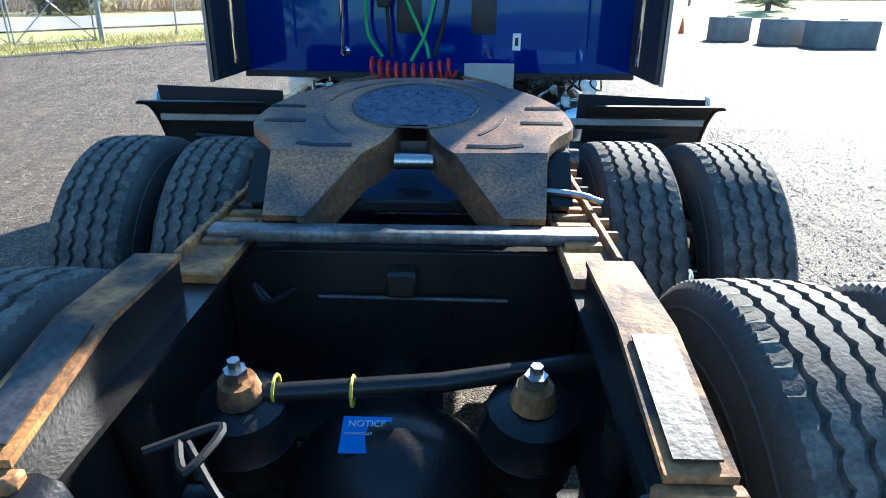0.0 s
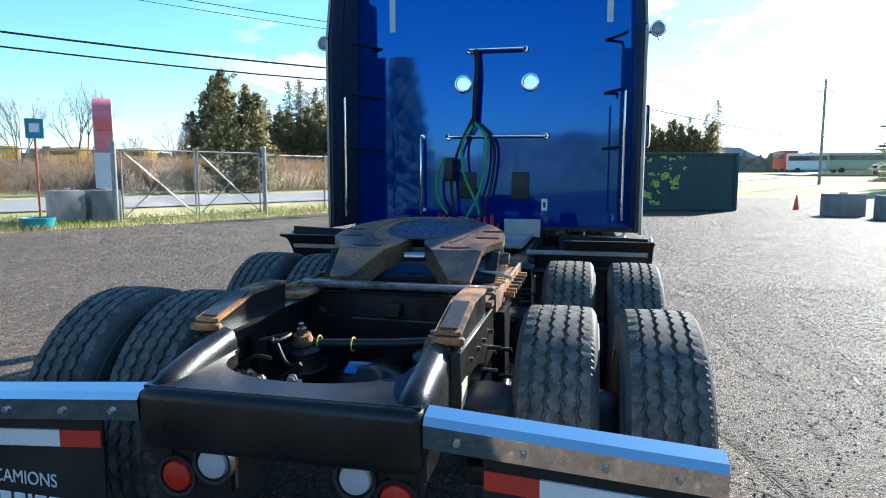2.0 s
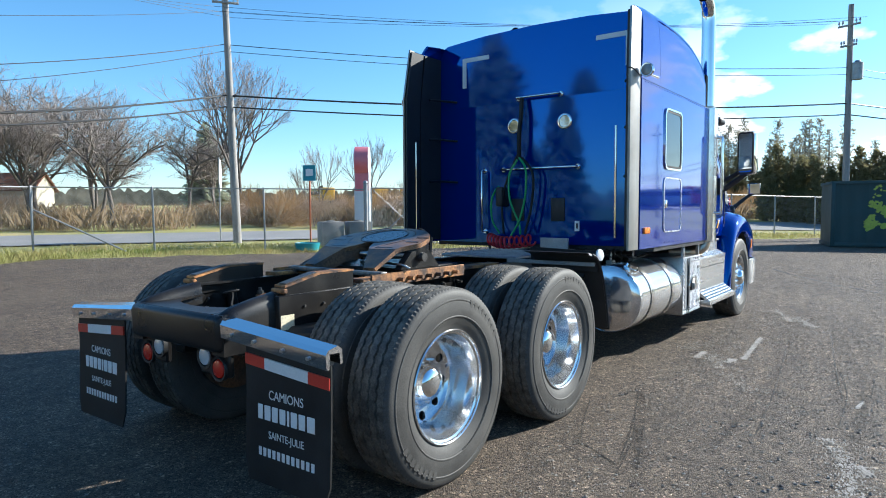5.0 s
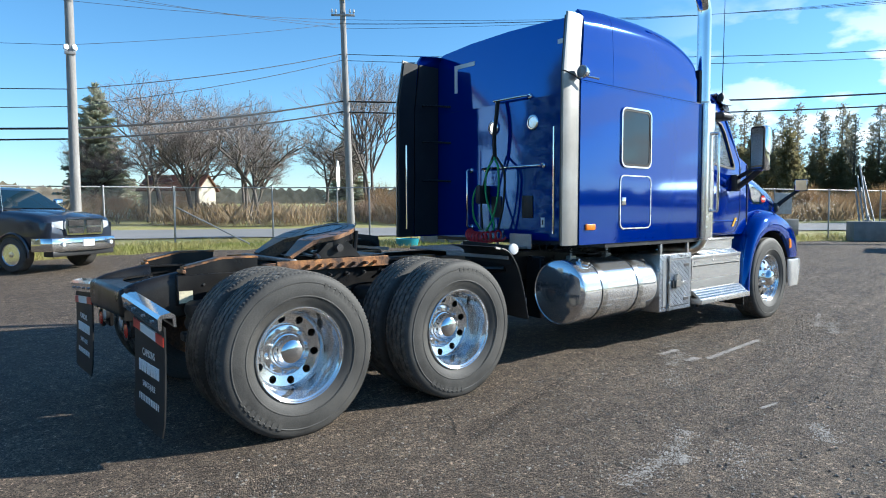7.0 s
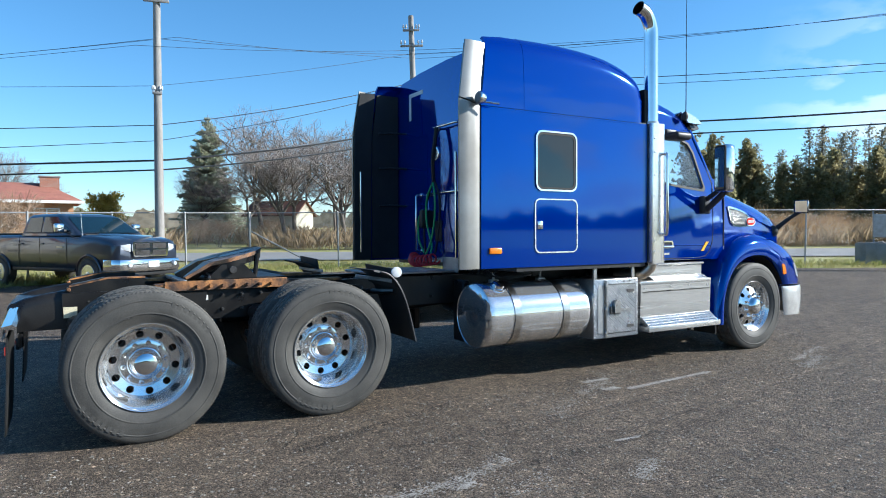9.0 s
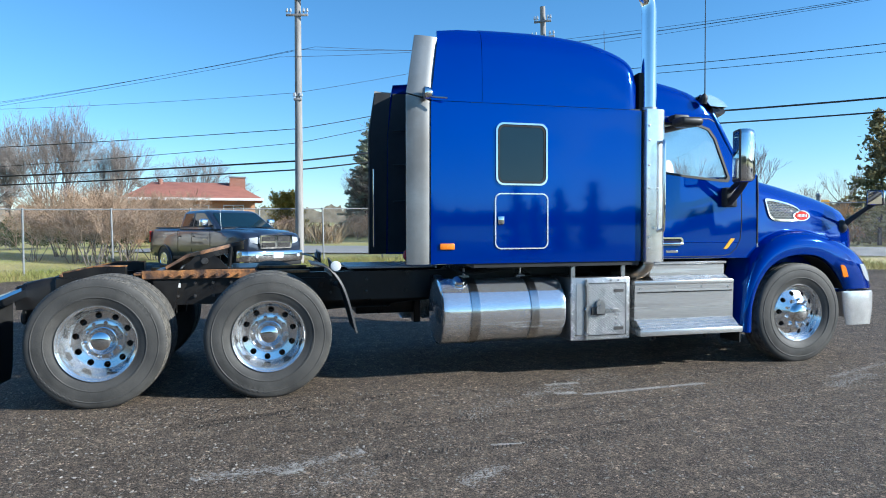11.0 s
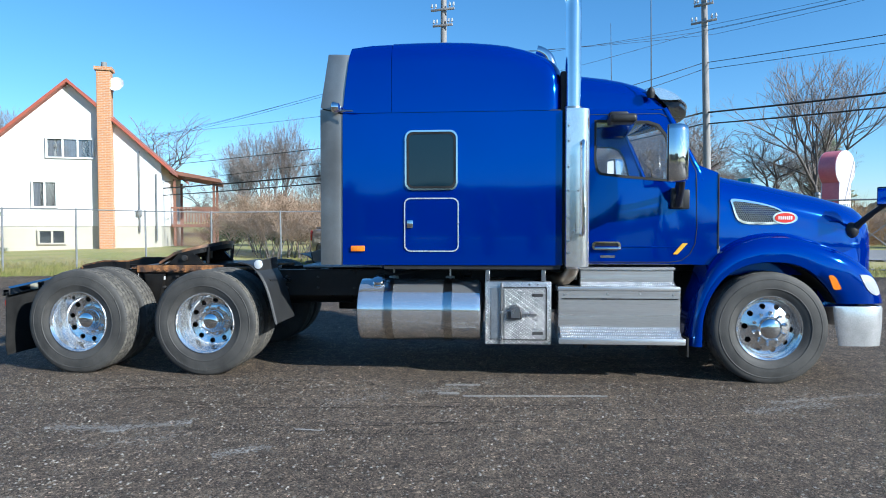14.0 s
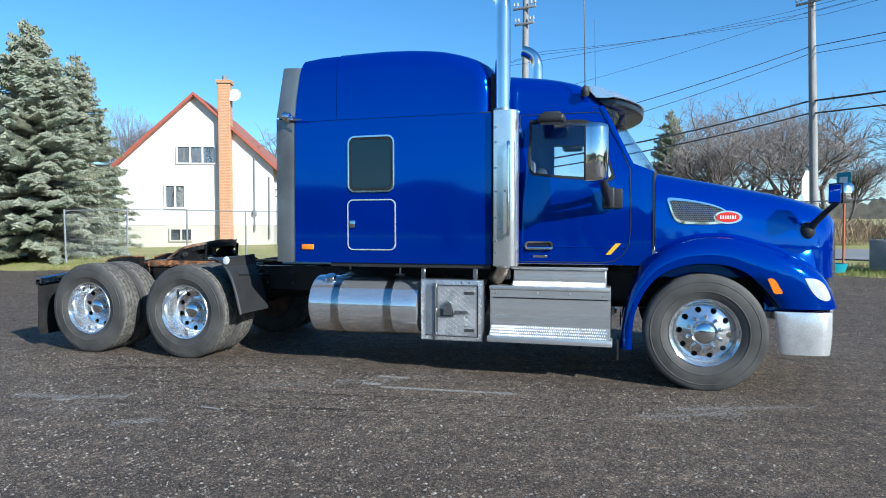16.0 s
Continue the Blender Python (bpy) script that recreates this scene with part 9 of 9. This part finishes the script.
def fender(s):
    O = [(7.05, 0.34), (7.08, 0.60), (7.14, 0.86), (7.25, 1.09), (7.40, 1.245), (7.58, 1.335), (7.78, 1.37), (8.0, 1.362), (8.22, 1.305), (8.45, 1.215), (8.62, 1.115), (8.765, 0.97), (8.845, 0.75)]
    W = [(7.16, 0.34), (7.17, 0.60), (7.24, 0.82), (7.36, 0.99), (7.50, 1.08), (7.65, 1.125), (7.80, 1.135), (7.96, 1.12), (8.09, 1.07), (8.20, 0.99), (8.29, 0.90), (8.35, 0.82), (8.39, 0.75)]
    o3 = smooth_path([(a, b, 0) for a, b in O], 3)
    w3 = smooth_path([(a, b, 0) for a, b in W], 3)
    secs = []
    n = len(o3)
    for i, (o, w) in enumerate(zip(o3, w3)):
        t = i / (n - 1)
        d = (w - o)
        front = max(0.0, (o.x - 8.35) / 0.5)
        pull = 0.085 * front ** 2
        rows = [(0.80, -0.16), (0.93, -0.12), (1.05, -0.05), (1.13, 0.03), (1.185, 0.18), (1.215, 0.42), (1.22, 0.75), (1.215, 1.0), (1.195, 1.03), (1.16, 1.02), (0.85, 0.9)]
        sec = []
        for x, k in rows:
            p = o + d * k
            up = 0.0
            if k < 0:
                p = o + Vector((0, 1, 0)) * (-k * 0.35) * (1 if 0.2 < t < 0.9 else 0.2) + Vector((pull * (1.2 - x) * 2.2, 0, 0))
            sec.append((s * (x - pull * 0.6), p.x, p.y))
        secs.append(sec)
    f = part("fender", loft(B(), secs), M_BLUE, truck, "flared glossy blue front fender", angle=60)
    liner = []
    for o, w in zip(o3, w3):
        d = w - o
        p, q, r = o + d * 1.045, o + d * 1.03, o + d * 0.99
        liner.append([(s * 1.17, p.x, p.y), (s * 0.60, q.x, q.y), (s * 0.60, r.x, r.y), (s * 1.15, q.x, q.y)])
    part("arch_liner", loft(B(), liner), M_RUBBER, f, "black wheel arch liner")
    ft = BVHTree.FromPolygons([v.co.copy() for v in f.data.vertices], [tuple(q.vertices) for q in f.data.polygons])

    def drape(poly, off):
        """A lens that follows the fender's skin inside a side-view outline."""
        q = smooth_path([(a, b, 0) for a, b in poly + poly[:1]], 5)[:-1]
        c = sum(q, Vector()) / len(q)
        bm = B()
        rows_ = []
        for k, o in ((0.02, off), (0.35, off), (0.7, off), (0.96, off), (1.0, -0.004)):
            row = []
            for p in q:
                w_ = c + (p - c) * k
                hit = ft.ray_cast(Vector((s * 2, w_.x, w_.y)), Vector((-s, 0, 0)))
                if hit[0] is None:
                    hit = ft.find_nearest(Vector((s * 1.1, w_.x, w_.y)))
                nrm = hit[1] if hit[1].x * s > 0 else -hit[1]
                row.append(bm.verts.new(hit[0] + nrm * o))
            rows_.append(row)
        for a, b in zip(rows_, rows_[1:]):
            skin(bm, a, b)
        bm.faces.new(rows_[0])
        return bm

    part("headlamp", drape([(8.565, 1.02), (8.64, 1.018), (8.715, 0.985), (8.765, 0.915), (8.79, 0.845), (8.76, 0.822), (8.70, 0.835), (8.645, 0.88), (8.60, 0.95)], 0.006), M_LENS, f, "clear wraparound headlamp", angle=60)
    part("side_repeater", drape([(8.275, 1.01), (8.30, 1.018), (8.335, 1.003), (8.375, 0.94), (8.40, 0.892), (8.375, 0.882), (8.335, 0.885), (8.31, 0.93)], 0.008), M_AMBER, f, "amber side repeater")
    part("latch", box(B(), s * 1.05 - 0.012, s * 1.05 + 0.02, 7.335, 7.36, 1.20, 1.28, 0.005, 1), M_STEEL, f)
    part("splash_guard", box(B(), min(s * 0.9, s * 1.2), max(s * 0.9, s * 1.2), 7.03, 7.045, 0.24, 0.42), M_RUBBER, f)


mirrored(fender)
half = [(1.19, 8.36), (1.20, 8.45), (1.203, 8.58), (1.198, 8.68), (1.18, 8.75), (1.14, 8.795), (1.05, 8.825), (0.85, 8.88), (0.55, 8.96), (0.25, 9.03)]
secs = []
for x, y in half + [(0.0, 9.05)] + [(-x, y) for x, y in half[::-1]]:
    lag = 0.07 * max(0.0, (8.75 - y) / 0.4)
    nx = x * 0.985
    secs.append([(x * 0.99, y + lag - 0.012, 0.36), (x, y + lag * 0.5, 0.54), (x, y, 0.705), (x * 0.995, y - 0.006, 0.726), (nx, y - 0.02, 0.728), (nx, y - 0.03 + lag * 0.5, 0.54), (nx, y + lag - 0.03, 0.36)])
part("front_bumper", loft(B(), secs), M_BUMPER, truck, "wraparound chrome front bumper", angle=28)


# ---- dark pickup parked by the fence: local y forward, x to its right ----
def pickup():
    p = thing("pickup_truck", "dark blue-grey four-door pickup with chrome grille and bumper, parked", "pickup")
    m_b = mat("dark_metallic_paint", (0.020, 0.027, 0.045), rough=0.32, metal=0.35, col2=(0.024, 0.031, 0.05), scale=2, fine=200, fine_amt=0.05, coat=1.0)

    def sec(y, zt, w, low=0.50):
        half = [(w * 0.93, low), (w * 0.98, low + 0.11), (w, 0.86), (w * 0.992, 1.10), (w * 0.965, zt - 0.10), (w * 0.92, zt - 0.03), (w * 0.80, zt), (w * 0.45, zt + 0.012), (0, zt + 0.018)]
        return [(x, y, z) for x, z in half] + [(-x, y, z) for x, z in half[::-1][1:]]

    bed = [(-2.95, 1.30, 0.96), (-2.92, 1.38, 0.98), (-2.6, 1.41, 1.0), (-1.0, 1.41, 1.0)]
    cab = [(-0.985, 1.41, 1.0), (0.0, 1.40, 1.005), (1.2, 1.395, 1.0), (1.5, 1.385, 1.0), (1.9, 1.36, 1.0), (2.3, 1.32, 0.985), (2.55, 1.275, 0.965), (2.70, 1.225, 0.94), (2.79, 1.15, 0.90), (2.83, 1.02, 0.86)]
    part("cargo_bed", loft(B(), [sec(*q) for q in bed]), m_b, p, angle=50)
    part("body", loft(B(), [sec(*q) for q in cab]), m_b, p, angle=50)
    part("hood_bulge", loft(B(), [[(-w, y, z), (-w * 0.8, y, z + 0.03), (0, y, z + 0.04), (w * 0.8, y, z + 0.03), (w, y, z)] for y, z, w in ((1.45, 1.39, 0.55), (2.0, 1.355, 0.5), (2.5, 1.285, 0.45), (2.76, 1.19, 0.4))]), m_b, p, angle=50)
    levels = ((1.37, -0.975, 1.50, 0.955, 0.10), (1.65, -0.90, 1.02, 0.885, 0.10), (1.86, -0.82, 0.66, 0.835, 0.11), (1.925, -0.74, 0.50, 0.77, 0.12), (1.955, -0.55, 0.28, 0.60, 0.12))
    part("cab", loft(B(), [[(x, y, z) for x, y in rounded(-w, w, y0, y1, r)] for z, y0, y1, w, r in levels]), m_b, p, angle=50)
    for s in (1, -1):
        for out in ([(-0.74, 1.46), (-0.68, 1.84), (-0.14, 1.86), (-0.10, 1.46)], [(-0.02, 1.46), (-0.06, 1.86), (0.42, 1.86), (0.52, 1.83), (1.08, 1.49), (1.08, 1.46)]):
            part("side_glass", plate(B(), out, [], lambda u, v, w: (s * (0.958 - (v - 1.37) * 0.25 + w), u, v), 0.008), M_TINT, p)
        part("window_trim", plate(B(), [(-0.80, 1.435), (1.16, 1.435), (1.13, 1.455), (-0.80, 1.455)], [], lambda u, v, w: (s * (0.952 - (v - 1.37) * 0.25 + w), u, v), 0.014), M_PLASTIC, p)
        mr = part("door_mirror", box(B(), s * 1.13 - 0.12, s * 1.13 + 0.12, 0.86, 1.0, 1.44, 1.68, 0.05, 3), M_CHROME, p, "chrome-capped door mirror")
        part("mirror_arm", box(B(), min(s * 0.94, s * 1.05), max(s * 0.94, s * 1.05), 0.90, 0.98, 1.46, 1.52, 0.015, 2), M_PLASTIC, mr)
        for y in (0.10, -0.78):
            part("door_handle", box(B(), s * 1.0 - 0.015, s * 1.0 + 0.02, y - 0.18, y, 1.14, 1.18, 0.012, 2), m_b, p)
        for y in (-0.08, 1.02, -0.94):
            part("door_gap", box(B(), s * 1.0 - 0.004, s * 1.0 + 0.0035, y - 0.005, y + 0.005, 0.58, 1.32), M_PLASTIC, p)
        part("door_badge", box(B(), s * 1.0 - 0.002, s * 1.0 + 0.006, 0.62, 0.86, 1.05, 1.10, 0.004, 1), M_STEEL, p)
        part("side_sill", box(B(), min(s * 0.9, s * 0.985), max(s * 0.9, s * 0.985), -1.3, 1.3, 0.44, 0.53, 0.02, 2), M_PLASTIC, p)
        for y in (1.85, -1.85):
            bm = lathe(B(), [(-0.14, 0.24), (-0.14, 0.37), (-0.10, 0.395), (0.10, 0.395), (0.13, 0.37), (0.135, 0.27), (0.12, 0.25), (0.05, 0.24)], (0, 0, 0), (1, 0, 0), 36)
            wh = part("wheel", bm, M_TYRE, p)
            wh.matrix_local = pose(s * 0.90, y, 0.395) @ (Matrix.Identity(4) if s > 0 else pose(0, 0, 0, 0, 0, 180))
            for k in range(5):
                a = 2 * math.pi * k / 5
                tmp = loft(B(), [[(0.085, -0.055 * w_, r_), (0.125 - 0.03 * (r_ > 0.1), -0.03 * w_, r_), (0.125 - 0.03 * (r_ > 0.1), 0.03 * w_, r_), (0.085, 0.055 * w_, r_)] for r_, w_ in ((0.03, 1.0), (0.14, 0.9), (0.238, 1.35))])
                tmp.transform(Matrix.Rotation(a, 4, "X"))
                part("spoke", tmp, M_ALU, wh)
            rb = lathe(B(), [(0.06, 0.065), (0.13, 0.06), (0.137, 0.0)], (0, 0, 0), (1, 0, 0), 16)
            part("rim", lathe(B(), [(-0.10, 0.225), (0.09, 0.228), (0.125, 0.238), (0.135, 0.252), (0.12, 0.262)], (0, 0, 0), (1, 0, 0), 32), M_ALU, wh)
            part("hub", rb, M_ALU, wh)
            # black sheet on the flank stands for the shaded opening, with body-coloured lip
            arch = [(y + 0.455 * math.cos(radians(a)), 0.415 + 0.455 * math.sin(radians(a))) for a in range(-12, 193, 12)]
            part("wheel_arch", plate(B(), arch, [], lambda u, v, w: (s * (1.003 - 0.04 * max(0.0, 0.75 - v) + w), u, v), 0.004), M_BLACK, p)
            part("arch_lip", tube(B(), [(s * (1.004 - 0.04 * max(0.0, 0.75 - v)), u, v) for u, v in arch], 0.026, 8), m_b, p)
    part("windscreen", loft(B(), [[(-0.72, 0.70, 1.865), (-0.3, 0.735, 1.872), (0.3, 0.735, 1.872), (0.72, 0.70, 1.865), (0.3, 0.72, 1.86), (-0.3, 0.72, 1.86)], [(-0.85, 1.405, 1.435), (-0.3, 1.46, 1.44), (0.3, 1.46, 1.44), (0.85, 1.405, 1.435), (0.3, 1.43, 1.42), (-0.3, 1.43, 1.42)]]), M_TINT, p)
    part("cowl", box(B(), -0.85, 0.85, 1.42, 1.55, 1.375, 1.405, 0.01, 1), M_PLASTIC, p)
    part("antenna", cyl(B(), (0.93, 1.55, 1.36), (0.93, 1.5, 1.95), 0.006, n=6), M_STEEL, p)
    gr = part("grille", loft(B(), [[(x, y, z) for x, z in ((-0.50, 0.82), (0.50, 0.82), (0.55, 1.0), (0.53, 1.19), (-0.53, 1.19), (-0.55, 1.0))] for y in (2.70, 2.90)]), M_CHROME, p, "chrome cross-bar grille")
    for x0, x1 in ((-0.47, -0.04), (0.04, 0.47)):
        for z0, z1 in ((0.855, 0.985), (1.03, 1.16)):
            part("grille_opening", box(B(), x0, x1, 2.895, 2.906, z0, z1, 0.004, 1), M_BLACK, gr)
            for k in range(5):
                zz = z0 + (z1 - z0) * (k + 0.5) / 5
                part("grille_bar", box(B(), x0 + 0.01, x1 - 0.01, 2.90, 2.912, zz - 0.006, zz + 0.006), M_WORN, gr)
    for s in (1, -1):
        hl = [(0.57, 2.86), (0.72, 2.84), (0.86, 2.76), (0.93, 2.62), (0.955, 2.45)]
        part("headlamp", loft(B(), [[(s * x, y, 0.95 + 0.04 * k), (s * (x + 0.012), y + 0.012, 1.03), (s * (x - 0.004), y, 1.15 - 0.02 * k), (s * (x - 0.05), y - 0.05, 1.05)] for k, (x, y) in enumerate(hl)]), M_LENS, p, "clear headlamp")
        part("fog_lamp", cyl(B(), (s * 0.68, 2.96, 0.62), (s * 0.68, 2.995, 0.62), 0.05, n=14), M_LENS, p)
    half = [(1.0, 2.40), (1.005, 2.62), (0.98, 2.78), (0.90, 2.89), (0.70, 2.955), (0.35, 2.985)]
    secs = []
    for x, y in half + [(0.0, 2.99)] + [(-x, y) for x, y in half[::-1]]:
        secs.append([(x * 0.98, y - 0.03, 0.46), (x, y, 0.52), (x, y + 0.005, 0.70), (x * 0.985, y - 0.02, 0.755), (x * 0.93, y - 0.07, 0.76), (x * 0.93, y - 0.07, 0.46)])
    part("front_bumper", loft(B(), secs), M_CHROME, p, "chrome front bumper", angle=30)
    part("lower_valance", box(B(), -0.88, 0.88, 2.6, 2.88, 0.34, 0.48, 0.03, 2), M_PLASTIC, p)
    part("plate_panel", box(B(), -0.16, 0.16, 2.99, 3.004, 0.56, 0.71), M_WHITE, p)
    part("rear_bumper", box(B(), -0.95, 0.95, -3.05, -2.85, 0.55, 0.72, 0.04, 2), M_CHROME, p)
    part("bed_cover", box(B(), -0.84, 0.84, -2.82, -1.05, 1.41, 1.436, 0.01, 1), M_PLASTIC, p, "black bed cover")
    for s in (1, -1):
        part("tail_lamp", box(B(), s * 0.95 - 0.06, s * 0.95 + 0.045, -2.97, -2.86, 0.95, 1.32, 0.02, 2), M_RED, p)
    x, y = -14.45, 0.80
    p.matrix_world = pose(x, y, rise(x, y), 0, 0, -56)


pickup()


# ---- loose stones and scuffs on the yard ----
def loose_stones():
    rng = random.Random(31)
    verts, faces = [], []
    spots = [(rng.uniform(1.3, 6.6), rng.uniform(-1.2, 8.2)) for _ in range(26000)] + [(rng.uniform(-7, 12), rng.uniform(-4, 14)) for _ in range(9000)]
    for x, y in spots:
        r = min(0.0125, 0.0035 * rng.paretovariate(1.9))
        a = rng.uniform(0, math.pi)
        c, s = math.cos(a), math.sin(a)
        b = len(verts)
        z = rise(x, y)
        kx, ky, kz = rng.uniform(0.8, 1.4), rng.uniform(0.7, 1.1), rng.uniform(0.6, 1.0)
        for u, v, w in ((1, 0, 0.4), (0, 1, 0.35), (-1, 0.1, 0.45), (0.1, -1, 0.3), (0.1, 0.1, 1.0), (0, 0, -0.2)):
            verts.append((x + r * (u * kx * c - v * ky * s), y + r * (u * kx * s + v * ky * c), z + r * w * kz))
        for q in ((0, 1, 4), (1, 2, 4), (2, 3, 4), (3, 0, 4), (1, 0, 5), (2, 1, 5), (3, 2, 5), (0, 3, 5)):
            faces.append(tuple(b + i for i in q))
    m_s = mat("loose_stone", (0.075, 0.062, 0.05), rough=0.9, col2=(0.44, 0.40, 0.34), scale=45, mix=0.54, fine=140, fine_amt=0.25)
    single("loose_stones", raw_mesh("loose_stones", verts, faces, m_s), m_s, "scattered pale loose gravel on the asphalt", "gravel", kind="stuff")


loose_stones()


# ---- dusty scuffs and chalky drag marks ----
M_DUST = mat("pale_dust_mark", (0.22, 0.20, 0.175), rough=0.95, col2=(0.34, 0.315, 0.28), scale=12, fine=120, fine_amt=0.4)


def scuff(pts, width, density, seed, label="pale dusty scuff on the asphalt"):
    """A broken mark: many small flakes scattered along a line, thinning at its edges."""
    rng = random.Random(seed)
    P = [Vector(p) for p in pts]
    verts, faces = [], []
    for a, b in zip(P, P[1:]):
        L = (b - a).length
        d = (b - a).normalized()
        for k in range(int(density * 5.0 * L)):
            q = a + d * rng.uniform(0, L) + Vector((-d.y, d.x)) * rng.gauss(0, width * 0.4) * rng.choice((0.5, 1.0, 1.4))
            r = rng.uniform(0.0012, 0.0052)
            e = rng.uniform(1.0, 3.4)
            base = len(verts)
            z = rise(q.x, q.y) + rng.uniform(0.0012, 0.0036)
            for i in range(6):
                an = 2 * math.pi * i / 6
                u, w = r * e * math.cos(an) * rng.uniform(0.7, 1.2), r * math.sin(an) * rng.uniform(0.7, 1.2)
                verts.append((q.x + d.x * u - d.y * w, q.y + d.y * u + d.x * w, z))
            faces.append(tuple(range(base, base + 6)))
    single("scuff_mark", raw_mesh("scuff_mark", verts, faces, M_DUST), M_DUST, label, "scuff mark", "yard scuffs", kind="stuff")


scuff([(1.45, 4.78), (1.44, 5.1)], 0.035, 800, 1)
scuff([(1.74, 4.74), (1.76, 4.92)], 0.05, 800, 2)
scuff([(1.84, 4.96), (1.80, 5.5), (1.76, 6.2)], 0.03, 700, 3)
scuff([(1.80, 4.34), (2.18, 3.81)], 0.16, 80, 4)
scuff([(2.95, 1.95), (2.90, 2.5), (2.73, 2.97)], 0.12, 240, 5)
scuff([(3.40, 3.42), (3.22, 3.75)], 0.10, 240, 6)
scuff([(2.84, 3.79), (2.86, 4.0)], 0.012, 700, 7)
scuff([(3.0, 2.43), (2.95, 2.58)], 0.05, 400, 8)
scuff([(1.75, 4.45), (1.50, 5.05)], 0.14, 150, 9)
scuff([(2.16, 7.2), (1.85, 8.0)], 0.12, 180, 10)
scuff([(1.87, 7.5), (1.5, 8.6)], 0.08, 140, 11)
scuff([(3.3, 2.5), (3.05, 3.0)], 0.2, 90, 12)
scuff([(1.3, 5.1), (1.22, 5.6)], 0.2, 90, 13)


M_TRACK = mat("dark_pressed_track", (0.030, 0.026, 0.022), rough=0.8, col2=(0.055, 0.047, 0.038), scale=9, fine=90, fine_amt=0.4, spec=0.2)


def tyre_track(pts, width, seed, ladder=0.0):
    """A broken dark groove left by turning wheels; with a ladder, the cross prints of its tread blocks."""
    q = smooth_path([(x, y, 0) for x, y in pts], 40)
    rng = random.Random(seed)
    verts, faces = [], []

    def strip_piece(p, d, long, wide):
        n = Vector((-d.y, d.x, 0))
        b = len(verts)
        for u, w in ((-1, -0.6), (0, -1), (1, -0.5), (1, 0.6), (0, 1), (-1, 0.5)):
            c = p + d * u * long * rng.uniform(0.8, 1.2) + n * w * wide * rng.uniform(0.6, 1.2)
            verts.append((c.x, c.y, rise(c.x, c.y) + 0.0035))
        faces.append(tuple(range(b, b + 6)))

    for p0, p1 in zip(q, q[1:]):
        d = (p1 - p0).normalized()
        n = Vector((-d.y, d.x, 0))
        if ladder:
            steps_ = max(1, int((p1 - p0).length / 0.034))
            for k in range(steps_):
                c = p0.lerp(p1, k / steps_)
                if rng.random() < 0.7:
                    strip_piece(c + n * rng.uniform(-0.2, 0.2) * ladder, (n + d * 0.35).normalized(), ladder * rng.uniform(0.25, 0.5), 0.006)
        elif rng.random() < 0.82:
            strip_piece((p0 + p1) / 2 + n * rng.gauss(0, width * 0.12), d, (p1 - p0).length * 0.62, width * rng.uniform(0.25, 0.55))
    single("tyre_track", raw_mesh("tyre_track", verts, faces, M_TRACK), M_TRACK, "dark broken tyre track pressed into the yard", "tyre track", "tyre tracks", kind="stuff")


tyre_track([(0.3, 15.4), (0.91, 14.1), (1.84, 12.52), (2.74, 11.26), (3.3, 10.1), (3.66, 9.07)], 0.09, 3)
tyre_track([(0.3, 15.9), (0.87, 14.71), (1.83, 13.6), (2.78, 12.16), (3.39, 10.9), (3.8, 9.97)], 0.05, 4)
tyre_track([(2.05, 6.03), (2.26, 4.11), (2.37, 2.76)], 0.016, 5)
tyre_track([(2.16, 5.99), (2.21, 3.72), (2.21, 2.22)], 0.0, 6, 0.08)
tyre_track([(1.36, 3.5), (1.64, 2.59), (1.83, 1.87)], 0.014, 7)
tyre_track([(2.37, 6.83), (2.59, 5.03), (2.73, 4.01)], 0.018, 8)
tyre_track([(1.2, 2.86), (1.38, 2.35), (1.49, 2.08)], 0.014, 9)
tyre_track([(2.63, 4.93), (2.75, 4.15), (2.78, 3.25)], 0.012, 10)
tyre_track([(1.63, 2.65), (1.77, 2.21), (1.89, 1.66)], 0.012, 11)
tyre_track([(2.89, 4.82), (2.91, 4.05)], 0.012, 12)
tyre_track([(1.47, 2.01), (1.62, 1.95), (1.84, 1.79)], 0.02, 13)
tyre_track([(1.42, 3.4), (1.72, 2.5), (1.95, 1.8)], 0.0, 14, 0.07)
tyre_track([(2.75, 5.3), (2.86, 4.2), (2.88, 3.0)], 0.0, 15, 0.09)
